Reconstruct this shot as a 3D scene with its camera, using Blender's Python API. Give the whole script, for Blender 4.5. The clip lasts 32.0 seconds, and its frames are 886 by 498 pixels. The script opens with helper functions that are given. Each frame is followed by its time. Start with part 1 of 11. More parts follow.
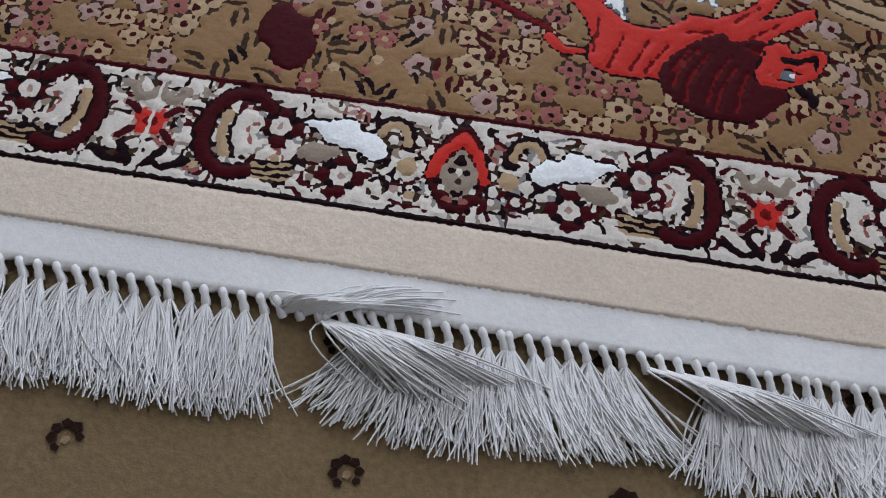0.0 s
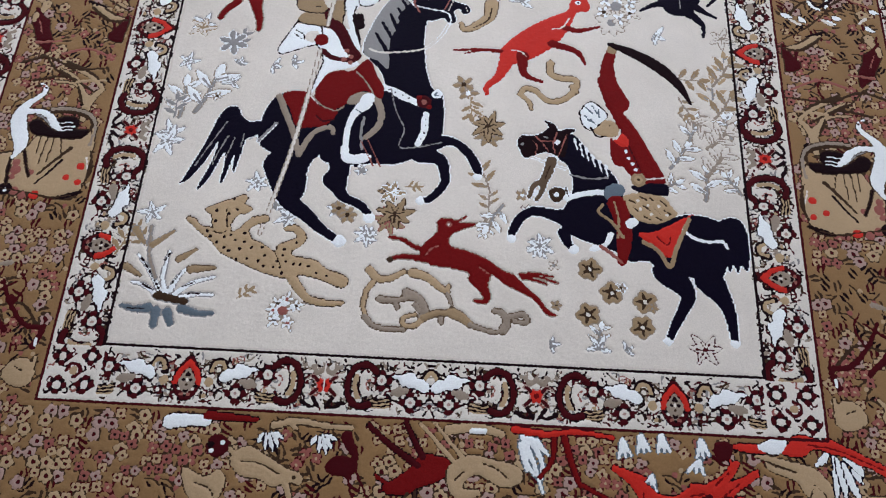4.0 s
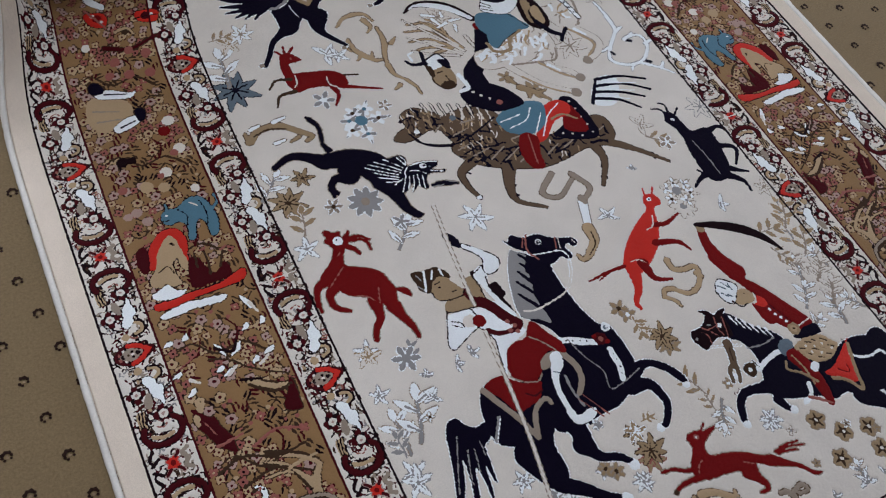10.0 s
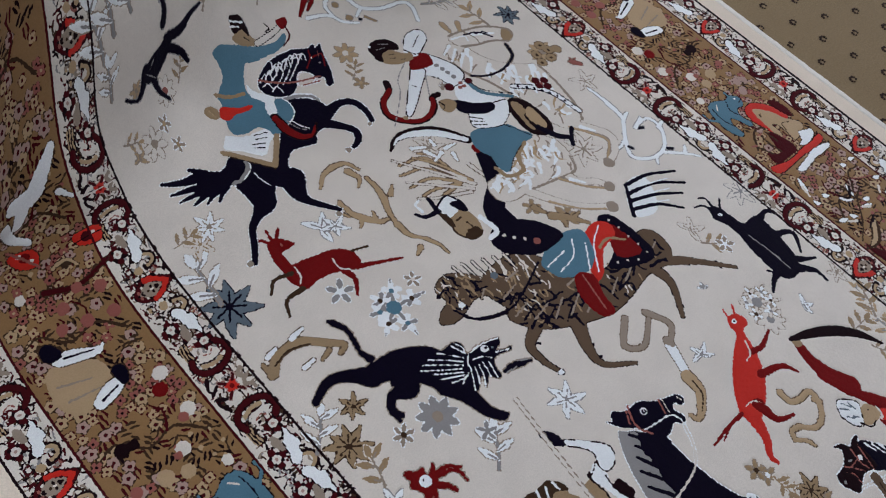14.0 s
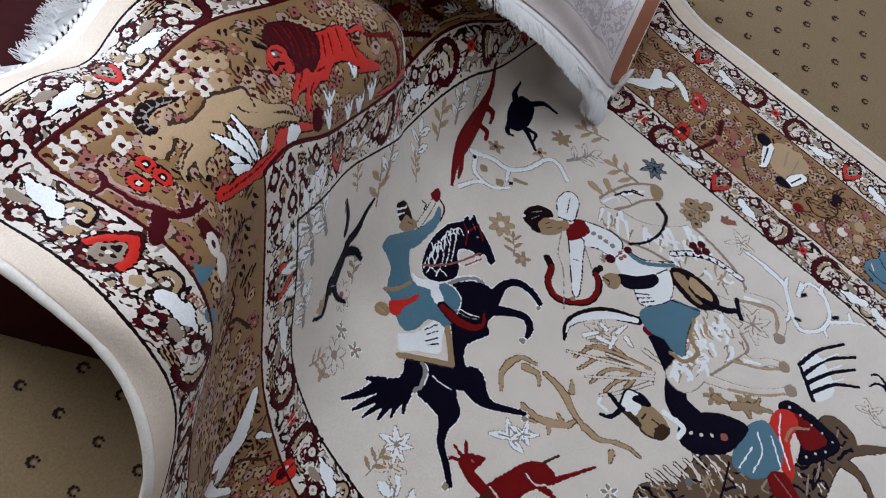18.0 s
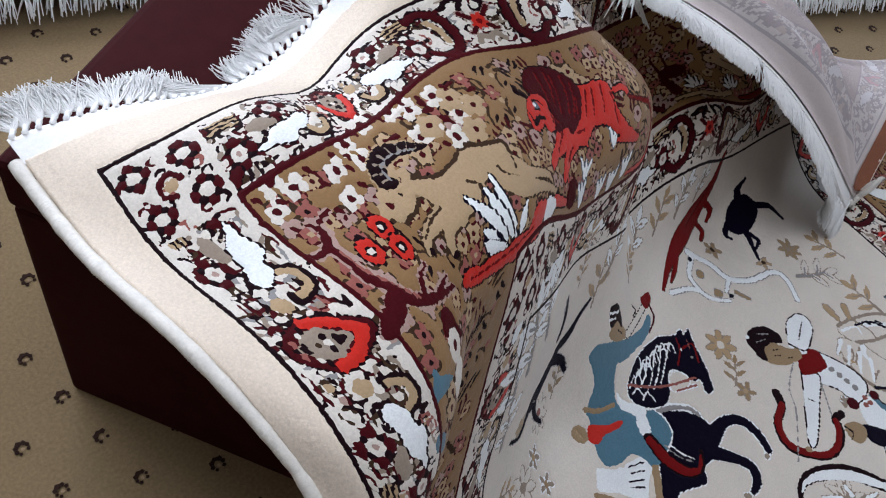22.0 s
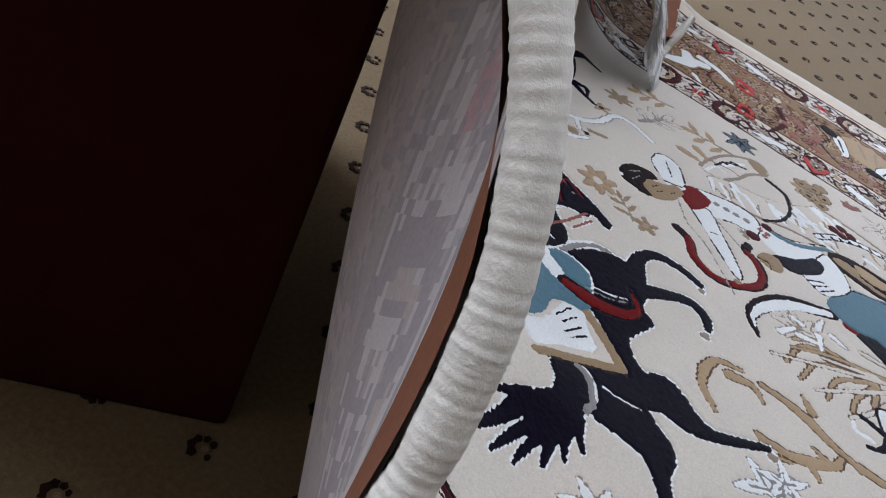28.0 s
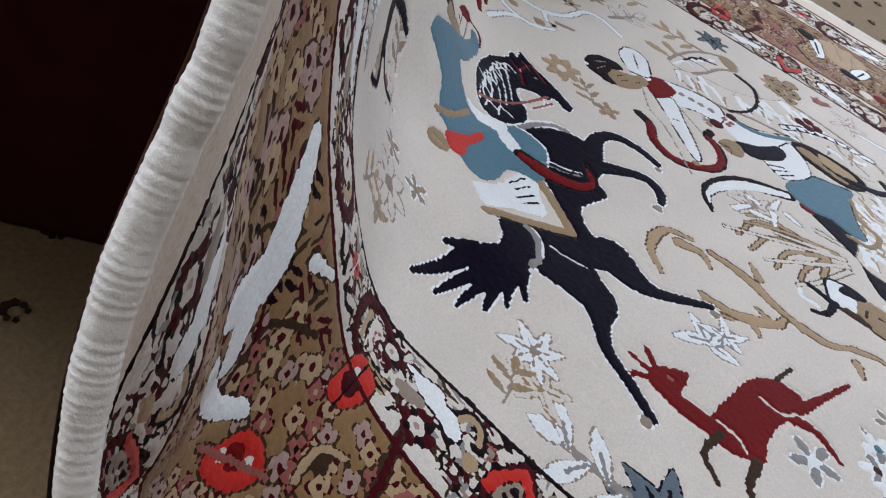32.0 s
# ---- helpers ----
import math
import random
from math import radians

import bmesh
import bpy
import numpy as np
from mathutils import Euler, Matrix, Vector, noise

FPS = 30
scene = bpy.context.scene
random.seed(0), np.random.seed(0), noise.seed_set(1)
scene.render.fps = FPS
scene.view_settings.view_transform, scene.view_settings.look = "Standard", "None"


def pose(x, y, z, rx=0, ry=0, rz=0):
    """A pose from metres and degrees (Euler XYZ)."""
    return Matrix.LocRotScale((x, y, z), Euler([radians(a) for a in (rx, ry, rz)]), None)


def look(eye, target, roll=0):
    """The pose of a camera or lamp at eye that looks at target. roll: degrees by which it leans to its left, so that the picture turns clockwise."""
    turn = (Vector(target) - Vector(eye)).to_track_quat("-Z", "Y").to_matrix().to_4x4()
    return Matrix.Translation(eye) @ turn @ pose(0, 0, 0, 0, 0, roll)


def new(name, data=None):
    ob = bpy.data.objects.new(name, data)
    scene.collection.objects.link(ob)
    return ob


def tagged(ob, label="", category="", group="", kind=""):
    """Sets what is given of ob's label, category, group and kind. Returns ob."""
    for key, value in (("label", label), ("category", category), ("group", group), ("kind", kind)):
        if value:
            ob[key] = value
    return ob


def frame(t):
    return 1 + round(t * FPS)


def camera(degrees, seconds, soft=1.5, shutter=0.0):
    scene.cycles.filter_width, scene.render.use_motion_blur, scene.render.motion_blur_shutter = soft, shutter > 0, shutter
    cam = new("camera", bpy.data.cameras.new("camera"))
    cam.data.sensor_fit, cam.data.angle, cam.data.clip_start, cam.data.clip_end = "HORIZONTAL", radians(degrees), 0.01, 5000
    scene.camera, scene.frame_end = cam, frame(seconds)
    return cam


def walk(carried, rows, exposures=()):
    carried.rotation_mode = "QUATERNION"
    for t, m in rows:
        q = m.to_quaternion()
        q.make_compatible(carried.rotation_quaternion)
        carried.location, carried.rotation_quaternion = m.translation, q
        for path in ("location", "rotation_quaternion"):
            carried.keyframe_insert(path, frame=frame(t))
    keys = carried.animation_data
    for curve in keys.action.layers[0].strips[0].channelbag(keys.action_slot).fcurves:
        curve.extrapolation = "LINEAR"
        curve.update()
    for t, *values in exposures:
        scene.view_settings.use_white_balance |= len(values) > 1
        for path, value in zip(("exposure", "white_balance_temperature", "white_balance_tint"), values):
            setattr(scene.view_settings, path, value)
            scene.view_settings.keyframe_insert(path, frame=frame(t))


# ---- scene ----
cam = camera(53.2, 32.0, soft=1.1)
PATH = [
    (0, (0.193, -0.557, 0.434), (0.184, 0.371, -1.338), 8.2),
    (0.5, (0.172, -0.566, 0.538), (0.173, 0.332, -1.249), 8.5),
    (1, (0.17, -0.539, 0.687), (0.179, 0.28, -1.137), 9.4),
    (1.5, (0.154, -0.519, 0.818), (0.164, 0.284, -1.013), 9.5),
    (2, (0.147, -0.524, 0.902), (0.156, 0.299, -0.92), 8.4),
    (2.5, (0.128, -0.5, 0.971), (0.136, 0.332, -0.847), 7.3),
    (3, (0.102, -0.468, 1.022), (0.097, 0.399, -0.78), 6.6),
    (3.5, (0.059, -0.399, 1.073), (0.027, 0.464, -0.731), 3.6),
    (4, (0.037, -0.356, 1.103), (-0.014, 0.496, -0.705), -0.3),
    (4.5, (0.019, -0.344, 1.136), (-0.043, 0.499, -0.677), -3.5),
    (6.5, (-0.42, -0.362, 1.323), (-0.113, 0.591, -0.409), 9.7),
    (7, (-0.479, -0.354, 1.343), (-0.15, 0.605, -0.382), 8.6),
    (7.5, (-0.516, -0.327, 1.344), (-0.165, 0.688, -0.342), 7.8),
    (8, (-0.541, -0.263, 1.322), (-0.167, 0.747, -0.363), 7.8),
    (8.5, (-0.571, -0.173, 1.292), (-0.172, 0.819, -0.398), 7.8),
    (9, (-0.614, -0.092, 1.281), (-0.156, 0.873, -0.41), 8.3),
    (9.5, (-0.626, -0.044, 1.265), (-0.066, 0.871, -0.424), 10.6),
    (10, (-0.67, 0.012, 1.245), (-0.021, 0.878, -0.437), 11.9),
    (10.5, (-0.759, 0.091, 1.216), (-0.039, 0.918, -0.456), 12.3),
    (11, (-0.809, 0.161, 1.212), (0.001, 0.912, -0.455), 14.2),
    (11.5, (-0.847, 0.223, 1.21), (0.04, 0.903, -0.448), 16.9),
    (12, (-0.865, 0.279, 1.203), (0.062, 0.939, -0.443), 17.4),
    (12.5, (-0.847, 0.327, 1.185), (0.111, 1.002, -0.435), 16.6),
    (13, (-0.817, 0.387, 1.156), (0.156, 1.057, -0.457), 16.1),
    (13.5, (-0.759, 0.487, 1.152), (0.206, 1.113, -0.484), 16.0),
    (15.5, (-0.675, 0.725, 1.139), (0.152, 1.317, -0.583), 14.5),
    (16, (-0.693, 0.795, 1.154), (0.161, 1.382, -0.557), 15.2),
    (16.5, (-0.709, 0.886, 1.165), (0.185, 1.465, -0.527), 16.3),
    (17, (-0.728, 0.958, 1.181), (0.201, 1.531, -0.495), 16.7),
    (17.5, (-0.74, 1.007, 1.194), (0.213, 1.555, -0.477), 17.8),
    (18, (-0.748, 1.041, 1.207), (0.226, 1.557, -0.461), 19.6),
    (18.5, (-0.756, 1.069, 1.217), (0.279, 1.607, -0.408), 20.6),
    (19, (-0.763, 1.104, 1.226), (0.32, 1.663, -0.36), 21.3),
    (19.5, (-0.768, 1.139, 1.226), (0.33, 1.708, -0.345), 21.7),
    (20, (-0.766, 1.158, 1.22), (0.253, 1.791, -0.381), 18.5),
    (20.5, (-0.783, 1.185, 1.203), (0.132, 1.89, -0.429), 15.5),
    (21, (-0.79, 1.199, 1.152), (0.085, 1.935, -0.489), 15.1),
    (21.5, (-0.777, 1.222, 1.08), (0.136, 1.974, -0.533), 16.5),
    (22, (-0.756, 1.241, 0.985), (0.188, 2.0, -0.607), 17.4),
    (22.5, (-0.75, 1.255, 0.893), (0.237, 2.048, -0.655), 17.9),
    (23, (-0.75, 1.26, 0.825), (0.274, 2.067, -0.691), 18.4),
    (23.5, (-0.753, 1.272, 0.761), (0.297, 2.061, -0.748), 19.1),
    (24, (-0.748, 1.288, 0.699), (0.343, 2.081, -0.778), 19.6),
    (24.5, (-0.739, 1.306, 0.652), (0.391, 2.122, -0.783), 19.2),
    (25, (-0.737, 1.309, 0.622), (0.45, 2.129, -0.763), 19.2),
    (25.5, (-0.753, 1.303, 0.602), (0.538, 2.014, -0.749), 21.9),
    (26, (-0.765, 1.302, 0.566), (0.615, 1.918, -0.745), 24.4),
    (26.5, (-0.766, 1.3, 0.514), (0.686, 1.822, -0.758), 26.7),
    (28.5, (-0.769, 1.286, 0.413), (0.831, 1.653, -0.728), 26.6),
    (29, (-0.768, 1.278, 0.398), (0.829, 1.639, -0.749), 25.2),
    (29.5, (-0.771, 1.268, 0.388), (0.826, 1.621, -0.76), 24.4),
    (30, (-0.774, 1.265, 0.379), (0.828, 1.603, -0.768), 24.2),
    (30.5, (-0.774, 1.269, 0.377), (0.824, 1.575, -0.785), 24.4),
    (31, (-0.782, 1.265, 0.38), (0.788, 1.574, -0.819), 25.2),
    (31.5, (-0.791, 1.25, 0.38), (0.761, 1.599, -0.832), 26.2),
    (32, (-0.798, 1.211, 0.415), (0.729, 1.557, -0.827), 27.4),
]
EXPOSURE = [  # seconds, stops, kelvin, tint
    (0, -0.6, 6500, 10), (2, -0.4, 6500, 10), (4, -0.5, 6500, 10), (7, -0.8, 6500, 10), (13, -0.85, 6500, 10), (17, -0.7, 6500, 10), (20, -0.88, 6500, 10),
    (21, -0.85, 6500, 10), (22.5, -0.62, 6500, 10), (24, -0.4, 6500, 10), (26, -0.3, 6500, 10), (29, -0.65, 6500, 10), (30.5, -0.65, 6500, 10), (32, -0.45, 6500, 10),
]
walk(cam, [(t, look(eye, target, roll)) for t, eye, target, roll in PATH], EXPOSURE)

# ---- light: an added fill panel hung over the far left of the rug, grey daylight from two unseen windows ----
world = bpy.data.worlds.new("world")
scene.world = world
world.use_nodes = True
sky = world.node_tree.nodes.new("ShaderNodeTexSky")
sky.sky_type, sky.sun_disc, sky.sun_elevation, sky.sun_rotation = "NISHITA", False, radians(40), radians(70)
back = world.node_tree.nodes["Background"]
back.inputs["Strength"].default_value = 0.12
world.node_tree.links.new(sky.outputs["Color"], back.inputs["Color"])


def area_lamp(name, place, target, width, height, watts, colour):
    data = bpy.data.lights.new(name, "AREA")
    data.shape, data.size, data.size_y, data.energy, data.color = "RECTANGLE", width, height, watts, colour
    ob = new(name, data)
    ob.matrix_world = look(place, target)
    return ob


LIGHT_AT = (-0.50, 1.30, 2.42)  # the hung panel, a fill light added out of view
area_lamp("added_fill_light", (LIGHT_AT[0], LIGHT_AT[1], LIGHT_AT[2] - 0.03), (LIGHT_AT[0], LIGHT_AT[1] - 0.001, 0.0), 1.2, 0.6, 32.0, (0.80, 0.865, 0.98))
area_lamp("assumed_window_light", (-0.55, 4.53, 1.65), (-0.55, 0.0, 1.65), 2.6, 1.5, 195.0, (0.795, 0.865, 1.01))
# east fill, added to brighten the slopes that face right
area_lamp("assumed_window_light", (3.83, -0.1, 1.65), (0.0, -0.1, 1.65), 2.4, 1.5, 56.0, (0.795, 0.865, 1.01))

# ---- materials ----
def node_material(name):
    m = bpy.data.materials.new(name)
    m.use_nodes = True
    t = m.node_tree
    return m, t, t.nodes["Principled BSDF"]


def ramp_between(t, fac, low, high, a=0.3, b=0.7):
    r = t.nodes.new("ShaderNodeValToRGB")
    r.color_ramp.elements[0].position, r.color_ramp.elements[1].position = a, b
    r.color_ramp.elements[0].color, r.color_ramp.elements[1].color = (*low, 1), (*high, 1)
    t.links.new(fac, r.inputs["Fac"])
    return r.outputs["Color"]


def noise_at(t, scale, detail=3.0, rough=0.6, stretch=(1, 1, 1)):
    coord = t.nodes.new("ShaderNodeTexCoord")
    mapping = t.nodes.new("ShaderNodeMapping")
    mapping.inputs["Scale"].default_value = stretch
    n = t.nodes.new("ShaderNodeTexNoise")
    n.inputs["Scale"].default_value, n.inputs["Detail"].default_value, n.inputs["Roughness"].default_value = scale, detail, rough
    t.links.new(coord.outputs["Object"], mapping.inputs["Vector"])
    t.links.new(mapping.outputs["Vector"], n.inputs["Vector"])
    return n.outputs["Fac"]


def shade(c, f):
    return tuple(min(1.0, max(0.0, v * f)) for v in c)


def woolly(name, colour, rough=0.85, grain=900.0, bump=0.35, vary=0.14, sheen=0.25, patch=14.0, lustre=1.0):
    """Cut pile: fine fibre grain, slow shifts of tone where the pile leans, a soft sheen."""
    m, t, p = node_material(name)
    fine, slow = noise_at(t, grain * 0.6, 4.0, 0.7), noise_at(t, patch, 3.0)
    mix = t.nodes.new("ShaderNodeMix")
    mix.data_type, mix.blend_type = "RGBA", "MULTIPLY"
    mix.inputs["Factor"].default_value = 1.0
    t.links.new(ramp_between(t, fine, shade(colour, 1 - vary), shade(colour, 1 + vary)), mix.inputs["A"])
    t.links.new(ramp_between(t, slow, (0.9, 0.9, 0.9), (1.0, 1.0, 1.0)), mix.inputs["B"])
    t.links.new(mix.outputs["Result"], p.inputs["Base Color"])
    b = t.nodes.new("ShaderNodeBump")
    b.inputs["Strength"].default_value, b.inputs["Distance"].default_value = bump, 0.001
    t.links.new(fine, b.inputs["Height"])
    t.links.new(b.outputs["Normal"], p.inputs["Normal"])
    p.inputs["Roughness"].default_value = rough
    # the lustre of combed fibre: a broad gloss in the yarn's own colour
    p.inputs["IOR"].default_value, p.inputs["Specular IOR Level"].default_value = 1.9, lustre
    p.inputs["Specular Tint"].default_value = (*shade(colour, 1.0), 1)
    p.inputs["Sheen Weight"].default_value = sheen
    p.inputs["Sheen Roughness"].default_value = 0.5
    return m


# wool colours of the rug, by short name
WOOL = {
    "field": (0.67, 0.615, 0.555), "cream": (0.70, 0.60, 0.50), "ivory": (0.67, 0.62, 0.565), "brown": (0.235, 0.135, 0.060),
    "dark": (0.012, 0.005, 0.007), "maroon": (0.060, 0.006, 0.009), "red": (0.42, 0.018, 0.012), "scarlet": (0.50, 0.022, 0.014),
    "blue": (0.075, 0.165, 0.225), "navy": (0.0055, 0.004, 0.012), "white": (0.84, 0.87, 0.90), "gold": (0.29, 0.20, 0.115),
    "tan": (0.40, 0.28, 0.165), "grey": (0.24, 0.23, 0.23), "taupe": (0.27, 0.215, 0.17), "pink": (0.36, 0.24, 0.21), "umber": (0.050, 0.028, 0.017), "steel": (0.13, 0.165, 0.20), "crimson": (0.165, 0.008, 0.009), "rose": (0.26, 0.085, 0.07), "sepia": (0.125, 0.082, 0.054),
}
TONES = list(WOOL)
PILE = [woolly("wool_" + k, c, 0.56, sheen=0.14 if max(c) > 0.2 else 0.0, lustre=1.0 if max(c) > 0.2 else 0.04) for k, c in WOOL.items()]
BACK = [woolly("backing_" + k, tuple(0.72 * w + 0.28 * v for v, w in zip(c, (0.50, 0.46, 0.48))), 0.95, 700, 0.5, 0.1, 0.0) for k, c in WOOL.items()]
COTTON = woolly("white_cotton", (0.86, 0.86, 0.86), 0.8, 500, 0.3, 0.06, 0.1)
SELVEDGE = woolly("cream_selvedge_yarn", (0.76, 0.73, 0.68), 0.75, 500, 0.4, 0.1, 0.1)
TAPE = woolly("brown_edge_tape", (0.21, 0.08, 0.045), 0.8, 600, 0.3, 0.15, 0.05)
CARPET = woolly("tan_carpet", (0.215, 0.152, 0.082), 0.95, 420, 0.9, 0.22, 0.15, 3.0)
CARPET_MOTIF = woolly("dark_carpet_motif", (0.024, 0.011, 0.008), 0.95, 500, 0.8, 0.25, 0.1)
CARPET_MOTIF_PALE = woolly("pale_carpet_motif", (0.30, 0.21, 0.13), 0.95, 500, 0.8, 0.25, 0.1)
# plaster of the unseen ceiling and window walls, kept pale for bounced light
PLASTER, t_, p_ = node_material("cream_plaster")
t_.links.new(ramp_between(t_, noise_at(t_, 2.5, 4), (0.83, 0.825, 0.82), (0.88, 0.875, 0.87)), p_.inputs["Base Color"])
p_.inputs["Roughness"].default_value = 0.9
# unseen west and south walls, darkened to hold back bounced light
DARK_WALL, t_, p_ = node_material("dark_unseen_wall")
t_.links.new(ramp_between(t_, noise_at(t_, 6, 4, 0.6, (1, 1, 0.1)), (0.13, 0.105, 0.08), (0.20, 0.165, 0.13)), p_.inputs["Base Color"])
p_.inputs["Roughness"].default_value = 0.7
LEATHER, t_, p_ = node_material("maroon_leatherette")
t_.links.new(ramp_between(t_, noise_at(t_, 30, 4), (0.034, 0.0065, 0.0075), (0.046, 0.0095, 0.0105)), p_.inputs["Base Color"])
b_ = t_.nodes.new("ShaderNodeBump")
b_.inputs["Strength"].default_value, b_.inputs["Distance"].default_value = 0.2, 0.001
t_.links.new(noise_at(t_, 600, 3), b_.inputs["Height"])
t_.links.new(b_.outputs["Normal"], p_.inputs["Normal"])
p_.inputs["Roughness"].default_value = 0.6
p_.inputs["Specular IOR Level"].default_value = 0.02
FRAME, t_, p_ = node_material("white_window_frame")
t_.links.new(ramp_between(t_, noise_at(t_, 8, 3), (0.76, 0.76, 0.75), (0.82, 0.82, 0.81)), p_.inputs["Base Color"])
p_.inputs["Roughness"].default_value = 0.35
# glowing sheet of the added fill panel
DIFFUSER, t_, p_ = node_material("fill_diffuser")
p_.inputs["Base Color"].default_value = (0.86, 0.87, 0.88, 1)
p_.inputs["Emission Color"].default_value, p_.inputs["Emission Strength"].default_value = (0.92, 0.95, 1.0, 1), 2.0
GLASS, t_, p_ = node_material("window_glass")
p_.inputs["Transmission Weight"].default_value, p_.inputs["Roughness"].default_value = 1.0, 0.0
p_.inputs["Base Color"].default_value = (0.95, 0.97, 0.97, 1)


# ---- mesh helpers ----
def part(name, bm, material, parent, label=""):
    me = bpy.data.meshes.new(name)
    bm.to_mesh(me)
    bm.free()
    me.materials.append(material)
    ob = new(name, me)
    ob.parent = parent
    if label:
        tagged(ob, label)
    return ob


def mesh_object(name, verts, faces, materials, parent=None, indices=None, smooth=True):
    """A mesh from numpy arrays of vertices and quads (or triangles)."""
    me = bpy.data.meshes.new(name)
    faces = np.asarray(faces, np.int32)
    n, k = faces.shape
    me.vertices.add(len(verts))
    me.vertices.foreach_set("co", np.asarray(verts, np.float32).ravel())
    me.loops.add(n * k)
    me.loops.foreach_set("vertex_index", faces.ravel())
    me.polygons.add(n)
    me.polygons.foreach_set("loop_start", np.arange(0, n * k, k, dtype=np.int32))
    me.polygons.foreach_set("loop_total", np.full(n, k, np.int32))
    for m in materials:
        me.materials.append(m)
    if indices is not None:
        me.polygons.foreach_set("material_index", np.asarray(indices, np.int32))
    me.polygons.foreach_set("use_smooth", np.full(n, smooth))
    me.update(calc_edges=True)
    ob = new(name, me)
    ob.parent = parent
    return ob


def box_bm(lo, hi, bevel=0.0, segments=2):
    bm = bmesh.new()
    bmesh.ops.create_cube(bm, size=1.0)
    for v in bm.verts:
        v.co = [lo[k] + (v.co[k] + 0.5) * (hi[k] - lo[k]) for k in range(3)]
    if bevel:
        bmesh.ops.bevel(bm, geom=bm.edges[:], offset=bevel, segments=segments, affect="EDGES", profile=0.6)
    return bm


def structure(name, bm, material, label, category):
    ob = part(name, bm, material, None)
    return tagged(ob, label, category, kind="structure")


def thing(name, place, label, category, group="", turn=0.0):
    ob = new(name)
    ob.matrix_world = pose(*place, 0, 0, turn)
    return tagged(ob, label, category, group)


# ---- the room ----
RX0, RX1, RY0, RY1, RH = -3.4, 3.9, -3.2, 4.6, 2.6
FLOOR = structure("floor", box_bm((RX0, RY0, -0.1), (RX1, RY1, 0.0)), CARPET, "tan wall-to-wall carpet with small dark woven motifs", "carpet floor")
structure("ceiling", box_bm((RX0, RY0, RH), (RX1, RY1, RH + 0.1)), PLASTER, "plain cream plaster ceiling, unseen, kept pale to bounce light down", "ceiling")
structure("wall_west", box_bm((RX0 - 0.15, RY0 - 0.15, -0.1), (RX0, RY1 + 0.15, RH + 0.1)), DARK_WALL, "unseen wall closing the room, kept dark to cut bounced light", "wall")
structure("wall_south", box_bm((RX0, RY0 - 0.15, -0.1), (RX1, RY0, RH + 0.1)), DARK_WALL, "unseen wall closing the room, kept dark to cut bounced light", "wall")


def wall_with_window(name, along, at, outer, lo, hi, w0, w1, sill, head):
    """A wall in the plane along=at, with one window opening from w0 to w1."""
    bm = bmesh.new()
    for a0, a1, z0, z1 in ((lo, w0, -0.1, RH + 0.1), (w1, hi, -0.1, RH + 0.1), (w0, w1, -0.1, sill), (w0, w1, head, RH + 0.1)):
        if along == "y":
            piece = box_bm((a0, min(at, outer), z0), (a1, max(at, outer), z1))
        else:
            piece = box_bm((min(at, outer), a0, z0), (max(at, outer), a1, z1))
        me = bpy.data.meshes.new("piece")
        piece.to_mesh(me)
        piece.free()
        bm.from_mesh(me)
        bpy.data.meshes.remove(me)
    return structure(name, bm, PLASTER, "unseen cream plaster wall with a wide window opening", "wall")


wall_with_window("wall_north", "y", RY1, RY1 + 0.15, RX0, RX1, -1.95, 0.85, 0.85, 2.45)
# the opening here is added for the east fill lamp
wall_with_window("wall_east", "x", RX1, RX1 + 0.15, RY0 - 0.15, RY1 + 0.15, -1.4, 1.2, 0.85, 2.45)

ROUNDS = 260
# ---- the rug's drape: a sheet of cloth settled over the box ----
HALF, V0, V1 = 0.775, -0.355, 1.97
STEP = 0.031
BOX_CORNER, BOX_TURN, BOX_W, BOX_L, BOX_H = (-0.674, 1.770), math.radians(33.3), 0.36, 0.37, 0.402
# where the sheet is held: u, v on the flat rug; x, y, z in the room
EDGE_PINS = [
    (-0.775, 1.97, -0.668, 1.700, 0.465), (-0.775, 1.818, -0.650, 1.545, 0.474), (-0.775, 1.69, -0.620, 1.425, 0.452), (-0.775, 1.635, -0.613, 1.386, 0.427),
    (-0.775, 1.58, -0.630, 1.335, 0.382), (-0.775, 1.474, -0.668, 1.306, 0.288), (-0.775, 1.38, -0.703, 1.289, 0.204),
    (-0.738, 1.60, -0.593, 1.344, 0.387), (-0.738, 1.65, -0.594, 1.368, 0.436), (-0.738, 1.69, -0.593, 1.400, 0.460), (-0.70, 1.43, -0.648, 1.307, 0.180),
]
TOP_PINS = [
    (-0.738, 1.933, -0.629, 1.659, 0.474), (-0.665, 1.860, -0.558, 1.593, 0.476), (-0.628, 1.900, -0.514, 1.641, 0.483), (-0.473, 1.900, -0.387, 1.663, 0.478),
    (-0.566, 1.753, -0.443, 1.486, 0.463), (-0.574, 1.807, -0.455, 1.545, 0.474), (-0.651, 1.722, -0.500, 1.425, 0.451), (-0.499, 1.693, -0.380, 1.475, 0.430),
    (-0.40, 1.80, -0.290, 1.585, 0.460), (-0.27, 1.905, -0.190, 1.670, 0.478), (-0.37, 1.90, -0.285, 1.665, 0.487), (-0.422, 1.703, -0.310, 1.505, 0.413),
]
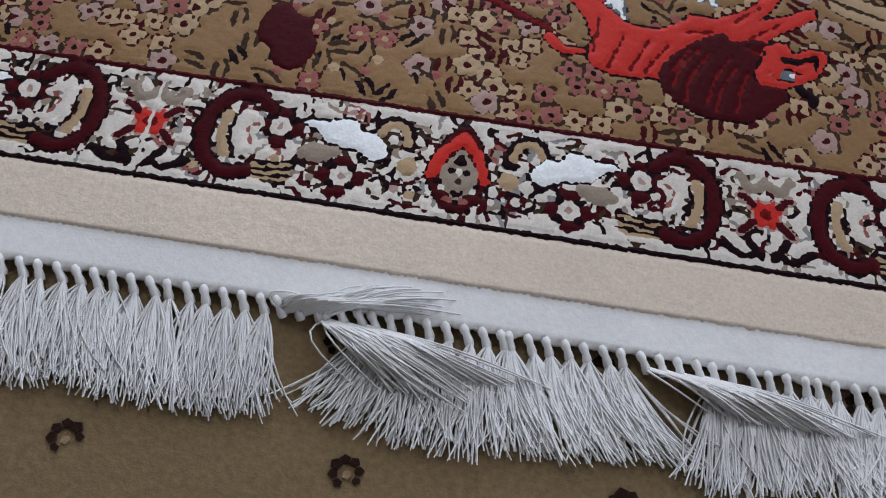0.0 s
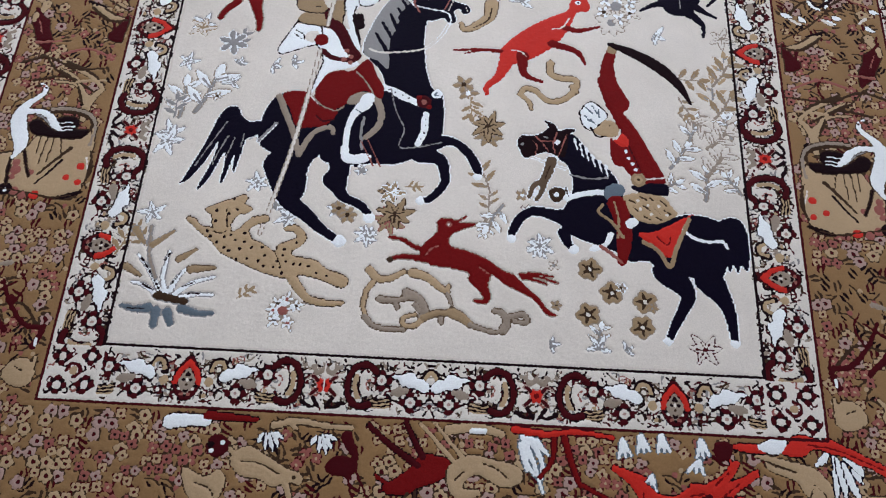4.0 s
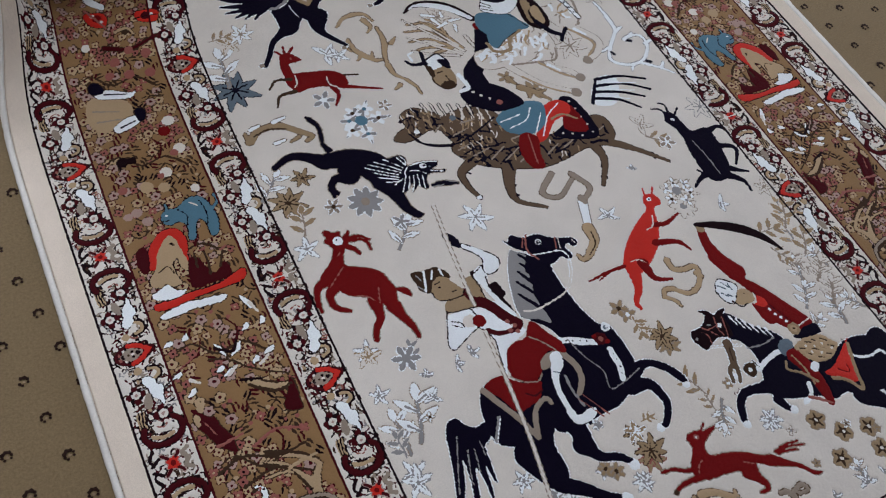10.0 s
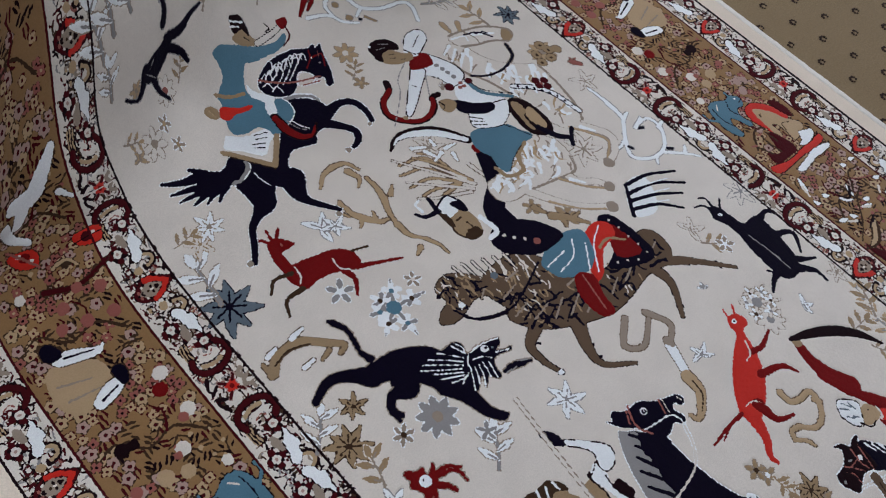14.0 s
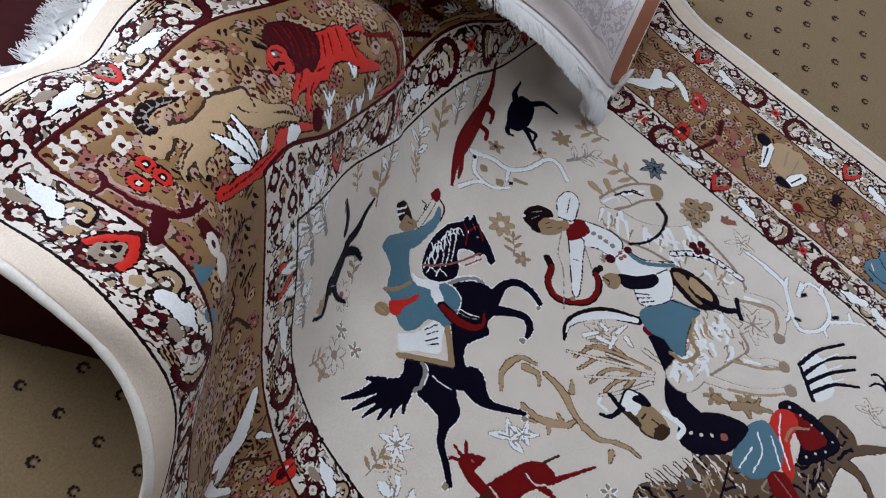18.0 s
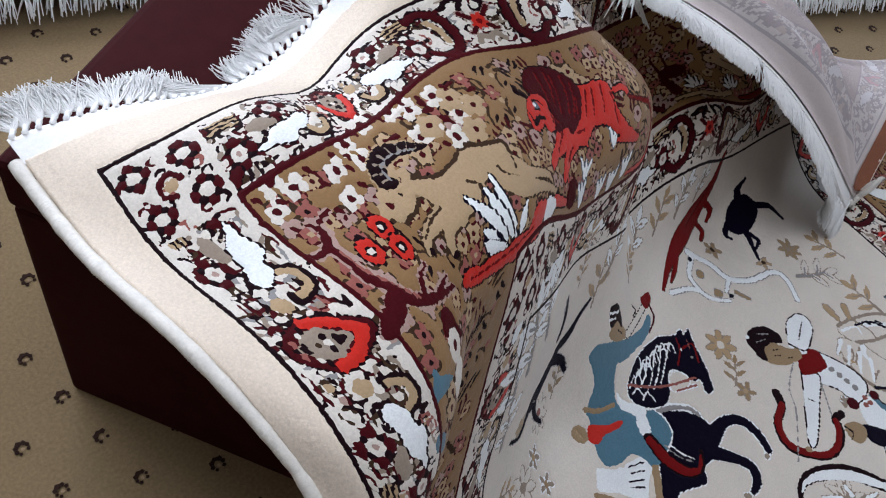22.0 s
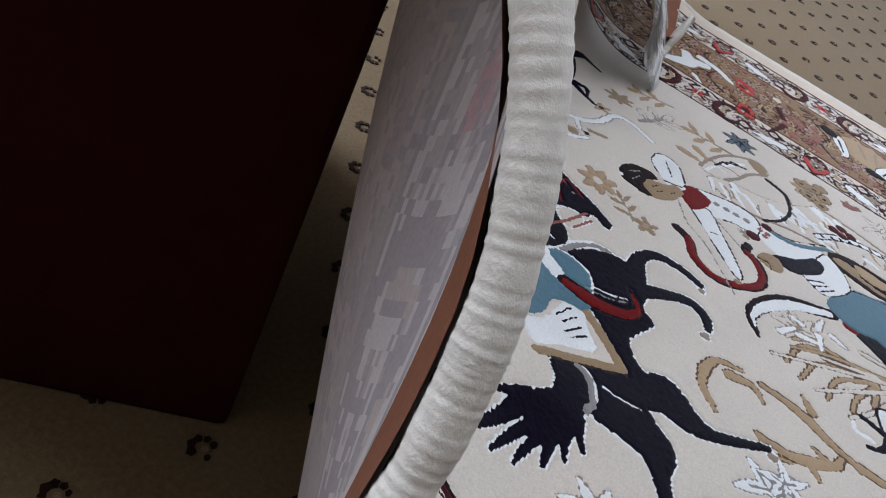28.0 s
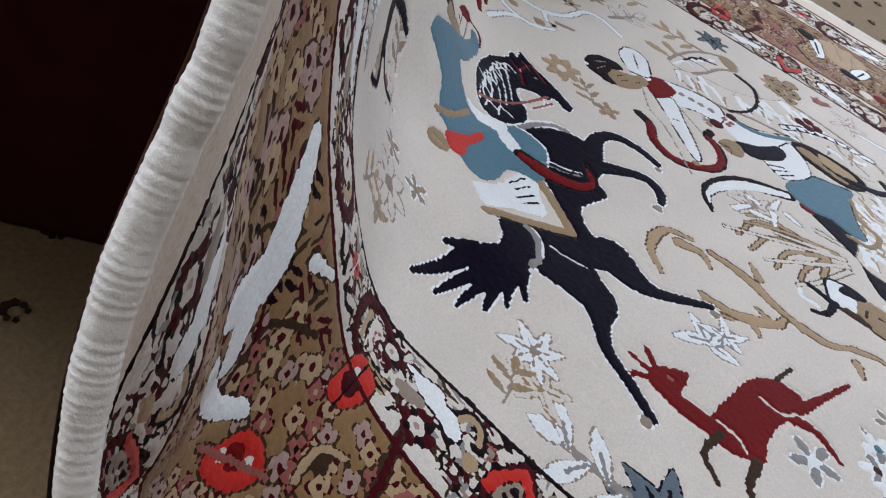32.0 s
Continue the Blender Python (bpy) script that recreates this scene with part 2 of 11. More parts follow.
SLOPE_PINS = [
    (-0.665, 1.69, -0.520, 1.397, 0.418), (-0.665, 1.65, -0.521, 1.382, 0.388), (-0.333, 1.730, -0.230, 1.532, 0.385), (-0.232, 1.755, -0.125, 1.560, 0.375),
    (-0.271, 1.660, -0.190, 1.525, 0.294), (-0.194, 1.544, -0.150, 1.499, 0.152), (-0.279, 1.552, -0.222, 1.483, 0.192), (-0.318, 1.474, -0.281, 1.443, 0.130),
    (-0.137, 1.739, -0.018, 1.606, 0.300), (0.105, 1.693, 0.133, 1.633, 0.213), (0.165, 1.620, 0.182, 1.585, 0.140), (-0.06, 1.97, -0.005, 1.735, 0.42),
    (0.15, 1.875, 0.18, 1.72, 0.335), (0.355, 1.78, 0.365, 1.695, 0.235), (0.775, 1.59, 0.785, 1.585, 0.03),
]
CREASE_PINS = [
    (-0.62, 1.43, -0.592, 1.326, 0.118), (-0.473, 1.381, -0.449, 1.338, 0.084), (-0.43, 1.449, -0.399, 1.390, 0.124), (-0.43, 1.354, -0.409, 1.340, 0.044),
    (-0.45, 1.249, -0.441, 1.251, 0.022), (-0.364, 1.319, -0.346, 1.326, 0.012), (-0.326, 1.358, -0.307, 1.369, 0.032), (-0.233, 1.404, -0.226, 1.418, 0.042),
    (-0.155, 1.373, -0.149, 1.379, 0.011), (0.008, 1.497, 0.017, 1.498, 0.030), (0.085, 1.521, 0.089, 1.523, 0.037), (0.178, 1.575, 0.189, 1.574, 0.048),
    (0.341, 1.482, 0.341, 1.488, 0.004), (0.008, 1.342, 0.013, 1.345, 0.004),
]
PINS = EDGE_PINS + TOP_PINS + SLOPE_PINS + CREASE_PINS


def settle():
    us, vs = np.linspace(-HALF, HALF, 51), np.linspace(V0, V1, 76)
    uu, vv = np.meshgrid(us, vs)
    flat = np.stack([uu, vv, np.full_like(uu, 0.004)], -1)
    held = (vv < 0.35) | ((uu > 0.45) & (vv < 1.45)) | ((uu > 0.15) & (vv < 1.1))
    # thin-plate start
    ring = [(u, v) for u in (-0.775, -0.4, 0.0, 0.4, 0.775) for v in (-0.355, 0.1, 0.45)] + [(0.45, 0.9), (0.775, 0.9), (0.45, 1.35), (0.775, 1.35), (0.0, 0.9), (0.1, 1.25), (0.775, 1.97), (0.5, 1.7), (-0.2, 1.35)]
    knots = np.array([p[:2] for p in PINS] + ring)
    shift = np.array([(p[2] - p[0], p[3] - p[1], p[4] - 0.004) for p in PINS] + [(0, 0, 0)] * len(ring))

    def kernel(a, b):
        r2 = ((a[:, None] - b[None]) ** 2).sum(-1) + 1e-9
        return r2 * np.log(r2)

    n = len(knots)
    lhs = np.zeros((n + 3, n + 3))
    lhs[:n, :n] = kernel(knots, knots)
    lhs[:n, n:] = np.c_[np.ones(n), knots]
    lhs[n:, :n] = lhs[:n, n:].T
    w = np.linalg.solve(lhs, np.r_[shift, np.zeros((3, 3))])
    q = np.c_[uu.ravel(), vv.ravel()]
    pos = flat + (kernel(q, knots) @ w[:n] + np.c_[np.ones(len(q)), q] @ w[n:]).reshape(flat.shape)
    pos[..., 2] = pos[..., 2].clip(0.004)
    pos[held] = flat[held]
    pins = [(int(round((v - V0) / STEP)), int(round((u + HALF) / STEP)), np.array((x, y, z))) for u, v, x, y, z in PINS]
    pull = [(j, i, p + (flat[j, i] - (u, v, 0.004)) * (0.9, 0.9, 0)) for (j, i, p), (u, v, *_) in zip(pins, PINS)]
    inv = np.where(held, 0.0, 1.0)[..., None]
    e1 = np.array((math.cos(BOX_TURN), math.sin(BOX_TURN)))
    e2 = np.array((math.sin(BOX_TURN), -math.cos(BOX_TURN)))

    def tie(a, b, ia, ib, rest, k):
        d = b - a
        far = np.linalg.norm(d, axis=-1, keepdims=True) + 1e-9
        s = ia + ib
        move = k * (far - rest) / far * d / np.where(s > 0, s, 1)
        a += ia * move
        b -= ib * move

    diag = STEP * math.sqrt(2)
    vel = np.zeros_like(pos)
    for it in range(ROUNDS):
        old = pos.copy()
        pos += inv * (vel * 0.9 + (0, 0, -0.0006))
        for _ in range(3):
            for o in (0, 1):
                tie(pos[:, o:-1:2], pos[:, o + 1::2], inv[:, o:-1:2], inv[:, o + 1::2], STEP, 1.0)
                tie(pos[o:-1:2], pos[o + 1::2], inv[o:-1:2], inv[o + 1::2], STEP, 1.0)
            for o in (0, 1):
                tie(pos[o:-1:2, :-1], pos[o + 1::2, 1:], inv[o:-1:2, :-1], inv[o + 1::2, 1:], diag, 0.35)
                tie(pos[o:-1:2, 1:], pos[o + 1::2, :-1], inv[o:-1:2, 1:], inv[o + 1::2, :-1], diag, 0.35)
            for gap, k in ((2, 0.5), (5, 0.35)):
                for o in range(gap):
                    for s in (0, gap):
                        a, b = pos[:, o + s:-gap:2 * gap], pos[:, o + s + gap::2 * gap]
                        m = min(a.shape[1], b.shape[1])
                        if m: tie(a[:, :m], b[:, :m], inv[:, o + s:-gap:2 * gap][:, :m], inv[:, o + s + gap::2 * gap][:, :m], STEP * gap, k)
                        a, b = pos[o + s:-gap:2 * gap], pos[o + s + gap::2 * gap]
                        m = min(a.shape[0], b.shape[0])
                        if m: tie(a[:m], b[:m], inv[o + s:-gap:2 * gap][:m], inv[o + s + gap::2 * gap][:m], STEP * gap, k)
            for j, i, p in pull:
                j0, i0 = max(j - 2, 0), max(i - 2, 0)
                soft = np.exp(-((np.arange(j0, min(j + 3, 76)) - j)[:, None] ** 2 + (np.arange(i0, min(i + 3, 51)) - i)[None] ** 2) / 2.5)[..., None]
                pos[j0:j + 3, i0:i + 3] += 0.4 * soft * (p - pos[j, i])
            pos[..., 2] = pos[..., 2].clip(0.004)
            # the box pushes up what sinks into its top, and out what sinks into its sides
            rel = pos[..., :2] - BOX_CORNER
            a, b = rel @ e1, rel @ e2
            inside = (a > -0.012) & (a < BOX_W + 0.012) & (b > -0.012) & (b < BOX_L + 0.012) & (pos[..., 2] < BOX_H + 0.02)
            depth = np.stack([BOX_H + 0.02 - pos[..., 2], a + 0.012, BOX_W + 0.012 - a, b + 0.012, BOX_L + 0.012 - b], -1)
            way = depth.argmin(-1)
            pos[..., 2] = np.where(inside & (way == 0), BOX_H + 0.02, pos[..., 2])
            for k, d, sign in ((1, e1, -1), (2, e1, 1), (3, e2, -1), (4, e2, 1)):
                m = inside & (way == k)
                pos[m, :2] += sign * depth[m, k][:, None] * d
        vel = (pos - old).clip(-0.01, 0.01)
    for _ in range(4):  # the stiff weave evens out small dents
        mean = pos.copy()
        mean[1:-1, 1:-1] = (pos[:-2, 1:-1] + pos[2:, 1:-1] + pos[1:-1, :-2] + pos[1:-1, 2:]) / 4
        mean[1:-1, 0], mean[1:-1, -1] = (pos[:-2, 0] + pos[2:, 0]) / 2, (pos[:-2, -1] + pos[2:, -1]) / 2
        mean[0, 1:-1], mean[-1, 1:-1] = (pos[0, :-2] + pos[0, 2:]) / 2, (pos[-1, :-2] + pos[-1, 2:]) / 2
        pos += inv * 0.5 * (mean - pos)
    # what the settling left over at the held places is taken up smoothly round them (the residual)
    at = np.array([p[:2] for p in PINS])
    ju, jv = (at[:, 0] + HALF) / STEP, (at[:, 1] - V0) / STEP
    i, j = ju.astype(int).clip(0, 49), jv.astype(int).clip(0, 74)
    fu, fv = (ju - i)[:, None], (jv - j)[:, None]
    left = np.array([p[2:] for p in PINS]) - (pos[j, i] * (1 - fu) * (1 - fv) + pos[j, i + 1] * fu * (1 - fv) + pos[j + 1, i] * (1 - fu) * fv + pos[j + 1, i + 1] * fu * fv)

    def bell(a, b):
        return np.exp(-((a[:, None] - b[None]) ** 2).sum(-1) / (2 * 0.06 ** 2))

    give = np.linalg.solve(bell(at, at) + 0.08 * np.eye(len(at)), left)
    pos += inv * (bell(q, at) @ give).reshape(pos.shape)
    rel = pos[..., :2] - BOX_CORNER
    a, b = rel @ e1, rel @ e2
    over = (a > -0.008) & (a < BOX_W + 0.008) & (b > -0.008) & (b < BOX_L + 0.008) & (pos[..., 2] > BOX_H - 0.1)
    pos[..., 2] = np.where(over, np.maximum(pos[..., 2], BOX_H + 0.014), pos[..., 2])
    return pos

# ---- the loom: the rug's design, knot by knot ----
KNOT = 0.0018


def curve_through(points, closed=False, steps=6):
    """A smooth line (Catmull-Rom) through points of two or more numbers."""
    p = np.asarray(points, float)
    if len(p) < 3 and not closed:
        s = np.linspace(0, 1, steps + 1)[:, None]
        return p[0] * (1 - s) + p[-1] * s
    p = np.concatenate([p[-1:], p, p[:2]]) if closed else np.concatenate([2 * p[:1] - p[1:2], p, 2 * p[-1:] - p[-2:-1]])
    a, b, c, d = p[:-3, None], p[1:-2, None], p[2:-1, None], p[3:, None]
    s = (np.arange(steps) / steps)[None, :, None]
    q = 0.5 * (2 * b + (c - a) * s + (2 * a - 5 * b + 4 * c - d) * s * s + (3 * b - a - 3 * c + d) * s ** 3)
    q = q.reshape(-1, p.shape[1])
    return q if closed else np.concatenate([q, p[-2:-1]])


class Loom:
    """A sheet of knots. Colours are indices into TONES; each motif is a part of its own."""

    def __init__(self, x0, y0, x1, y1, tone):
        self.x0, self.y0 = x0, y0
        self.w, self.h = int(round((x1 - x0) / KNOT)), int(round((y1 - y0) / KNOT))
        self.col = np.full((self.h, self.w), TONES.index(tone), np.uint8)
        self.fig = np.zeros((self.h, self.w), np.int16)
        self.parts, self.layer, self.only = [("ground", "")], None, ""
        self.move(0, 0)

    def move(self, x, y, size=1.0, turn=0.0, flip=1.0):
        c, s = math.cos(radians(turn)) * size, math.sin(radians(turn)) * size
        self.m, self.o, self.size = np.array([[c * flip, -s], [s * flip, c]]), np.array([x, y]), size
        return self

    def region(self, name, label, x0, y0, x1, y1, tone):
        self.parts.append((name, label))
        i0, i1 = (int(round((v - self.x0) / KNOT)) for v in (x0, x1))
        j0, j1 = (int(round((v - self.y0) / KNOT)) for v in (y0, y1))
        self.col[j0:j1, i0:i1], self.fig[j0:j1, i0:i1] = TONES.index(tone), len(self.parts) - 1

    def begin(self, name="", label=""):
        """Start a motif; without a name it stays in the ground that it lies on."""
        self.layer = np.full((self.h, self.w), 255, np.uint8)
        self.name, self.box = (name, label), [self.w, self.h, 0, 0]
        return self

    def end(self, halo="", over=True):
        i0, j0, i1, j1 = max(self.box[0] - 2, 0), max(self.box[1] - 2, 0), min(self.box[2] + 2, self.w), min(self.box[3] + 2, self.h)
        if i1 > i0 and j1 > j0:
            lay = self.layer[j0:j1, i0:i1]
            on = lay < 255
            if halo:
                wide = on.copy()
                wide[1:] |= on[:-1]
                wide[:-1] |= on[1:]
                wide[:, 1:] |= on[:, :-1]
                wide[:, :-1] |= on[:, 1:]
                lay[wide & ~on] = TONES.index(halo)
                on = wide
            self.col[j0:j1, i0:i1][on] = lay[on]
            if self.name[0]:
                self.parts.append(self.name)
                self.fig[j0:j1, i0:i1][on] = len(self.parts) - 1
        self.layer = None
        return self

    def _put(self, i0, j0, mask, tone):
        if self.layer is None:
            under = self.col[j0:j0 + mask.shape[0], i0:i0 + mask.shape[1]]
            if self.only:
                mask = mask & (under == TONES.index(self.only))
            under[mask] = TONES.index(tone)
        else:
            self.layer[j0:j0 + mask.shape[0], i0:i0 + mask.shape[1]][mask] = TONES.index(tone)
            b = self.box
            b[0], b[1], b[2], b[3] = min(b[0], i0), min(b[1], j0), max(b[2], i0 + mask.shape[1]), max(b[3], j0 + mask.shape[0])

    def _span(self, lo, hi):
        i0, j0 = int((lo[0] - self.x0) / KNOT) - 1, int((lo[1] - self.y0) / KNOT) - 1
        i1, j1 = int((hi[0] - self.x0) / KNOT) + 2, int((hi[1] - self.y0) / KNOT) + 2
        i0, j0, i1, j1 = max(i0, 0), max(j0, 0), min(i1, self.w), min(j1, self.h)
        if i1 <= i0 or j1 <= j0:
            return None
        return i0, j0, self.x0 + (np.arange(i0, i1) + 0.5)[None] * KNOT, self.y0 + (np.arange(j0, j1) + 0.5)[:, None] * KNOT

    def poly(self, tone, points, smooth=True):
        p = np.asarray(points, float).reshape(-1, 2) @ self.m.T + self.o
        if smooth:
            p = curve_through(p, True, 4)
        span = self._span(p.min(0), p.max(0))
        if span is None:
            return self
        i0, j0, x, y = span
        inside = np.zeros((y.shape[0], x.shape[1]), bool)
        for (xa, ya), (xb, yb) in zip(p, np.roll(p, -1, 0)):
            if ya != yb:
                inside ^= ((ya > y) != (yb > y)) & (x < (xb - xa) * (y - ya) / (yb - ya) + xa)
        self._put(i0, j0, inside, tone)
        return self

    def line(self, tone, points, wide=0.003, end=None, smooth=True):
        """A stroke that narrows from wide to end; points may carry their own widths as a third number."""
        p = np.asarray(points, float)
        q = np.c_[p[:, :2] @ self.m.T + self.o, (p[:, 2] if p.shape[1] > 2 else np.linspace(wide, wide if end is None else end, len(p))) * self.size]
        if smooth:
            q = curve_through(q, False, 5)
        for a, b in zip(q[:-1], q[1:]):
            r = max(a[2], b[2]) / 2
            span = self._span(np.minimum(a[:2], b[:2]) - r, np.maximum(a[:2], b[:2]) + r)
            if span is None:
                continue
            i0, j0, x, y = span
            d = b[:2] - a[:2]
            s = (((x - a[0]) * d[0] + (y - a[1]) * d[1]) / (d @ d + 1e-12)).clip(0, 1)
            far = (x - a[0] - s * d[0]) ** 2 + (y - a[1] - s * d[1]) ** 2
            self._put(i0, j0, far <= (np.maximum((a[2] + s * (b[2] - a[2])) / 2, KNOT * 0.55)) ** 2, tone)
        return self

    def spot(self, tone, x, y, rx, ry=None, turn=0.0):
        least = KNOT * 0.8 / self.size
        rx, ry = max(rx, least), max(rx if ry is None else ry, least)
        c, s = math.cos(radians(turn)), math.sin(radians(turn))
        a = np.arange(14) * 2 * math.pi / 14
        pts = np.c_[x + rx * np.cos(a) * c - ry * np.sin(a) * s, y + rx * np.cos(a) * s + ry * np.sin(a) * c]
        return self.poly(tone, pts, False)

    def stamp(self, other, x, y, turns=0, flip=False, names=True):
        """Lay another sheet down with its lower left corner at x, y, turned by quarters."""
        col, fig = other.col, other.fig
        if flip:
            col, fig = col[:, ::-1], fig[:, ::-1]
        col, fig = np.rot90(col, -turns), np.rot90(fig, -turns)
        i0, j0 = int(round((x - self.x0) / KNOT)), int(round((y - self.y0) / KNOT))
        a0, b0 = max(-i0, 0), max(-j0, 0)
        a1, b1 = min(col.shape[1], self.w - i0), min(col.shape[0], self.h - j0)
        if a1 <= a0 or b1 <= b0:
            return
        col, fig = col[b0:b1, a0:a1], fig[b0:b1, a0:a1]
        self.col[j0 + b0:j0 + b1, i0 + a0:i0 + a1] = col
        for k in np.unique(fig):
            if k > 0:
                m = fig == k
                self.parts.append(other.parts[k])
                self.fig[j0 + b0:j0 + b1, i0 + a0:i0 + a1][m] = len(self.parts) - 1


rug_loom = Loom(-HALF, V0, HALF, V1, "cream")
L = rug_loom
FU, FV0, FV1 = 0.43, 0.0, 1.615
for name, label, inset, tone in (("outer_guard", "ivory outer guard band with scrolling flowers", 0.0375, "ivory"), ("main_border", "brown main border with animals and blossom", 0.11, "brown"),
                                 ("inner_guard", "ivory inner guard band with scrolling flowers", 0.2775, "ivory"), ("field", "plain cream field of the rug", 0.345, "field")):
    L.region(name, label, -HALF + inset, V0 + inset + (0.01 if name == "field" else 0), HALF - inset, V1 - inset - (0.01 if name == "field" else 0), tone)
    L.begin()
    x, y0, y1 = HALF - inset, V0 + inset, V1 - inset
    L.line("dark", [(-x, y0), (x, y0), (x, y1), (-x, y1), (-x, y0)], 0.004, smooth=False).end()

# ---- the figures of the field, in millimetres on the flat rug ----
def area(tone, *xy):
    L.poly(tone, np.reshape(xy, (-1, 2)) / 1000.0)


def stroke(tone, wide, end, *xy):
    L.line(tone, np.reshape(xy, (-1, 2)) / 1000.0, wide / 1000.0, end / 1000.0)


def limb(tone, *xyw):
    L.line(tone, np.reshape(xyw, (-1, 3)) / 1000.0)


def dot(tone, x, y, r):
    L.spot(tone, x / 1000.0, y / 1000.0, r / 1000.0)


def blossom(loom, x, y, r, petal, eye, n=5, turn=0.0):
    for k in range(n):
        a = 2 * math.pi * (k + turn) / n
        loom.spot(petal, x + r * 0.62 * math.cos(a), y + r * 0.62 * math.sin(a), r * 0.45)
    loom.spot(eye, x, y, r * 0.34)


def guard_cell(seed):
    """One repeat of the guard bands: a red heart in the middle, birds, curls and blossoms to both sides."""
    c = Loom(0, 0, 0.36, 0.07, "ivory")
    rng = random.Random(seed)
    for k in range(430):  # the fine vine work behind
        x, y, a = rng.uniform(0, 0.36), rng.uniform(0.004, 0.066), rng.uniform(0, 6.28)
        b, s = a + rng.uniform(-1.4, 1.4), rng.uniform(0.004, 0.008)
        c.line(rng.choice(("maroon", "dark", "grey", "maroon", "dark", "umber", "taupe")), [(x, y), (x + s * math.cos(a), y + s * math.sin(a)), (x + s * (math.cos(a) + math.cos(b)), y + s * (math.sin(a) + math.sin(b)))], 0.0022)
    for k in range(26):  # ringlets and hatched leaves
        x, y, a = rng.uniform(0.004, 0.356), rng.uniform(0.008, 0.062), rng.uniform(0, 6.28)
        c.line(rng.choice(("maroon", "dark", "rose", "umber")), [(x + 0.005 * math.cos(a + q), y + 0.005 * math.sin(a + q)) for q in (0, 1.1, 2.2, 3.3, 4.4)], 0.002)
        c.spot(rng.choice(("tan", "ivory", "pink", "taupe")), x, y, 0.0025)
    for side in (1, -1):
        def go():
            return c.move(0.18, 0, flip=side)
        go().line("dark", [(0.03, 0.044), (0.034, 0.056), (0.044, 0.058), (0.05, 0.05)], 0.0085).line("tan", [(0.031, 0.045), (0.035, 0.055), (0.043, 0.057), (0.048, 0.05)], 0.005)
        go().spot("tan", 0.03, 0.03, 0.006)
        go().poly("taupe", [(0.068, 0.034), (0.085, 0.036), (0.094, 0.028), (0.08, 0.024)])
        for q in range(3):
            go().line("dark", [(0.092, 0.022 - q * 0.005), (0.11, 0.018 - q * 0.004), (0.126, 0.02 - q * 0.004)], 0.0022)
            go().line("tan", [(0.094, 0.0195 - q * 0.005), (0.11, 0.0158 - q * 0.004), (0.122, 0.018 - q * 0.004)], 0.0022)
        for x, y in ((0.066, 0.017), (0.106, 0.044)):
            go()
            for dx, dy in ((0.009, 0), (-0.009, 0), (0, 0.009), (0, -0.009)):
                c.spot("maroon", x + dx, y + dy, 0.0055)
            for dx, dy in ((0.0055, 0.0055), (-0.0055, 0.0055), (0.0055, -0.0055), (-0.0055, -0.0055)):
                c.spot("dark", x + dx, y + dy, 0.0032)
            c.spot("ivory", x, y, 0.0062).spot("pink", x, y, 0.0022)
        go().begin("bird", "white woven bird").poly("white", [(0.042, 0.036), (0.049, 0.047), (0.058, 0.049), (0.066, 0.056), (0.078, 0.053), (0.094, 0.050), (0.083, 0.045), (0.076, 0.038), (0.062, 0.036), (0.050, 0.031)]).end("dark")
        go().begin("curl", "maroon woven curl with a tan heart").line("maroon", [(0.113, 0.055), (0.126, 0.064), (0.142, 0.058), (0.15, 0.04), (0.147, 0.02), (0.134, 0.009), (0.12, 0.012)], 0.0078).end("dark")
        go().line("tan", [(0.138, 0.048), (0.14, 0.035), (0.135, 0.02)], 0.006).line("dark", [(0.134, 0.046), (0.135, 0.034), (0.13, 0.022)], 0.002)
        go().line("ivory", [(0.118, 0.044), (0.128, 0.05), (0.129, 0.036), (0.122, 0.026)], 0.006).line("rose", [(0.12, 0.044), (0.125, 0.04), (0.122, 0.03)], 0.002)
        go().line("dark", [(0.155, 0.012), (0.165, 0.006), (0.176, 0.008)], 0.006, 0.003).line("dark", [(0.168, 0.018), (0.176, 0.006)], 0.005)
        go().line("taupe", [(0.165, 0.058), (0.172, 0.05), (0.18, 0.056)], 0.006)
    for x in (0.0, 0.36):
        c.move(x, 0).begin("rosette", "small red woven rosette")
        blossom(c, 0, 0.034, 0.0095, "scarlet", "crimson", 4, 0.5)
        for dx, dy in ((0.011, 0.009), (-0.011, 0.009), (0.011, -0.009), (-0.011, -0.009)):
            c.line("maroon", [(dx * 0.6, 0.034 + dy * 0.6), (dx * 1.3, 0.034 + dy * 1.3)], 0.004)
        c.end("pink")
    c.move(0.18, 0.0035, 0.9).begin("heart_medallion", "red woven heart medallion")
    c.poly("maroon", [(0, 0.067), (0.016, 0.044), (0.02, 0.028), (0.014, 0.012), (0.005, 0.003), (-0.005, 0.003), (-0.014, 0.012), (-0.02, 0.028), (-0.016, 0.044)])
    c.line("scarlet", [(-0.0175, 0.027), (-0.013, 0.042), (0, 0.058), (0.013, 0.042), (0.0175, 0.027)], 0.0078, smooth=False)
    c.poly("taupe", [(0, 0.05), (0.0115, 0.033), (0.011, 0.02), (0, 0.010), (-0.011, 0.02), (-0.0115, 0.033)], False)
    for x, y, tone in ((0, 0.038, "dark"), (-0.005, 0.031, "dark"), (0.005, 0.031, "dark"), (0, 0.024, "umber"), (0, 0.031, "ivory"), (-0.0095, 0.018, "ivory"), (0.0095, 0.018, "ivory"), (-0.005, 0.0105, "rose"), (0.005, 0.0105, "rose"), (0, 0.008, "dark"), (-0.013, 0.022, "dark"), (0.013, 0.022, "dark")):
        c.spot(tone, x, y, 0.0026)
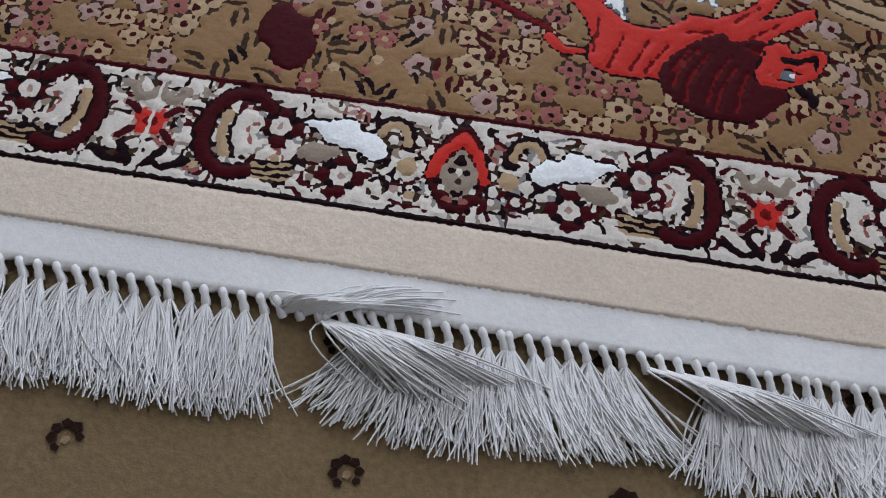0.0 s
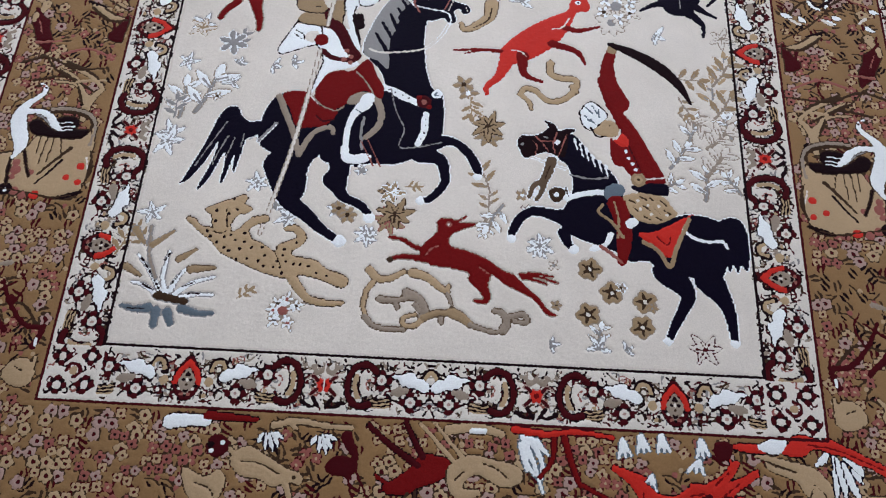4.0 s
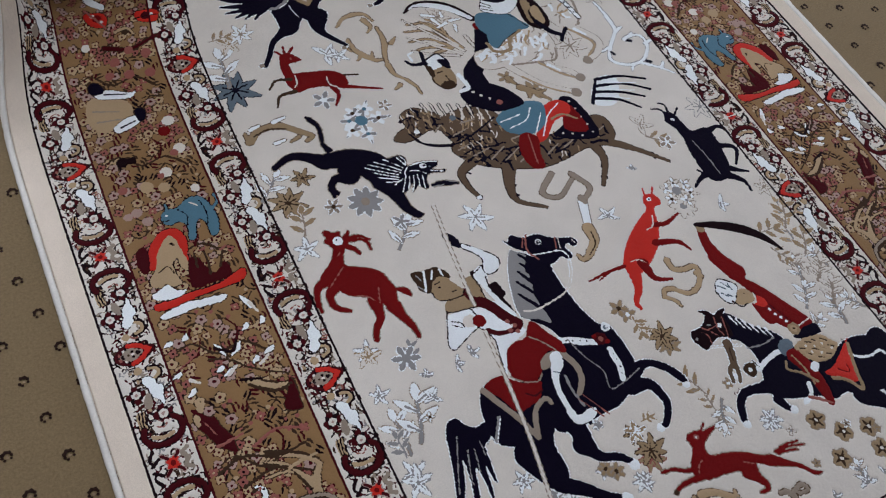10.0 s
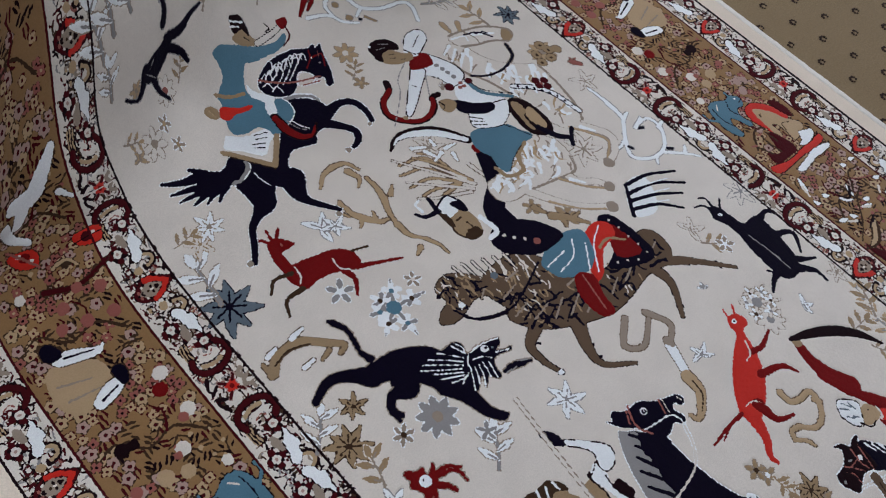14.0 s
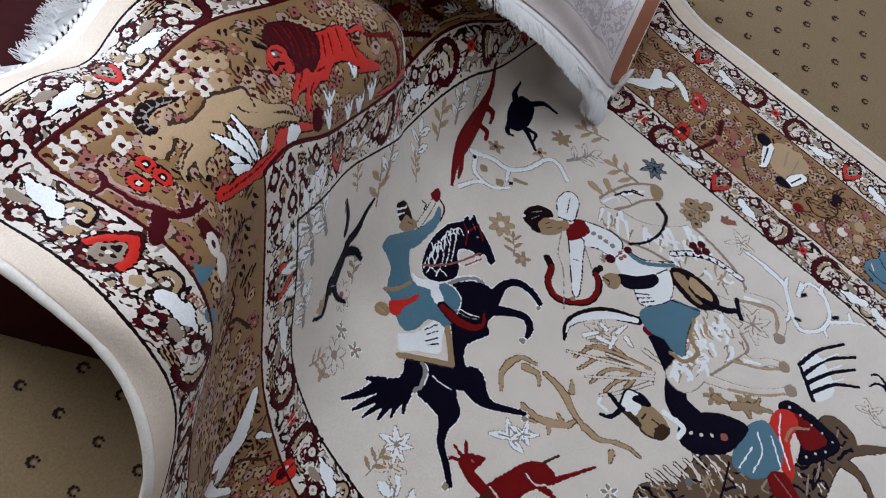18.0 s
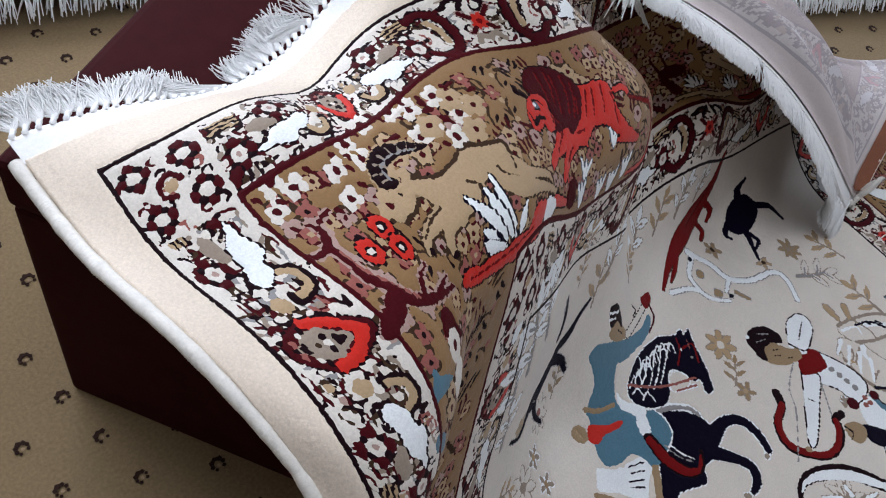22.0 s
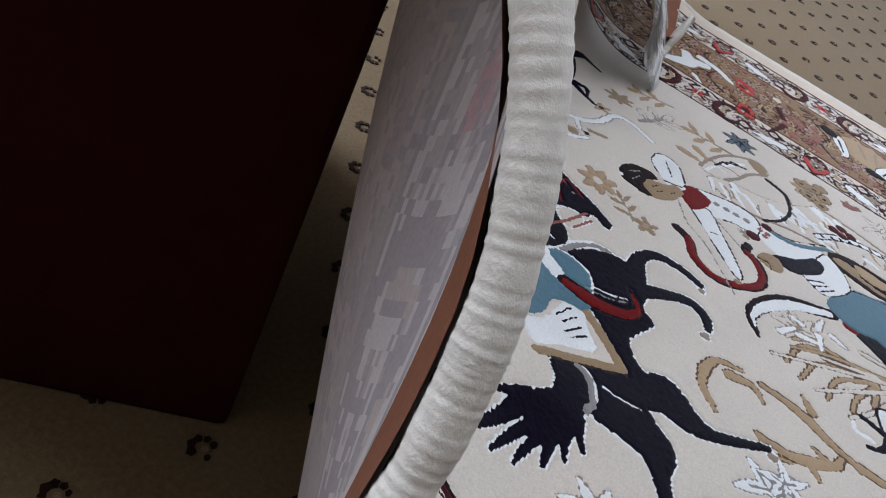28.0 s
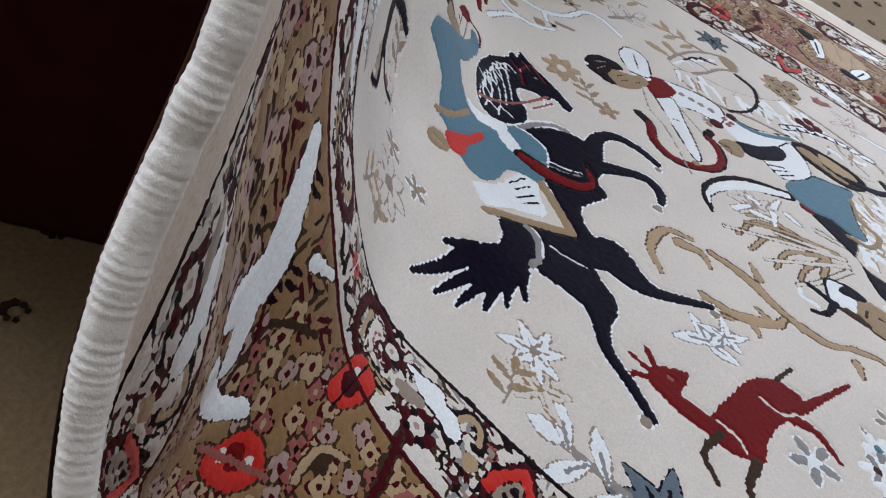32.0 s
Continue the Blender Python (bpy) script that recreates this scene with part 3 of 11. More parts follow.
    c.line("dark", [(-0.004, 0.018), (0, 0.013), (0.004, 0.018)], 0.0022).line("dark", [(-0.004, 0.036), (0, 0.043), (0.004, 0.036)], 0.002)
    c.end("dark")
    return c


def guard_corner():
    c = Loom(0, 0, 0.07, 0.07, "ivory")
    rng = random.Random(8)
    for k in range(34):
        x, y, a = rng.uniform(0, 0.07), rng.uniform(0, 0.07), rng.uniform(0, 6.28)
        c.line(rng.choice(("maroon", "rose", "dark")), [(x, y), (x + 0.006 * math.cos(a), y + 0.006 * math.sin(a)), (x + 0.008 * math.cos(a + 0.8), y + 0.008 * math.sin(a + 0.8))], 0.0022)
    c.line("maroon", [(0.026, 0.036), (0.031, 0.045), (0.041, 0.043), (0.044, 0.034), (0.037, 0.027)], 0.0045).spot("tan", 0.035, 0.036, 0.0052)
    for x, y in ((0.018, 0.016), (0.055, 0.056), (0.053, 0.018), (0.017, 0.054)):
        for dx, dy in ((0.008, 0), (-0.008, 0), (0, 0.008), (0, -0.008)):
            c.spot("maroon", x + dx, y + dy, 0.005)
        for dx, dy in ((0.0055, 0.0055), (-0.0055, 0.0055), (0.0055, -0.0055), (-0.0055, -0.0055)):
            c.spot("dark", x + dx, y + dy, 0.0032)
        c.spot("ivory", x, y, 0.0055)
    return c


CELLS = [guard_cell(k) for k in (1, 2)]
CORNER = guard_corner()


def lay_guard(inset, first_end, first_side, period_end, period_side, mirrored=False):
    """Stamp one guard band round the rug; the hearts sit at first + k * period along each edge."""
    x0, x1, y0, y1, w = -HALF + inset, HALF - inset, V0 + inset, V1 - inset, 0.07

    def along(span0, span1, first, period, put):
        # cells are cut to the period by dropping their outermost knots
        k0 = int(math.floor((span0 - first) / period)) - 1
        for k in range(k0, k0 + 16):
            mid = first + k * period
            if mid + period / 2 < span0 or mid - period / 2 > span1:
                continue
            put(mid - period / 2, max(span0, mid - period / 2), min(span1, mid + period / 2), k)

    def cut(k, start, a, b):
        cell, src = Loom(0, 0, max(b - a, KNOT), w, "ivory"), CELLS[k % 2]
        i = np.clip(((a - start + (np.arange(cell.w) + 0.5) * KNOT) * 0.36 / CUT[0] / KNOT).astype(int), 0, src.w - 1)
        cell.col, cell.fig, cell.parts = src.col[:, i].copy(), src.fig[:, i].copy(), src.parts
        return cell

    CUT = [period_end]
    if mirrored:
        along(0.0, x1 - w, first_end, period_end, lambda s, a, b, k: [L.stamp(cut(k, s, a, b), x, y, q, f) for x, y, q, f in ((a, y0 + 0.003, 0, False), (-b, y0 + 0.003, 0, True), (-b, y1 - w - 0.003, 2, False), (a, y1 - w - 0.003, 2, True))])
    else:
        along(x0 + w, x1 - w, first_end, period_end, lambda s, a, b, k: (L.stamp(cut(k, s, a, b), a, y0 + 0.003), L.stamp(cut(k, s, a, b), -b, y1 - w - 0.003, 2)))
    CUT[0] = period_side
    if mirrored:  # the side bands turn about at their middle
        mid = 0.85
        along(0.0, y1 - w - mid, first_side, period_side, lambda s, a, b, k: (L.stamp(cut(k, s, a, b), x0 + 0.003, mid + a, 3, True), L.stamp(cut(k, s, a, b), x1 - w - 0.003, mid + a, 1)))
        along(0.0, mid - y0 - w, first_side, period_side, lambda s, a, b, k: (L.stamp(cut(k, s, a, b), x0 + 0.003, mid - b, 3), L.stamp(cut(k, s, a, b), x1 - w - 0.003, mid - b, 1, True)))
    else:
        along(y0 + w, y1 - w, first_side, period_side, lambda s, a, b, k: (L.stamp(cut(k, s, a, b), x0 + 0.003, a, 3, True), L.stamp(cut(k, s, a, b), x1 - w - 0.003, a, 1)))
    for q, (x, y) in enumerate(((x0, y0), (x0, y1 - w), (x1 - w, y1 - w), (x1 - w, y0))):
        L.stamp(CORNER, x + (0.003 if x < 0 else -0.003), y + (0.003 if y < 0.5 else -0.003), q)


lay_guard(0.0375, 0.192, 0.2995, 0.355, 0.3645)
lay_guard(0.2775, 0.31, 0.335, 0.35, 0.375, True)


def border_sprite(k):
    """One little blossom, leaf or twig of the brown border."""
    rng = random.Random(300 + k)
    s = Loom(-0.011, -0.011, 0.011, 0.011, "brown")
    s.move(0, 0, 1.0, rng.uniform(0, 360))
    kind = k % 12
    if kind < 5:  # little four-petalled blossoms, outlined
        r = rng.uniform(0.0058, 0.0072)
        blossom(s, 0, 0, r + 0.0017, "umber" if kind % 2 else "maroon", "maroon", 4)
        blossom(s, 0, 0, r, ("rose", "pink", "tan", "rose", "tan")[kind], ("tan", "maroon", "maroon", "dark", "maroon")[kind], 4)
    elif kind < 7:
        blossom(s, 0, 0, 0.0098, "umber", "umber", 5)
        blossom(s, 0, 0, 0.0082, "tan" if kind == 5 else "pink", "maroon", 5)
    elif kind < 10:  # dark leaves in pairs
        tone = ("maroon", "umber", "dark")[kind - 7]
        s.line(tone, [(-0.008, -0.002, 0.0015), (-0.002, 0.001, 0.0042), (0.004, 0.004, 0.0015)])
        s.line(tone, [(-0.003, -0.006, 0.0015), (0.003, -0.004, 0.0042), (0.008, 0.0, 0.0015)])
    else:  # a twig with a blossom bud
        s.line("umber", [(-0.01, -0.002), (0, 0.002), (0.01, 0)], 0.0028, 0.0018)
        s.spot("rose" if kind == 10 else "tan", 0.003, 0.006, 0.0034).line("dark", [(-0.005, -0.005), (0.001, -0.007)], 0.003)
    return s.col


def scatter_border():
    """Little blossoms and leaves all over the brown border, in loose rows."""
    rng = random.Random(21)
    sprites, ground = [border_sprite(k) for k in range(48)], TONES.index("brown")
    a, b = HALF - 0.114, HALF - 0.275
    y0, y1, step = V0 + 0.114, V1 - 0.114, 0.0145
    row = 0
    y = y0 + 0.006
    while y < y1 - 0.004:
        x = -a + 0.006 + (row % 2) * step * 0.5
        while x < a - 0.004:
            px, py = x + rng.uniform(-0.003, 0.003), y + rng.uniform(-0.003, 0.003)
            if (abs(px) > b + 0.006 or py < y0 + 0.156 or py > y1 - 0.156) and rng.random() < 0.72:
                # neighbours favour the same kinds, so that beds of one blossom form
                bed = int(3 + 3 * math.sin(px * 21 + 1.7 * math.sin(py * 13)) + 3 * math.sin(py * 27 + px * 9))
                s = sprites[(bed + rng.randrange(5)) % 12 + 12 * rng.randrange(4)]
                i, j = int((px - 0.011 - L.x0) / KNOT), int((py - 0.011 - L.y0) / KNOT)
                into = L.col[j:j + s.shape[0], i:i + s.shape[1]]
                on = (s != ground) & (into == ground)
                into[on] = s[on]
            x += step
        y += step * 0.9
        row += 1
    # branches that wander through the side borders
    L.begin()
    for sx in (-1, 1):
        for k in range(9):
            v = 0.02 + k * 0.19
            L.move(sx * (a + b) / 2, v, 1.0, 0, sx)
            L.line("umber", [(-0.06, 0.0), (-0.03, 0.03), (0.01, 0.025), (0.04, 0.055), (0.065, 0.05)], 0.0045, 0.0025)
            L.line("maroon", [(-0.02, 0.03), (-0.03, 0.055), (-0.02, 0.075)], 0.004, 0.0025)
    L.end()


scatter_border()


def lily(x, y, size, turn, tone, edge, n):
    """A spread of pointed petals, outlined."""
    L.move(x / 1000.0, y / 1000.0, size / 1000.0, turn).begin("lily", "woven " + tone + " lily")
    rng = random.Random(int(x * 7 + y))
    for k in range(n):
        a = math.pi / 2 + (k - (n - 1) / 2) * (2 * math.pi / max(n, 5)) + rng.uniform(-0.15, 0.15)
        s = rng.uniform(0.8, 1.05)
        L.line(tone, [(0, 0, 0.16), (0.45 * s * math.cos(a), 0.45 * s * math.sin(a), 0.34), (s * math.cos(a + 0.1), s * math.sin(a + 0.1), 0.08)])
    for k in range(n):
        a = math.pi / 2 + (k - (n - 1) / 2) * (2 * math.pi / max(n, 5))
        L.line(edge, [(0, 0), (0.5 * math.cos(a), 0.5 * math.sin(a))], 0.07)
    L.end(edge)


def daisy(x, y, size, turn, tone, eye, n):
    L.move(x / 1000.0, y / 1000.0, size / 1000.0, turn).begin("blossom", "woven " + tone + " blossom")
    for k in range(6 if n > 9 else 0):  # a posy of small blossoms
        q = k * math.pi / 3 + 0.25 * math.sin(7 * k + turn)
        x, y = (0.6 + 0.12 * math.cos(5 * k)) * math.cos(q), (0.6 + 0.12 * math.cos(5 * k)) * math.sin(q)
        L.line(tone, [(x * 0.2, y * 0.2, 0.14), (x * 1.7, y * 1.7, 0.05)])
        for r in range(5):
            b = q + r * 2 * math.pi / 5
            L.line("white" if (k + r) % 3 else tone, [(x, y, 0.1), (x + 0.26 * math.cos(b), y + 0.26 * math.sin(b), 0.15)])
        L.spot(("umber", eye)[k % 2], x, y, 0.09)
    for k in range(n if n <= 9 else 0):
        a = 2 * math.pi * k / n
        L.line(tone, [(0.25 * math.cos(a), 0.25 * math.sin(a), 0.2), (0.62 * math.cos(a), 0.62 * math.sin(a), 0.4), (0.95 * math.cos(a), 0.95 * math.sin(a), 0.12)])
    L.spot(eye, 0, 0, 0.26)
    L.end("white" if tone in ("grey", "taupe", "umber") else "taupe")


def briar(x, y, size, turn):
    """A brown five-petalled rose with a dark star and a pale eye."""
    L.move(x / 1000.0, y / 1000.0, size / 1000.0, turn).begin("blossom", "brown woven rose with a dark star")
    for k in range(5):
        a = 2 * math.pi * k / 5
        L.spot("gold", 0.55 * math.cos(a), 0.55 * math.sin(a), 0.40)
    for k in range(5):
        a = 2 * math.pi * k / 5
        L.line("umber", [(0, 0, 0.42), (0.42 * math.cos(a), 0.42 * math.sin(a), 0.24), (0.75 * math.cos(a), 0.75 * math.sin(a), 0.06)])
    L.spot("ivory", 0, 0, 0.17)
    L.end("taupe")


def sprig(x, y, size, turn, tone, leaf):
    """A stem with paired leaves."""
    L.move(x / 1000.0, y / 1000.0, size / 1000.0, turn).begin("sprig", "woven sprig with " + leaf + " leaves")
    L.line(tone, [(0, -0.6), (0.06, 0), (0, 0.8)], 0.1, 0.06)
    for k, s in enumerate((-1, 1, -1, 1)):
        h = -0.3 + 0.28 * k
        L.line(leaf, [(0.03, h, 0.08), (s * 0.3, h + 0.2, 0.24), (s * 0.58, h + 0.38, 0.06)])
        L.line(tone, [(0.03, h), (s * 0.3, h + 0.2)], 0.06)
    L.line(leaf, [(0, 0.7, 0.12), (0.02, 0.9, 0.26), (0, 1.1, 0.06)])
    L.end("taupe" if leaf in ("white", "ivory") else "ivory")

# ---- the beasts of the end border; the far end has them turned about ----
def end_border():
    L.begin("tree", "maroon woven tree with bare branches")
    limb("maroon", 646, -206, 1.9, 642, -197, 4.3, 647, -187, 6.2, 647, -176, 6.2, 649, -164, 7.4, 643, -152, 8.7, 639, -142, 9.3, 627, -134, 7.4, 605, -127, 5, 588, -123, 2.5)
    limb("maroon", 644, -147, 11.2, 653, -141, 12.4, 664, -136, 11.2, 670, -132, 7.4)
    stroke("maroon", 5, 2, 648, -188, 657, -186, 665, -189)
    stroke("maroon", 4, 2, 625, -135, 615, -144, 602, -147)
    stroke("maroon", 4, 2, 614, -131, 597, -131, 588, -131)
    stroke("maroon", 4, 2, 643, -201, 634, -204, 627, -205)
    stroke("rose", 1.8, 1.4, 645, -186, 646, -168, 638, -150, 629, -136)
    stroke("pink", 1.6, 1.3, 643, -207, 639, -196, 644, -186, 644, -174)
    L.end("pink")
    L.begin("goat", "buff woven goat with a curved horn")
    area("tan", 582, -193, 568, -194, 560, -194, 550, -187, 535, -179, 517, -178, 501, -181, 484, -172, 472, -166, 465, -162, 466, -152, 471, -138, 451, -126, 425, -114, 453, -122, 465, -123, 443, -110, 401, -100, 461, -108, 483, -118, 493, -134, 500, -148, 511, -149, 522, -143, 536, -144, 549, -153, 554, -163, 561, -178, 573, -174, 589, -174, 587, -180, 585, -189)
    limb("tan", 550, -158, 20, 562, -158, 14, 573, -158, 10, 583, -155, 8, 588, -149, 6)
    limb("tan", 542, -151, 18, 553, -149, 13, 562, -146, 9, 566, -140, 8, 568, -135, 5)
    limb("tan", 481, -139, 30, 463, -117, 13, 435, -107, 8, 406, -100, 5)
    limb("tan", 471, -138, 22, 455, -125, 10, 426, -116, 7, 418, -110, 4)
    stroke("umber", 1.4, 1.4, 560, -194, 550, -187, 535, -179, 517, -178, 501, -181, 484, -172, 472, -166, 465, -162)
    stroke("umber", 1.6, 1.6, 563, -178, 573, -173, 589, -174)
    stroke("umber", 1.4, 1.4, 471, -138, 466, -152, 465, -162)
    stroke("umber", 1.4, 1.4, 553, -163, 568, -161, 584, -156)
    stroke("umber", 1.5, 1.5, 579, -189, 573, -186)
    dot("dark", 574, -188, 2.2)
    stroke("umber", 3, 3, 580, -193, 580, -196)
    stroke("umber", 3, 2, 561, -194, 554, -195)
    dot("dark", 586, -148, 3)
    dot("dark", 566, -133, 3)
    dot("dark", 404, -99, 2.6)
    stroke("umber", 1.3, 1.3, 519, -162, 512, -154, 515, -146)
    stroke("umber", 1.2, 1.2, 487, -151, 484, -142, 474, -132)
    L.end("umber")
    L.begin("grass_blade", "white woven blade of grass")
    limb("white", 501, -92, 4, 503, -113, 9, 499, -152, 2)
    L.end("navy")
    L.begin("grass_blade", "white woven blade of grass")
    limb("white", 505, -100, 4, 509, -125, 9, 511, -148, 2)
    L.end("navy")
    L.begin("grass_blade", "white woven blade of grass")
    limb("white", 512, -104, 4, 519, -128, 9, 530, -155, 2)
    L.end("navy")
    L.begin("grass_blade", "white woven blade of grass")
    limb("white", 522, -106, 4, 526, -116, 9, 532, -127, 2)
    L.end("navy")
    L.begin("grass_blade", "white woven blade of grass")
    limb("white", 495, -93, 4, 488, -101, 9, 478, -110, 2)
    L.end("navy")
    L.begin("grass_blade", "white woven blade of grass")
    limb("white", 513, -96, 4, 529, -110, 9, 535, -119, 2)
    L.end("navy")
    L.begin("rock", "scarlet woven bank with a white stone")
    area("scarlet", 573, -113, 567, -119, 555, -115, 545, -108, 534, -106, 516, -96, 502, -94, 482, -88, 473, -91, 465, -98, 450, -99, 432, -94, 428, -87, 448, -84, 452, -76, 465, -72, 487, -77, 498, -75, 515, -83, 527, -88, 542, -96, 558, -103)
    limb("scarlet", 425, -92, 8, 403, -92, 11, 381, -91, 6)
    limb("white", 440, -82, 12, 430, -88, 19, 414, -90, 9)
    stroke("crimson", 2, 1.6, 562, -111, 536, -100, 504, -88, 471, -84)
    L.end("dark")
    L.begin("flower", "scarlet woven flower with a cream eye")
    dot("scarlet", 607, -179, 8.6)
    dot("dark", 607, -179, 4.4)
    dot("ivory", 607, -179, 2.2)
    L.end("dark")
    L.begin("flower", "scarlet woven flower with a cream eye")
    dot("scarlet", 630, -172, 8.6)
    dot("dark", 630, -172, 4.4)
    dot("ivory", 630, -172, 2.2)
    L.end("dark")
    L.begin("flower", "scarlet woven flower with a cream eye")
    dot("scarlet", 607, -163, 8.6)
    dot("dark", 607, -163, 4.4)
    dot("ivory", 607, -163, 2.2)
    L.end("dark")
    L.begin("blossom", "cream woven blossom with a maroon eye")
    dot("ivory", 649, -220, 3.9)
    dot("ivory", 657, -224, 3.8)
    dot("ivory", 657, -218, 3.8)
    dot("ivory", 649, -226, 3.9)
    dot("maroon", 653, -222, 2.9)
    stroke("maroon", 3.7, 2.8, 667, -221, 665, -217)
    stroke("maroon", 4.0, 3.0, 639, -227, 637, -224)
    L.end("")
    L.begin("blossom", "cream woven blossom with a maroon eye")
    dot("ivory", 628, -227, 4.1)
    dot("ivory", 637, -231, 4.3)
    dot("ivory", 637, -224, 3.9)
    dot("ivory", 628, -234, 4.6)
    dot("maroon", 633, -229, 3.1)
    stroke("maroon", 3.8, 2.9, 648, -227, 645, -224)
    stroke("maroon", 4.7, 3.5, 618, -237, 616, -232)
    L.end("")
    L.begin("blossom", "cream woven blossom with a maroon eye")
    dot("ivory", 640, -238, 4.6)
    dot("ivory", 649, -242, 4.5)
    dot("ivory", 649, -234, 4.4)
    dot("ivory", 640, -246, 4.6)
    dot("maroon", 644, -240, 3.4)
    stroke("maroon", 4.3, 3.3, 660, -237, 657, -233)
    stroke("maroon", 4.8, 3.6, 629, -248, 628, -244)
    L.end("")
    L.begin("blossom", "cream woven blossom with a maroon eye")
    dot("ivory", 575, -235, 4.8)
    dot("ivory", 583, -241, 4.8)
    dot("ivory", 584, -232, 4.6)
    dot("ivory", 573, -244, 5.0)
    dot("maroon", 579, -238, 3.7)
    stroke("maroon", 4.9, 3.7, 595, -237, 593, -232)
    stroke("maroon", 5.1, 3.8, 563, -245, 562, -240)
    L.end("")
    L.begin("blossom", "cream woven blossom with a maroon eye")
    dot("ivory", 547, -243, 4.9)
    dot("ivory", 553, -252, 4.9)
    dot("ivory", 555, -242, 4.9)
    dot("ivory", 544, -253, 5.0)
    dot("maroon", 550, -248, 3.7)
    stroke("maroon", 5.1, 3.8, 565, -248, 563, -243)
    stroke("maroon", 5.1, 3.8, 535, -252, 534, -247)
    L.end("")
    L.begin("blossom", "cream woven blossom with a maroon eye")
    dot("ivory", 596, -222, 4.3)
    dot("ivory", 604, -227, 4.3)
    dot("ivory", 605, -220, 4.2)
    dot("ivory", 595, -229, 4.6)
    dot("maroon", 600, -224, 3.2)
    stroke("maroon", 4.1, 3.1, 615, -223, 613, -219)
    stroke("maroon", 4.5, 3.4, 585, -230, 584, -226)
    L.end("")
    L.begin("blossom", "cream woven blossom with a maroon eye")
    dot("ivory", 603, -201, 4.1)
    dot("ivory", 611, -206, 4.1)
    dot("ivory", 612, -199, 3.9)
    dot("ivory", 603, -208, 4.2)
    dot("maroon", 607, -203, 3.1)
    stroke("maroon", 4.0, 3.0, 622, -203, 619, -199)
    stroke("maroon", 4.3, 3.2, 593, -208, 591, -205)
    L.end("")
    L.begin("blossom", "cream woven blossom with a maroon eye")
    dot("ivory", 501, -227, 4.7)
    dot("ivory", 506, -236, 4.9)
    dot("ivory", 509, -227, 4.6)
    dot("ivory", 498, -237, 4.9)
    dot("maroon", 504, -231, 3.6)
    stroke("maroon", 4.8, 3.6, 517, -235, 516, -229)
    stroke("maroon", 4.9, 3.7, 489, -234, 489, -229)
    L.end("")
    L.begin("blossom", "cream woven blossom with a maroon eye")
    dot("ivory", 475, -223, 4.7)
    dot("ivory", 481, -231, 4.8)
    dot("ivory", 484, -222, 4.7)
    dot("ivory", 473, -232, 4.9)
    dot("maroon", 478, -227, 3.5)
    stroke("maroon", 4.8, 3.6, 492, -230, 491, -224)
    stroke("maroon", 5.0, 3.7, 464, -229, 463, -224)
    L.end("")
    L.begin("blossom", "cream woven blossom with a maroon eye")
    dot("ivory", 515, -237, 4.9)
    dot("ivory", 521, -246, 4.9)
    dot("ivory", 523, -237, 4.9)
    dot("ivory", 512, -247, 4.9)
    dot("maroon", 518, -242, 3.7)
    stroke("maroon", 5.0, 3.8, 531, -245, 530, -239)
    stroke("maroon", 5.0, 3.7, 503, -245, 503, -239)
    L.end("")
    L.begin("blossom", "cream woven blossom with a maroon eye")
    dot("ivory", 501, -204, 4.5)
    dot("ivory", 507, -212, 4.5)
    dot("ivory", 509, -204, 4.5)
    dot("ivory", 499, -213, 4.6)
    dot("maroon", 504, -208, 3.4)
    stroke("maroon", 4.5, 3.4, 517, -212, 516, -206)
    stroke("maroon", 4.7, 3.5, 490, -210, 490, -205)
    L.end("")
    L.begin("blossom", "cream woven blossom with a maroon eye")
    dot("ivory", 491, -186, 4.5)
    dot("ivory", 498, -194, 4.4)
    dot("ivory", 500, -186, 4.4)
    dot("ivory", 490, -195, 4.5)
    dot("maroon", 495, -190, 3.4)
    stroke("maroon", 4.3, 3.2, 508, -194, 507, -189)
    stroke("maroon", 4.6, 3.4, 481, -193, 479, -188)
    L.end("")
    L.begin("blossom", "cream woven blossom with a maroon eye")
    dot("ivory", 471, -198, 4.6)
    dot("ivory", 478, -206, 4.7)
    dot("ivory", 480, -198, 4.6)
    dot("ivory", 469, -207, 4.8)
    dot("maroon", 475, -202, 3.5)
    stroke("maroon", 4.7, 3.5, 488, -206, 487, -200)
    stroke("maroon", 5.1, 3.8, 459, -205, 459, -200)
    L.end("")
    L.begin("blossom", "cream woven blossom with a maroon eye")
    dot("ivory", 572, -219, 4.4)
    dot("ivory", 580, -224, 4.3)
    dot("ivory", 581, -217, 4.3)
    dot("ivory", 571, -226, 4.4)
    dot("maroon", 576, -222, 3.3)
    stroke("maroon", 4.4, 3.3, 591, -222, 589, -218)
    stroke("maroon", 4.5, 3.4, 562, -226, 560, -222)
    L.end("")
    L.begin("blossom", "cream woven blossom with a maroon eye")
    dot("ivory", 516, -205, 4.5)
    dot("ivory", 522, -214, 4.5)
    dot("ivory", 524, -205, 4.4)
    dot("ivory", 514, -214, 4.5)
    dot("maroon", 519, -209, 3.4)
    stroke("maroon", 4.5, 3.4, 532, -213, 531, -207)
    stroke("maroon", 4.6, 3.4, 505, -212, 505, -206)
    L.end("")
    L.begin("flower", "cream and maroon woven flower with blue leaves")
    area("maroon", 620, -123, 610, -119, 606, -106, 597, -93, 617, -102, 631, -112)
    dot("ivory", 622, -100, 10.8)
    dot("maroon", 622, -100, 3.8)
    dot("ivory", 623, -77, 13.5)
    area("blue", 657, -104, 652, -97, 638, -89, 652, -86, 667, -85, 663, -93)
    area("blue", 669, -64, 657, -57, 658, -41, 672, -53)
    L.end("")
    L.begin("tuft", "small white woven tuft")
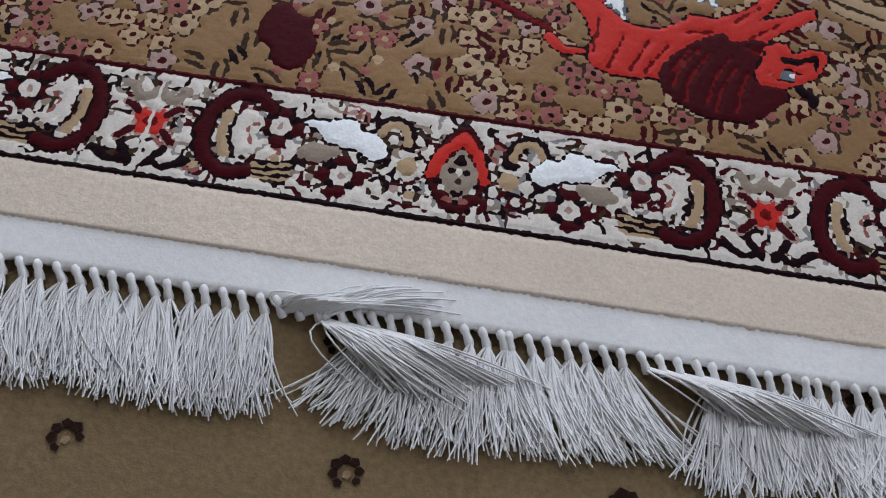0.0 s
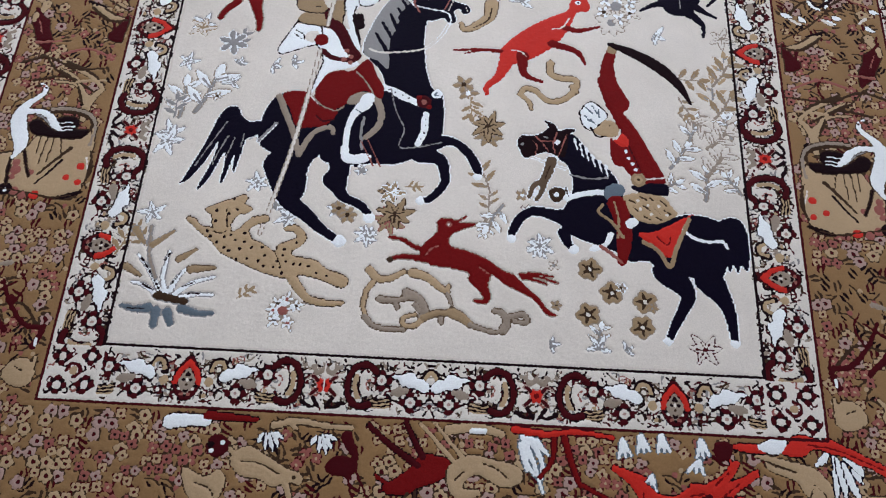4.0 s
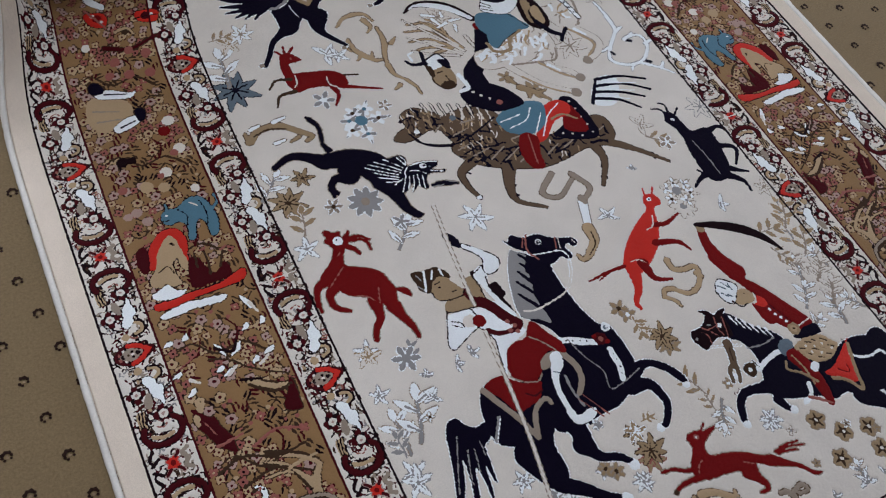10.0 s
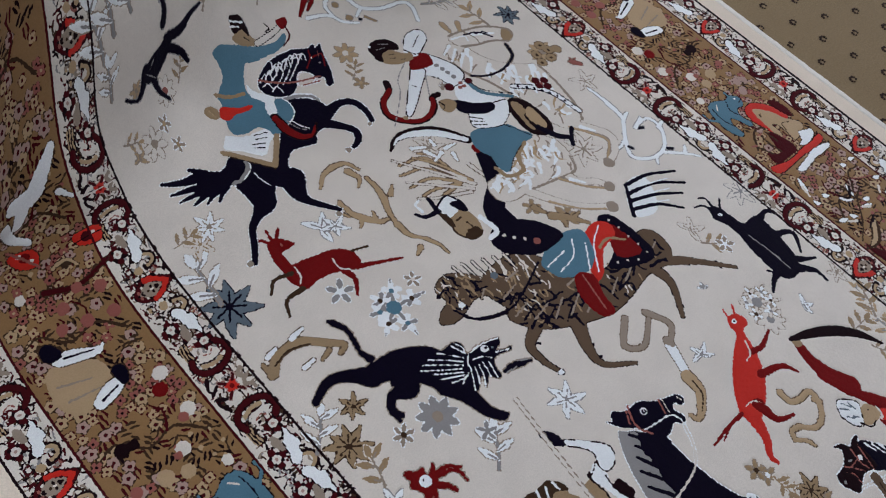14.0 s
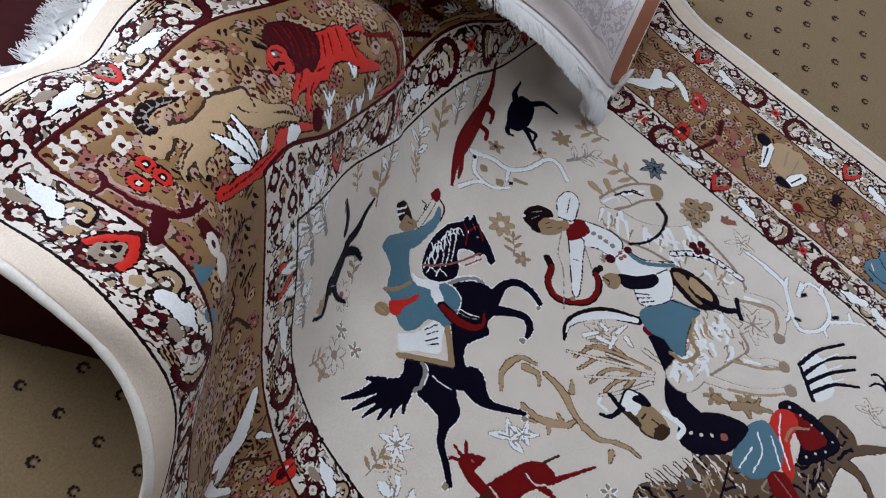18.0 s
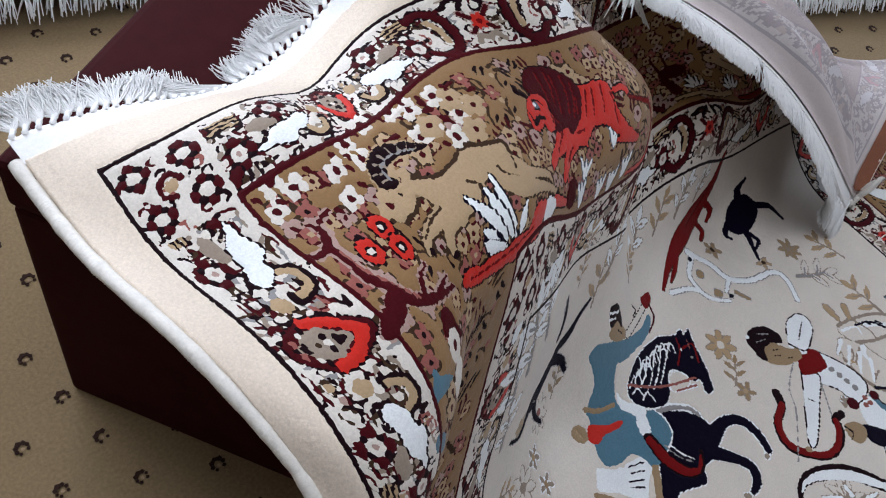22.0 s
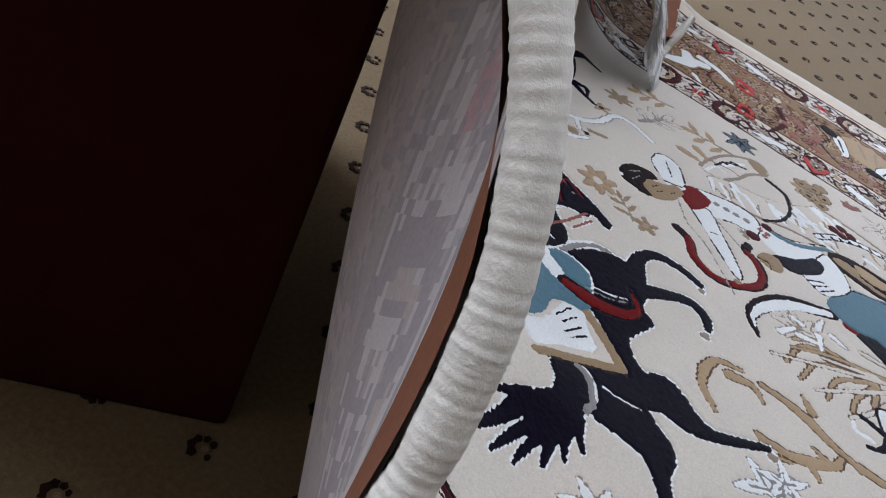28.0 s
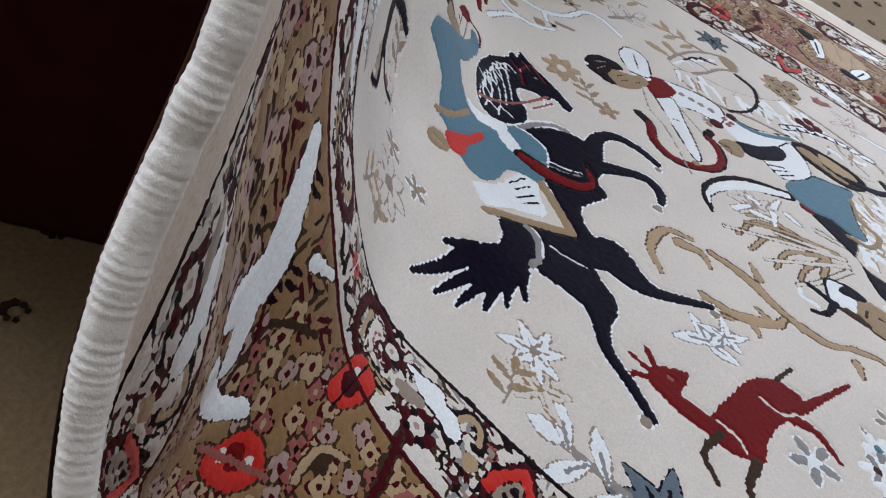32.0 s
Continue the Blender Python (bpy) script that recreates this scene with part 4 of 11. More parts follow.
    stroke("white", 5.0, 2.5, 336, -110, 341, -128)
    stroke("white", 5.0, 2.5, 336, -110, 331, -126)
    stroke("white", 5.0, 2.5, 336, -110, 321, -125)
    L.end("steel")
    L.begin("tuft", "small white woven tuft")
    stroke("white", 4.7, 2.4, 278, -133, 282, -152)
    stroke("white", 4.7, 2.4, 278, -133, 273, -149)
    stroke("white", 4.7, 2.4, 278, -133, 264, -146)
    L.end("steel")
    L.begin("lion", "scarlet woven lion with a dark mane")
    area("scarlet", 341, -186, 308, -194, 292, -196, 276, -196, 265, -192, 261, -183, 263, -173, 260, -159, 252, -146, 244, -134, 234, -123, 257, -133, 270, -142, 281, -152, 298, -156, 311, -152, 324, -143, 347, -139, 364, -146, 373, -155)
    limb("scarlet", 362, -153, 20, 376, -140, 14, 390, -133, 10, 404, -123, 8)
    limb("scarlet", 350, -142, 14, 366, -131, 10, 374, -122, 10, 382, -111, 7)
    stroke("scarlet", 7, 5, 343, -144, 325, -141)
    stroke("scarlet", 5, 4, 388, -135, 406, -120)
    stroke("scarlet", 4, 3, 377, -122, 374, -108)
    limb("scarlet", 272, -154, 16, 258, -142, 12, 232, -125, 7)
    stroke("scarlet", 5, 4, 268, -136, 240, -126)
    area("maroon", 385, -197, 365, -215, 355, -218, 337, -218, 321, -212, 309, -201, 306, -188, 316, -172, 330, -159, 347, -150, 353, -156, 370, -151, 375, -157, 368, -167, 365, -179, 368, -187, 383, -188)
    area("scarlet", 388, -186, 376, -188, 368, -185, 367, -176, 369, -166, 373, -157, 385, -151, 389, -155, 391, -159, 404, -153, 412, -155, 412, -162, 409, -169, 401, -178)
    stroke("crimson", 2, 1.4, 336, -209, 341, -189, 351, -170)
    stroke("crimson", 2, 1.4, 323, -208, 326, -190, 338, -169)
    stroke("crimson", 2, 1.4, 315, -200, 319, -185, 332, -166)
    stroke("crimson", 2, 1.4, 342, -213, 345, -196, 355, -177)
    stroke("crimson", 2, 1.4, 355, -212, 357, -197, 361, -182)
    stroke("crimson", 2, 1.4, 369, -164, 362, -159)
    stroke("crimson", 2, 1.4, 315, -186, 325, -168)
    dot("steel", 387, -177, 4.6)
    stroke("dark", 1.8, 1.8, 390, -181, 380, -181, 376, -177)
    stroke("dark", 1.6, 1.6, 396, -174, 385, -172)
    dot("white", 389, -177, 2.2)
    stroke("dark", 5, 4, 405, -160, 393, -165, 384, -165)
    stroke("dark", 1.6, 1.6, 405, -171, 406, -164)
    stroke("dark", 1.6, 1.6, 367, -176, 373, -160)
    stroke("crimson", 2.6, 1.6, 288, -191, 299, -166)
    stroke("crimson", 2.6, 1.6, 274, -192, 283, -165)
    stroke("crimson", 2.6, 1.6, 297, -191, 312, -166)
    stroke("crimson", 2.6, 1.6, 264, -181, 267, -152)
    stroke("crimson", 2.6, 1.6, 339, -151, 322, -154)
    stroke("crimson", 2.6, 1.6, 363, -152, 386, -134)
    stroke("crimson", 2.6, 1.6, 354, -139, 371, -124)
    limb("scarlet", 257, -182, 5, 244, -182, 6, 237, -175, 7)
    stroke("dark", 4, 3, 395, -188, 402, -192, 401, -197)
    L.end("dark")
    L.begin("cloud", "white and maroon woven cloud streak")
    stroke("white", 18.4, 13.5, -322, -97, -300, -94, -278, -94)
    stroke("crimson", 11.1, 4.9, -276, -87, -246, -88, -214, -89)
    L.end("dark")
    L.begin("goat", "buff woven goat kneeling")
    area("tan", -297, -153, -268, -163, -252, -153, -242, -166, -247, -186, -257, -201, -244, -214, -235, -217, -260, -213, -274, -194, -286, -184)
    stroke("umber", 1.8, 1.2, -280, -170, -261, -176, -252, -187)
    L.end("umber")
    L.begin("goat", "buff woven goat leaping")
    area("tan", -240, -138, -220, -123, -193, -135, -170, -147, -150, -154, -150, -165, -168, -164, -183, -170, -203, -161, -226, -158)
    stroke("tan", 8.2, 3.5, -169, -165, -163, -178, -165, -191)
    stroke("tan", 6.6, 3.6, -235, -133, -246, -126, -253, -129)
    stroke("umber", 1.8, 1.2, -227, -141, -203, -143, -177, -155)
    dot("umber", -159, -158, 2.4)
    L.end("umber")
    L.begin("bush", "dark woven bush with white eyes")
    dot("maroon", -258, -124, 14.5)
    dot("dark", -267, -123, 4.8)
    dot("white", -265, -131, 3.0)
    dot("white", -252, -120, 3.0)
    L.end("")
    L.begin("cloud", "tan woven cloud")
    stroke("tan", 8.6, 4.9, -191, -95, -161, -88, -130, -92, -94, -93)
    stroke("tan", 7.4, 4.9, -173, -88, -164, -97)
    L.end("umber")
    L.begin("grass_tuft", "white and blue woven tuft of grass")
    limb("white", -204, -107, 3, -207, -113, 5, -208, -117, 1)
    limb("white", -200, -106, 3, -199, -118, 5, -198, -126, 1)
    limb("white", -196, -106, 3, -192, -118, 5, -189, -127, 1)
    limb("white", -192, -105, 3, -186, -115, 5, -183, -122, 1)
    limb("white", -189, -104, 3, -183, -108, 5, -179, -111, 1)
    L.end("navy")
    L.begin("grass_tuft", "white and blue woven tuft of grass")
    limb("white", -137, -107, 3, -140, -112, 5, -142, -117, 1)
    limb("white", -133, -106, 3, -132, -118, 5, -131, -125, 1)
    limb("white", -129, -105, 3, -125, -118, 5, -122, -127, 1)
    limb("white", -125, -104, 3, -120, -115, 5, -116, -121, 1)
    limb("white", -122, -104, 3, -116, -108, 5, -112, -110, 1)
    L.end("navy")
    L.begin("shrub", "maroon woven shrub")
    stroke("maroon", 14.7, 9.8, -99, -105, -86, -129)
    area("maroon", -123, -144, -109, -128, -84, -134, -86, -150, -107, -154)
    stroke("maroon", 4.2, 2.4, -95, -150, -85, -180)
    stroke("maroon", 4.2, 2.4, -86, -142, -69, -174)
    L.end("")
    L.begin("antelope", "dark red woven antelope with long horns")
    area("crimson", -50, -163, -37, -154, -19, -140, -6, -123, 11, -122, 29, -127, 30, -143, 12, -155, -7, -162, -19, -170, -42, -171)
    stroke("maroon", 7.8, 4.8, -9, -135, -44, -112, -73, -88)
    stroke("maroon", 7.2, 4.8, -3, -125, -17, -101, -27, -82)
    stroke("crimson", 5.9, 2.9, -32, -162, -47, -158, -59, -150)
    stroke("umber", 3.5, 1.8, -19, -169, -32, -187)
    stroke("umber", 3.5, 1.8, -9, -164, -11, -180)
    L.end("dark")
    L.begin("antelope", "buff woven antelope with long horns")
    area("tan", 27, -146, 35, -128, 57, -119, 81, -123, 105, -127, 119, -136, 117, -149, 98, -156, 82, -150, 64, -142, 52, -148, 48, -160, 64, -160, 69, -166, 50, -173, 34, -167)
    stroke("tan", 4.8, 3.0, 35, -128, 10, -102, -9, -82)
    stroke("tan", 4.8, 3.0, 46, -122, 23, -97, 7, -78)
    stroke("umber", 1.8, 1.2, 70, -128, 88, -134, 102, -145)
    stroke("umber", 1.8, 1.2, 37, -150, 49, -139)
    L.end("umber")
    L.begin("cloud", "cream woven cloud")
    stroke("tan", 12.4, 8.7, 28, -89, 62, -84, 93, -91)
    stroke("white", 8.0, 6.8, 57, -89, 72, -88)
    L.end("umber")
    L.begin("waterfall", "white woven spray of water")
    stroke("white", 7.4, 3.1, 119, -92, 133, -124, 145, -160)
    stroke("white", 7.4, 3.1, 127, -92, 143, -122, 143, -144)
    stroke("white", 7.4, 3.1, 136, -97, 151, -114)
    stroke("white", 7.4, 3.1, 117, -103, 125, -135)
    stroke("white", 7.4, 3.1, 126, -99, 124, -122, 134, -139)
    L.end("steel")
    L.begin("branch", "red woven branch")
    stroke("scarlet", 8.7, 4.3, 109, -84, 151, -88, 186, -83, 231, -88)
    stroke("crimson", 7.4, 4.9, 171, -91, 179, -119, 190, -149)
    stroke("crimson", 5.6, 3.1, 158, -93, 156, -120, 141, -141)
    stroke("crimson", 4.8, 3.0, 188, -146, 207, -155, 237, -169)
    L.end("maroon")
    L.begin("leaf", "maroon woven leaf")
    area("maroon", 60, -190, 70, -179, 80, -186, 90, -189, 91, -200, 97, -209, 88, -229, 74, -228, 68, -215, 60, -211)
    L.end("")
    L.begin("tuft", "white woven tuft of grass")
    stroke("white", 6.8, 3.1, 243, -91, 238, -112)
    stroke("white", 6.8, 3.1, 243, -91, 246, -110)
    stroke("white", 6.8, 3.1, 243, -91, 253, -109)
    L.end("steel")
    L.begin("tuft", "white woven tuft of grass")
    stroke("white", 6.8, 3.1, 266, -84, 261, -105)
    stroke("white", 6.8, 3.1, 266, -84, 269, -103)
    stroke("white", 6.8, 3.1, 266, -84, 276, -102)
    L.end("steel")
    L.begin("tuft", "white woven tuft of grass")
    stroke("white", 6.8, 3.1, 291, -83, 286, -104)
    stroke("white", 6.8, 3.1, 291, -83, 294, -102)
    stroke("white", 6.8, 3.1, 291, -83, 301, -101)
    L.end("steel")
    L.begin("tuft", "white woven tuft of grass")
    stroke("white", 6.8, 3.1, 340, -86, 334, -107)
    stroke("white", 6.8, 3.1, 340, -86, 342, -106)
    stroke("white", 6.8, 3.1, 340, -86, 349, -104)
    L.end("steel")
    L.begin("shrub", "dark woven shrub")
    area("maroon", 355, -90, 370, -84, 379, -93, 371, -108, 359, -109)
    stroke("maroon", 4.3, 2.5, 353, -105, 365, -116)
    L.end("")
    L.begin("blossom", "cream woven blossom with a maroon eye")
    dot("tan", 483, -183, 5.8)
    dot("tan", 469, -185, 5.8)
    dot("tan", 476, -191, 5.8)
    dot("tan", 476, -177, 5.9)
    dot("maroon", 476, -184, 2.9)
    stroke("maroon", 5.2, 3.5, 461, -195, 468, -196)
    L.end("")
    L.begin("blossom", "cream woven blossom with a maroon eye")
    dot("tan", 465, -199, 5.8)
    dot("tan", 451, -201, 5.8)
    dot("tan", 458, -206, 5.7)
    dot("tan", 458, -193, 5.8)
    dot("maroon", 458, -200, 2.9)
    stroke("maroon", 5.1, 3.4, 443, -211, 450, -212)
    L.end("")
    L.begin("blossom", "cream woven blossom with a maroon eye")
    dot("tan", 477, -214, 5.7)
    dot("tan", 464, -217, 5.7)
    dot("tan", 470, -222, 5.7)
    dot("tan", 470, -209, 5.7)
    dot("maroon", 470, -216, 2.8)
    stroke("maroon", 5.1, 3.4, 456, -226, 463, -227)
    L.end("")
    L.begin("blossom", "cream woven blossom with a maroon eye")
    dot("tan", 512, -209, 5.7)
    dot("tan", 498, -211, 5.7)
    dot("tan", 505, -216, 5.7)
    dot("tan", 505, -203, 5.7)
    dot("maroon", 505, -210, 2.9)
    stroke("maroon", 5.1, 3.4, 490, -220, 497, -222)
    L.end("")
    L.begin("blossom", "cream woven blossom with a maroon eye")
    dot("tan", 556, -209, 5.7)
    dot("tan", 542, -212, 5.7)
    dot("tan", 549, -217, 5.7)
    dot("tan", 549, -204, 5.7)
    dot("maroon", 549, -210, 2.9)
    stroke("maroon", 5.1, 3.4, 534, -221, 541, -222)
    L.end("")
    L.begin("blossom", "cream woven blossom with a maroon eye")
    dot("tan", 594, -184, 5.8)
    dot("tan", 580, -186, 5.8)
    dot("tan", 586, -192, 5.8)
    dot("tan", 587, -178, 5.9)
    dot("maroon", 587, -185, 2.9)
    stroke("maroon", 5.2, 3.5, 571, -196, 578, -197)
    L.end("")
    L.begin("blossom", "cream woven blossom with a maroon eye")
    dot("tan", 573, -194, 5.8)
    dot("tan", 559, -196, 5.8)
    dot("tan", 566, -202, 5.8)
    dot("tan", 567, -189, 5.8)
    dot("maroon", 566, -195, 2.9)
    stroke("maroon", 5.2, 3.4, 551, -206, 558, -207)
    L.end("")
    L.begin("horn", "dark ringed horn of the woven gazelle")
    limb("dark", 570, -195, 7, 576, -201, 13, 572, -210, 15, 561, -216, 15, 547, -214, 13, 534, -208, 10, 524, -202, 4)
    stroke("taupe", 1.5, 1.5, 571, -201, 579, -199)
    stroke("taupe", 1.5, 1.5, 570, -205, 579, -207)
    stroke("taupe", 1.5, 1.5, 565, -208, 573, -214)
    stroke("taupe", 1.5, 1.5, 560, -212, 564, -218)
    stroke("taupe", 1.5, 1.5, 553, -212, 552, -219)
    stroke("taupe", 1.5, 1.5, 546, -210, 542, -217)
    stroke("taupe", 1.5, 1.5, 539, -208, 535, -212)
    stroke("taupe", 1.5, 1.5, 532, -205, 528, -208)
    stroke("grey", 1.3, 1.3, 571, -199, 570, -208, 560, -212, 547, -211, 534, -206)
    L.end("tan")


def side_border():
    L.begin("bird", "dark red woven bird with a tan head")
    area("maroon", -654, 537, -646, 538, -637, 526, -628, 521, -624, 504, -617, 490, -614, 474, -616, 459, -626, 468, -636, 476, -642, 490, -649, 505, -655, 519)
    dot("tan", -640, 551, 8)
    limb("tan", -642, 543, 10, -652, 528, 9, -652, 518, 4)
    stroke("umber", 1.3, 1.2, -633, 550, -628, 547)
    dot("dark", -639, 552, 1.6)
    stroke("rose", 1.6, 1.2, -644, 521, -634, 495)
    L.end("umber")
    L.begin("bird", "dark red woven bird with a tan head")
    area("maroon", -508, 536, -505, 521, -506, 503, -507, 485, -516, 484, -529, 490, -530, 500, -520, 513)
    limb("tan", -565, 553, 5, -555, 548, 9, -541, 538, 9, -523, 528, 10, -511, 527, 5)
    stroke("umber", 1.3, 1.3, -548, 548, -528, 535)
    stroke("rose", 1.8, 1.4, -508, 538, -499, 532)
    dot("dark", -561, 554, 1.6)
    L.end("umber")
    L.begin("leaf", "white woven leaf with a dark edge")
    limb("white", -591, 630, 2, -583, 617, 8, -579, 604, 2)
    L.end("umber")
    L.begin("leaf", "white woven leaf with a dark edge")
    limb("white", -573, 604, 2, -562, 612, 8, -554, 622, 2)
    L.end("umber")
    L.begin("leaf", "white woven leaf with a dark edge")
    limb("white", -632, 655, 2, -626, 659, 8, -623, 664, 2)
    L.end("umber")
    L.begin("leaf", "white woven leaf with a dark edge")
    limb("white", -543, 637, 2, -537, 641, 8, -534, 646, 2)
    L.end("umber")
    L.begin("leaf", "white woven leaf with a dark edge")
    limb("white", -548, 579, 2, -541, 584, 8, -538, 589, 2)
    L.end("umber")
    L.begin("leaf", "white woven leaf with a dark edge")
    limb("white", -527, 588, 2, -517, 591, 8, -511, 594, 2)
    L.end("umber")
    L.begin("leaf", "white woven leaf with a dark edge")
    limb("white", -594, 576, 2, -583, 580, 8, -575, 585, 2)
    L.end("umber")
    L.begin("leaf", "white woven leaf with a dark edge")
    limb("white", -602, 587, 2, -595, 589, 8, -590, 592, 2)
    L.end("umber")
    L.begin("leaf", "white woven leaf with a dark edge")
    limb("white", -651, 566, 2, -643, 570, 8, -639, 575, 2)
    L.end("umber")
    L.begin("leaf", "white woven leaf with a dark edge")
    limb("white", -662, 602, 2, -654, 604, 8, -650, 607, 2)
    L.end("umber")
    L.begin("leaf", "white woven leaf with a dark edge")
    limb("white", -528, 695, 2, -522, 682, 8, -519, 669, 2)
    L.end("umber")
    L.begin("leaf", "white woven leaf with a dark edge")
    limb("white", -515, 637, 2, -510, 642, 8, -509, 648, 2)
    L.end("umber")
    L.begin("leaf", "white woven leaf with a dark edge")
    limb("white", -659, 656, 2, -651, 658, 8, -647, 660, 2)
    L.end("umber")
    L.begin("branch", "dark woven branch under the leaves")
    stroke("umber", 3.4, 2.4, -606, 611, -581, 600, -555, 575, -532, 558, -507, 544)
    stroke("umber", 2.6, 1.6, -579, 604, -581, 634, -570, 651)
    stroke("umber", 2.4, 1.4, -575, 630, -558, 645)
    stroke("umber", 2.4, 1.4, -510, 553, -513, 569, -498, 578)
    stroke("maroon", 3, 1.6, -653, 610, -636, 618, -617, 626, -608, 645)
    stroke("rose", 2, 1.4, -649, 613, -629, 622, -613, 632)
    L.end("")
    L.begin("branch", "pale woven branch arching over the crane")
    limb("tan", -535, 342, 9, -534, 365, 12, -526, 385, 9, -518, 396, 7, -528, 409, 6, -552, 425, 5, -582, 437, 3)
    limb("tan", -537, 370, 7, -549, 397, 5, -565, 417, 4, -588, 430, 2)
    limb("tan", -536, 381, 6, -560, 403, 4, -594, 407, 2)
    stroke("umber", 1.4, 1.4, -516, 403, -542, 425, -581, 443)
    stroke("umber", 1.4, 1.4, -543, 372, -559, 406, -590, 425)
    L.end("umber")
    L.begin("pheasant", "white woven pheasant on a brown branch")
    limb("white", -584, 1427, 17, -553, 1413, 28, -532, 1430, 22, -512, 1454, 11)
    limb("white", -571, 1402, 24, -578, 1391, 19)
    stroke("white", 9.3, 4.6, -517, 1394, -501, 1379)
    stroke("maroon", 8.1, 4.5, -586, 1267, -541, 1248, -491, 1258)
    dot("umber", -543, 1286, 6.4)
    stroke("tan", 5.4, 2.7, -561, 1290, -541, 1290, -529, 1273)
    area("scarlet", -609, 1343, -574, 1333, -574, 1307, -599, 1315)
    area("scarlet", -521, 1316, -483, 1314, -487, 1289, -515, 1296)
    dot("crimson", -587, 1327, 7.6)
    dot("ivory", -594, 1335, 3.9)
    dot("ivory", -581, 1318, 3.7)
    dot("maroon", -504, 1305, 8.4)
    dot("ivory", -494, 1306, 3.8)
    stroke("rose", 4.3, 3.2, -606, 1354, -575, 1303)
    stroke("dark", 2.8, 1.9, -521, 1304, -482, 1303)
    stroke("white", 17.0, 9.7, -599, 1405, -592, 1371, -574, 1346)
    L.end("umber")
    L.begin("tree", "maroon woven tree trunk")
    limb("maroon", -619, 118, 5, -605, 88, 9, -592, 42, 10, -562, 11, 7)
    stroke("maroon", 5.1, 2.6, -605, 88, -620, 100)
    stroke("maroon", 5.1, 2.5, -594, 60, -563, 81)
    L.end("")
    L.begin("rabbit", "buff woven rabbit")
    area("tan", 510, -39, 525, -25, 543, -32, 550, -51, 530, -63, 513, -59)
    stroke("tan", 5.8, 3.2, 513, -38, 512, -23)
    stroke("umber", 1.9, 1.3, 525, -42, 537, -37)
    L.end("umber")
    L.begin("rabbit", "buff woven rabbit")
    area("tan", 570, -42, 593, -20, 616, -20, 621, -49, 585, -59)
    stroke("tan", 5.8, 3.2, 577, -33, 568, -22)
    stroke("umber", 1.9, 1.3, 589, -34, 610, -34)
    L.end("umber")
    L.begin("vine", "maroon woven vine")
    stroke("maroon", 9.2, 5.2, 520, -9, 514, 15, 539, 21, 565, 49, 582, 82)
    stroke("maroon", 5.3, 2.7, 511, 16, 514, 33)
    stroke("white", 4.0, 2.6, 517, 1, 518, -9)
    stroke("taupe", 8.4, 4.2, 580, 108, 605, 101)
    L.end("")
    L.begin("beast", "blue woven beast arched over its prey")
    area("blue", -594, 881, -582, 893, -565, 890, -544, 902, -523, 898, -513, 874, -511, 843, -519, 819, -530, 819, -530, 844, -539, 857, -548, 844, -555, 823, -565, 825, -560, 849, -569, 864, -582, 862, -591, 866)
    stroke("navy", 1.4, 1.3, -565, 887, -555, 871, -559, 852)
    stroke("navy", 1.4, 1.3, -527, 891, -523, 865, -529, 841)
    stroke("ivory", 1.4, 1.2, -543, 894, -532, 883)
    dot("white", -585, 882, 2.2)
    stroke("dark", 1.6, 1.3, -594, 874, -584, 871)
    stroke("blue", 5, 3, -512, 868, -500, 880, -502, 895)
    stroke("blue", 4, 3, -580, 891, -581, 904)
    L.end("dark")
    L.begin("lioness", "red and gold woven lioness crouching")
    area("scarlet", -639, 797, -629, 830, -604, 855, -579, 852, -570, 827, -578, 800, -590, 811, -602, 832, -619, 819, -627, 790)
    area("tan", -619, 819, -595, 844, -585, 830, -583, 810, -578, 778, -586, 770, -593, 782, -593, 798, -603, 792, -604, 772, -601, 751, -619, 752, -642, 760, -644, 775, -629, 793)
    stroke("scarlet", 4.2, 3.2, -581, 809, -577, 775)
    stroke("umber", 2.1, 2.1, -628, 783, -612, 789, -606, 773)
    stroke("umber", 2.1, 2.1, -598, 829, -591, 823)
    dot("dark", -593, 827, 2.1)
    L.end("dark")
    L.begin("shrub", "maroon woven shrub")
    area("maroon", -651, 830, -635, 838, -634, 811, -643, 788, -653, 797)
    area("maroon", -580, 786, -566, 789, -557, 766, -547, 750, -528, 765, -525, 738, -559, 734, -588, 738)
    stroke("umber", 4.1, 3.1, -555, 750, -551, 783, -556, 802)
    stroke("umber", 4.2, 3.1, -537, 757, -524, 786)
    stroke("umber", 4.2, 3.1, -570, 770, -567, 798)
    stroke("rose", 4.2, 3.2, -557, 799, -548, 800)
    stroke("rose", 4.2, 3.2, -527, 787, -517, 791)
    L.end("")
    L.begin("rock", "scarlet woven bank with a white stream")
    area("scarlet", -651, 730, -623, 729, -589, 730, -549, 729, -507, 741, -509, 723, -539, 719, -586, 719, -626, 716, -649, 719)
    L.end("dark")
    L.begin("stream", "white woven stream under the bank")
    area("white", -646, 709, -609, 716, -587, 713, -547, 707, -555, 697, -595, 701, -641, 700)
    area("white", -650, 747, -637, 752, -623, 757, -612, 742, -598, 739, -612, 730, -640, 735)
    L.end("umber")
    L.begin("pond", "tan woven pond")
    area("tan", -641, 1162, -614, 1164, -576, 1140, -575, 1104, -600, 1087, -633, 1087, -650, 1116)
    stroke("taupe", 3.6, 2.4, -637, 1139, -595, 1123)
    stroke("taupe", 3.6, 2.4, -635, 1112, -594, 1105)
    L.end("")
    L.begin("duck", "black-headed white woven duck")
    area("white", -625, 1178, -602, 1178, -566, 1158, -556, 1161, -568, 1147, -602, 1156, -621, 1164)
    area("navy", -632, 1196, -622, 1202, -611, 1194, -609, 1176, -623, 1173, -632, 1181)
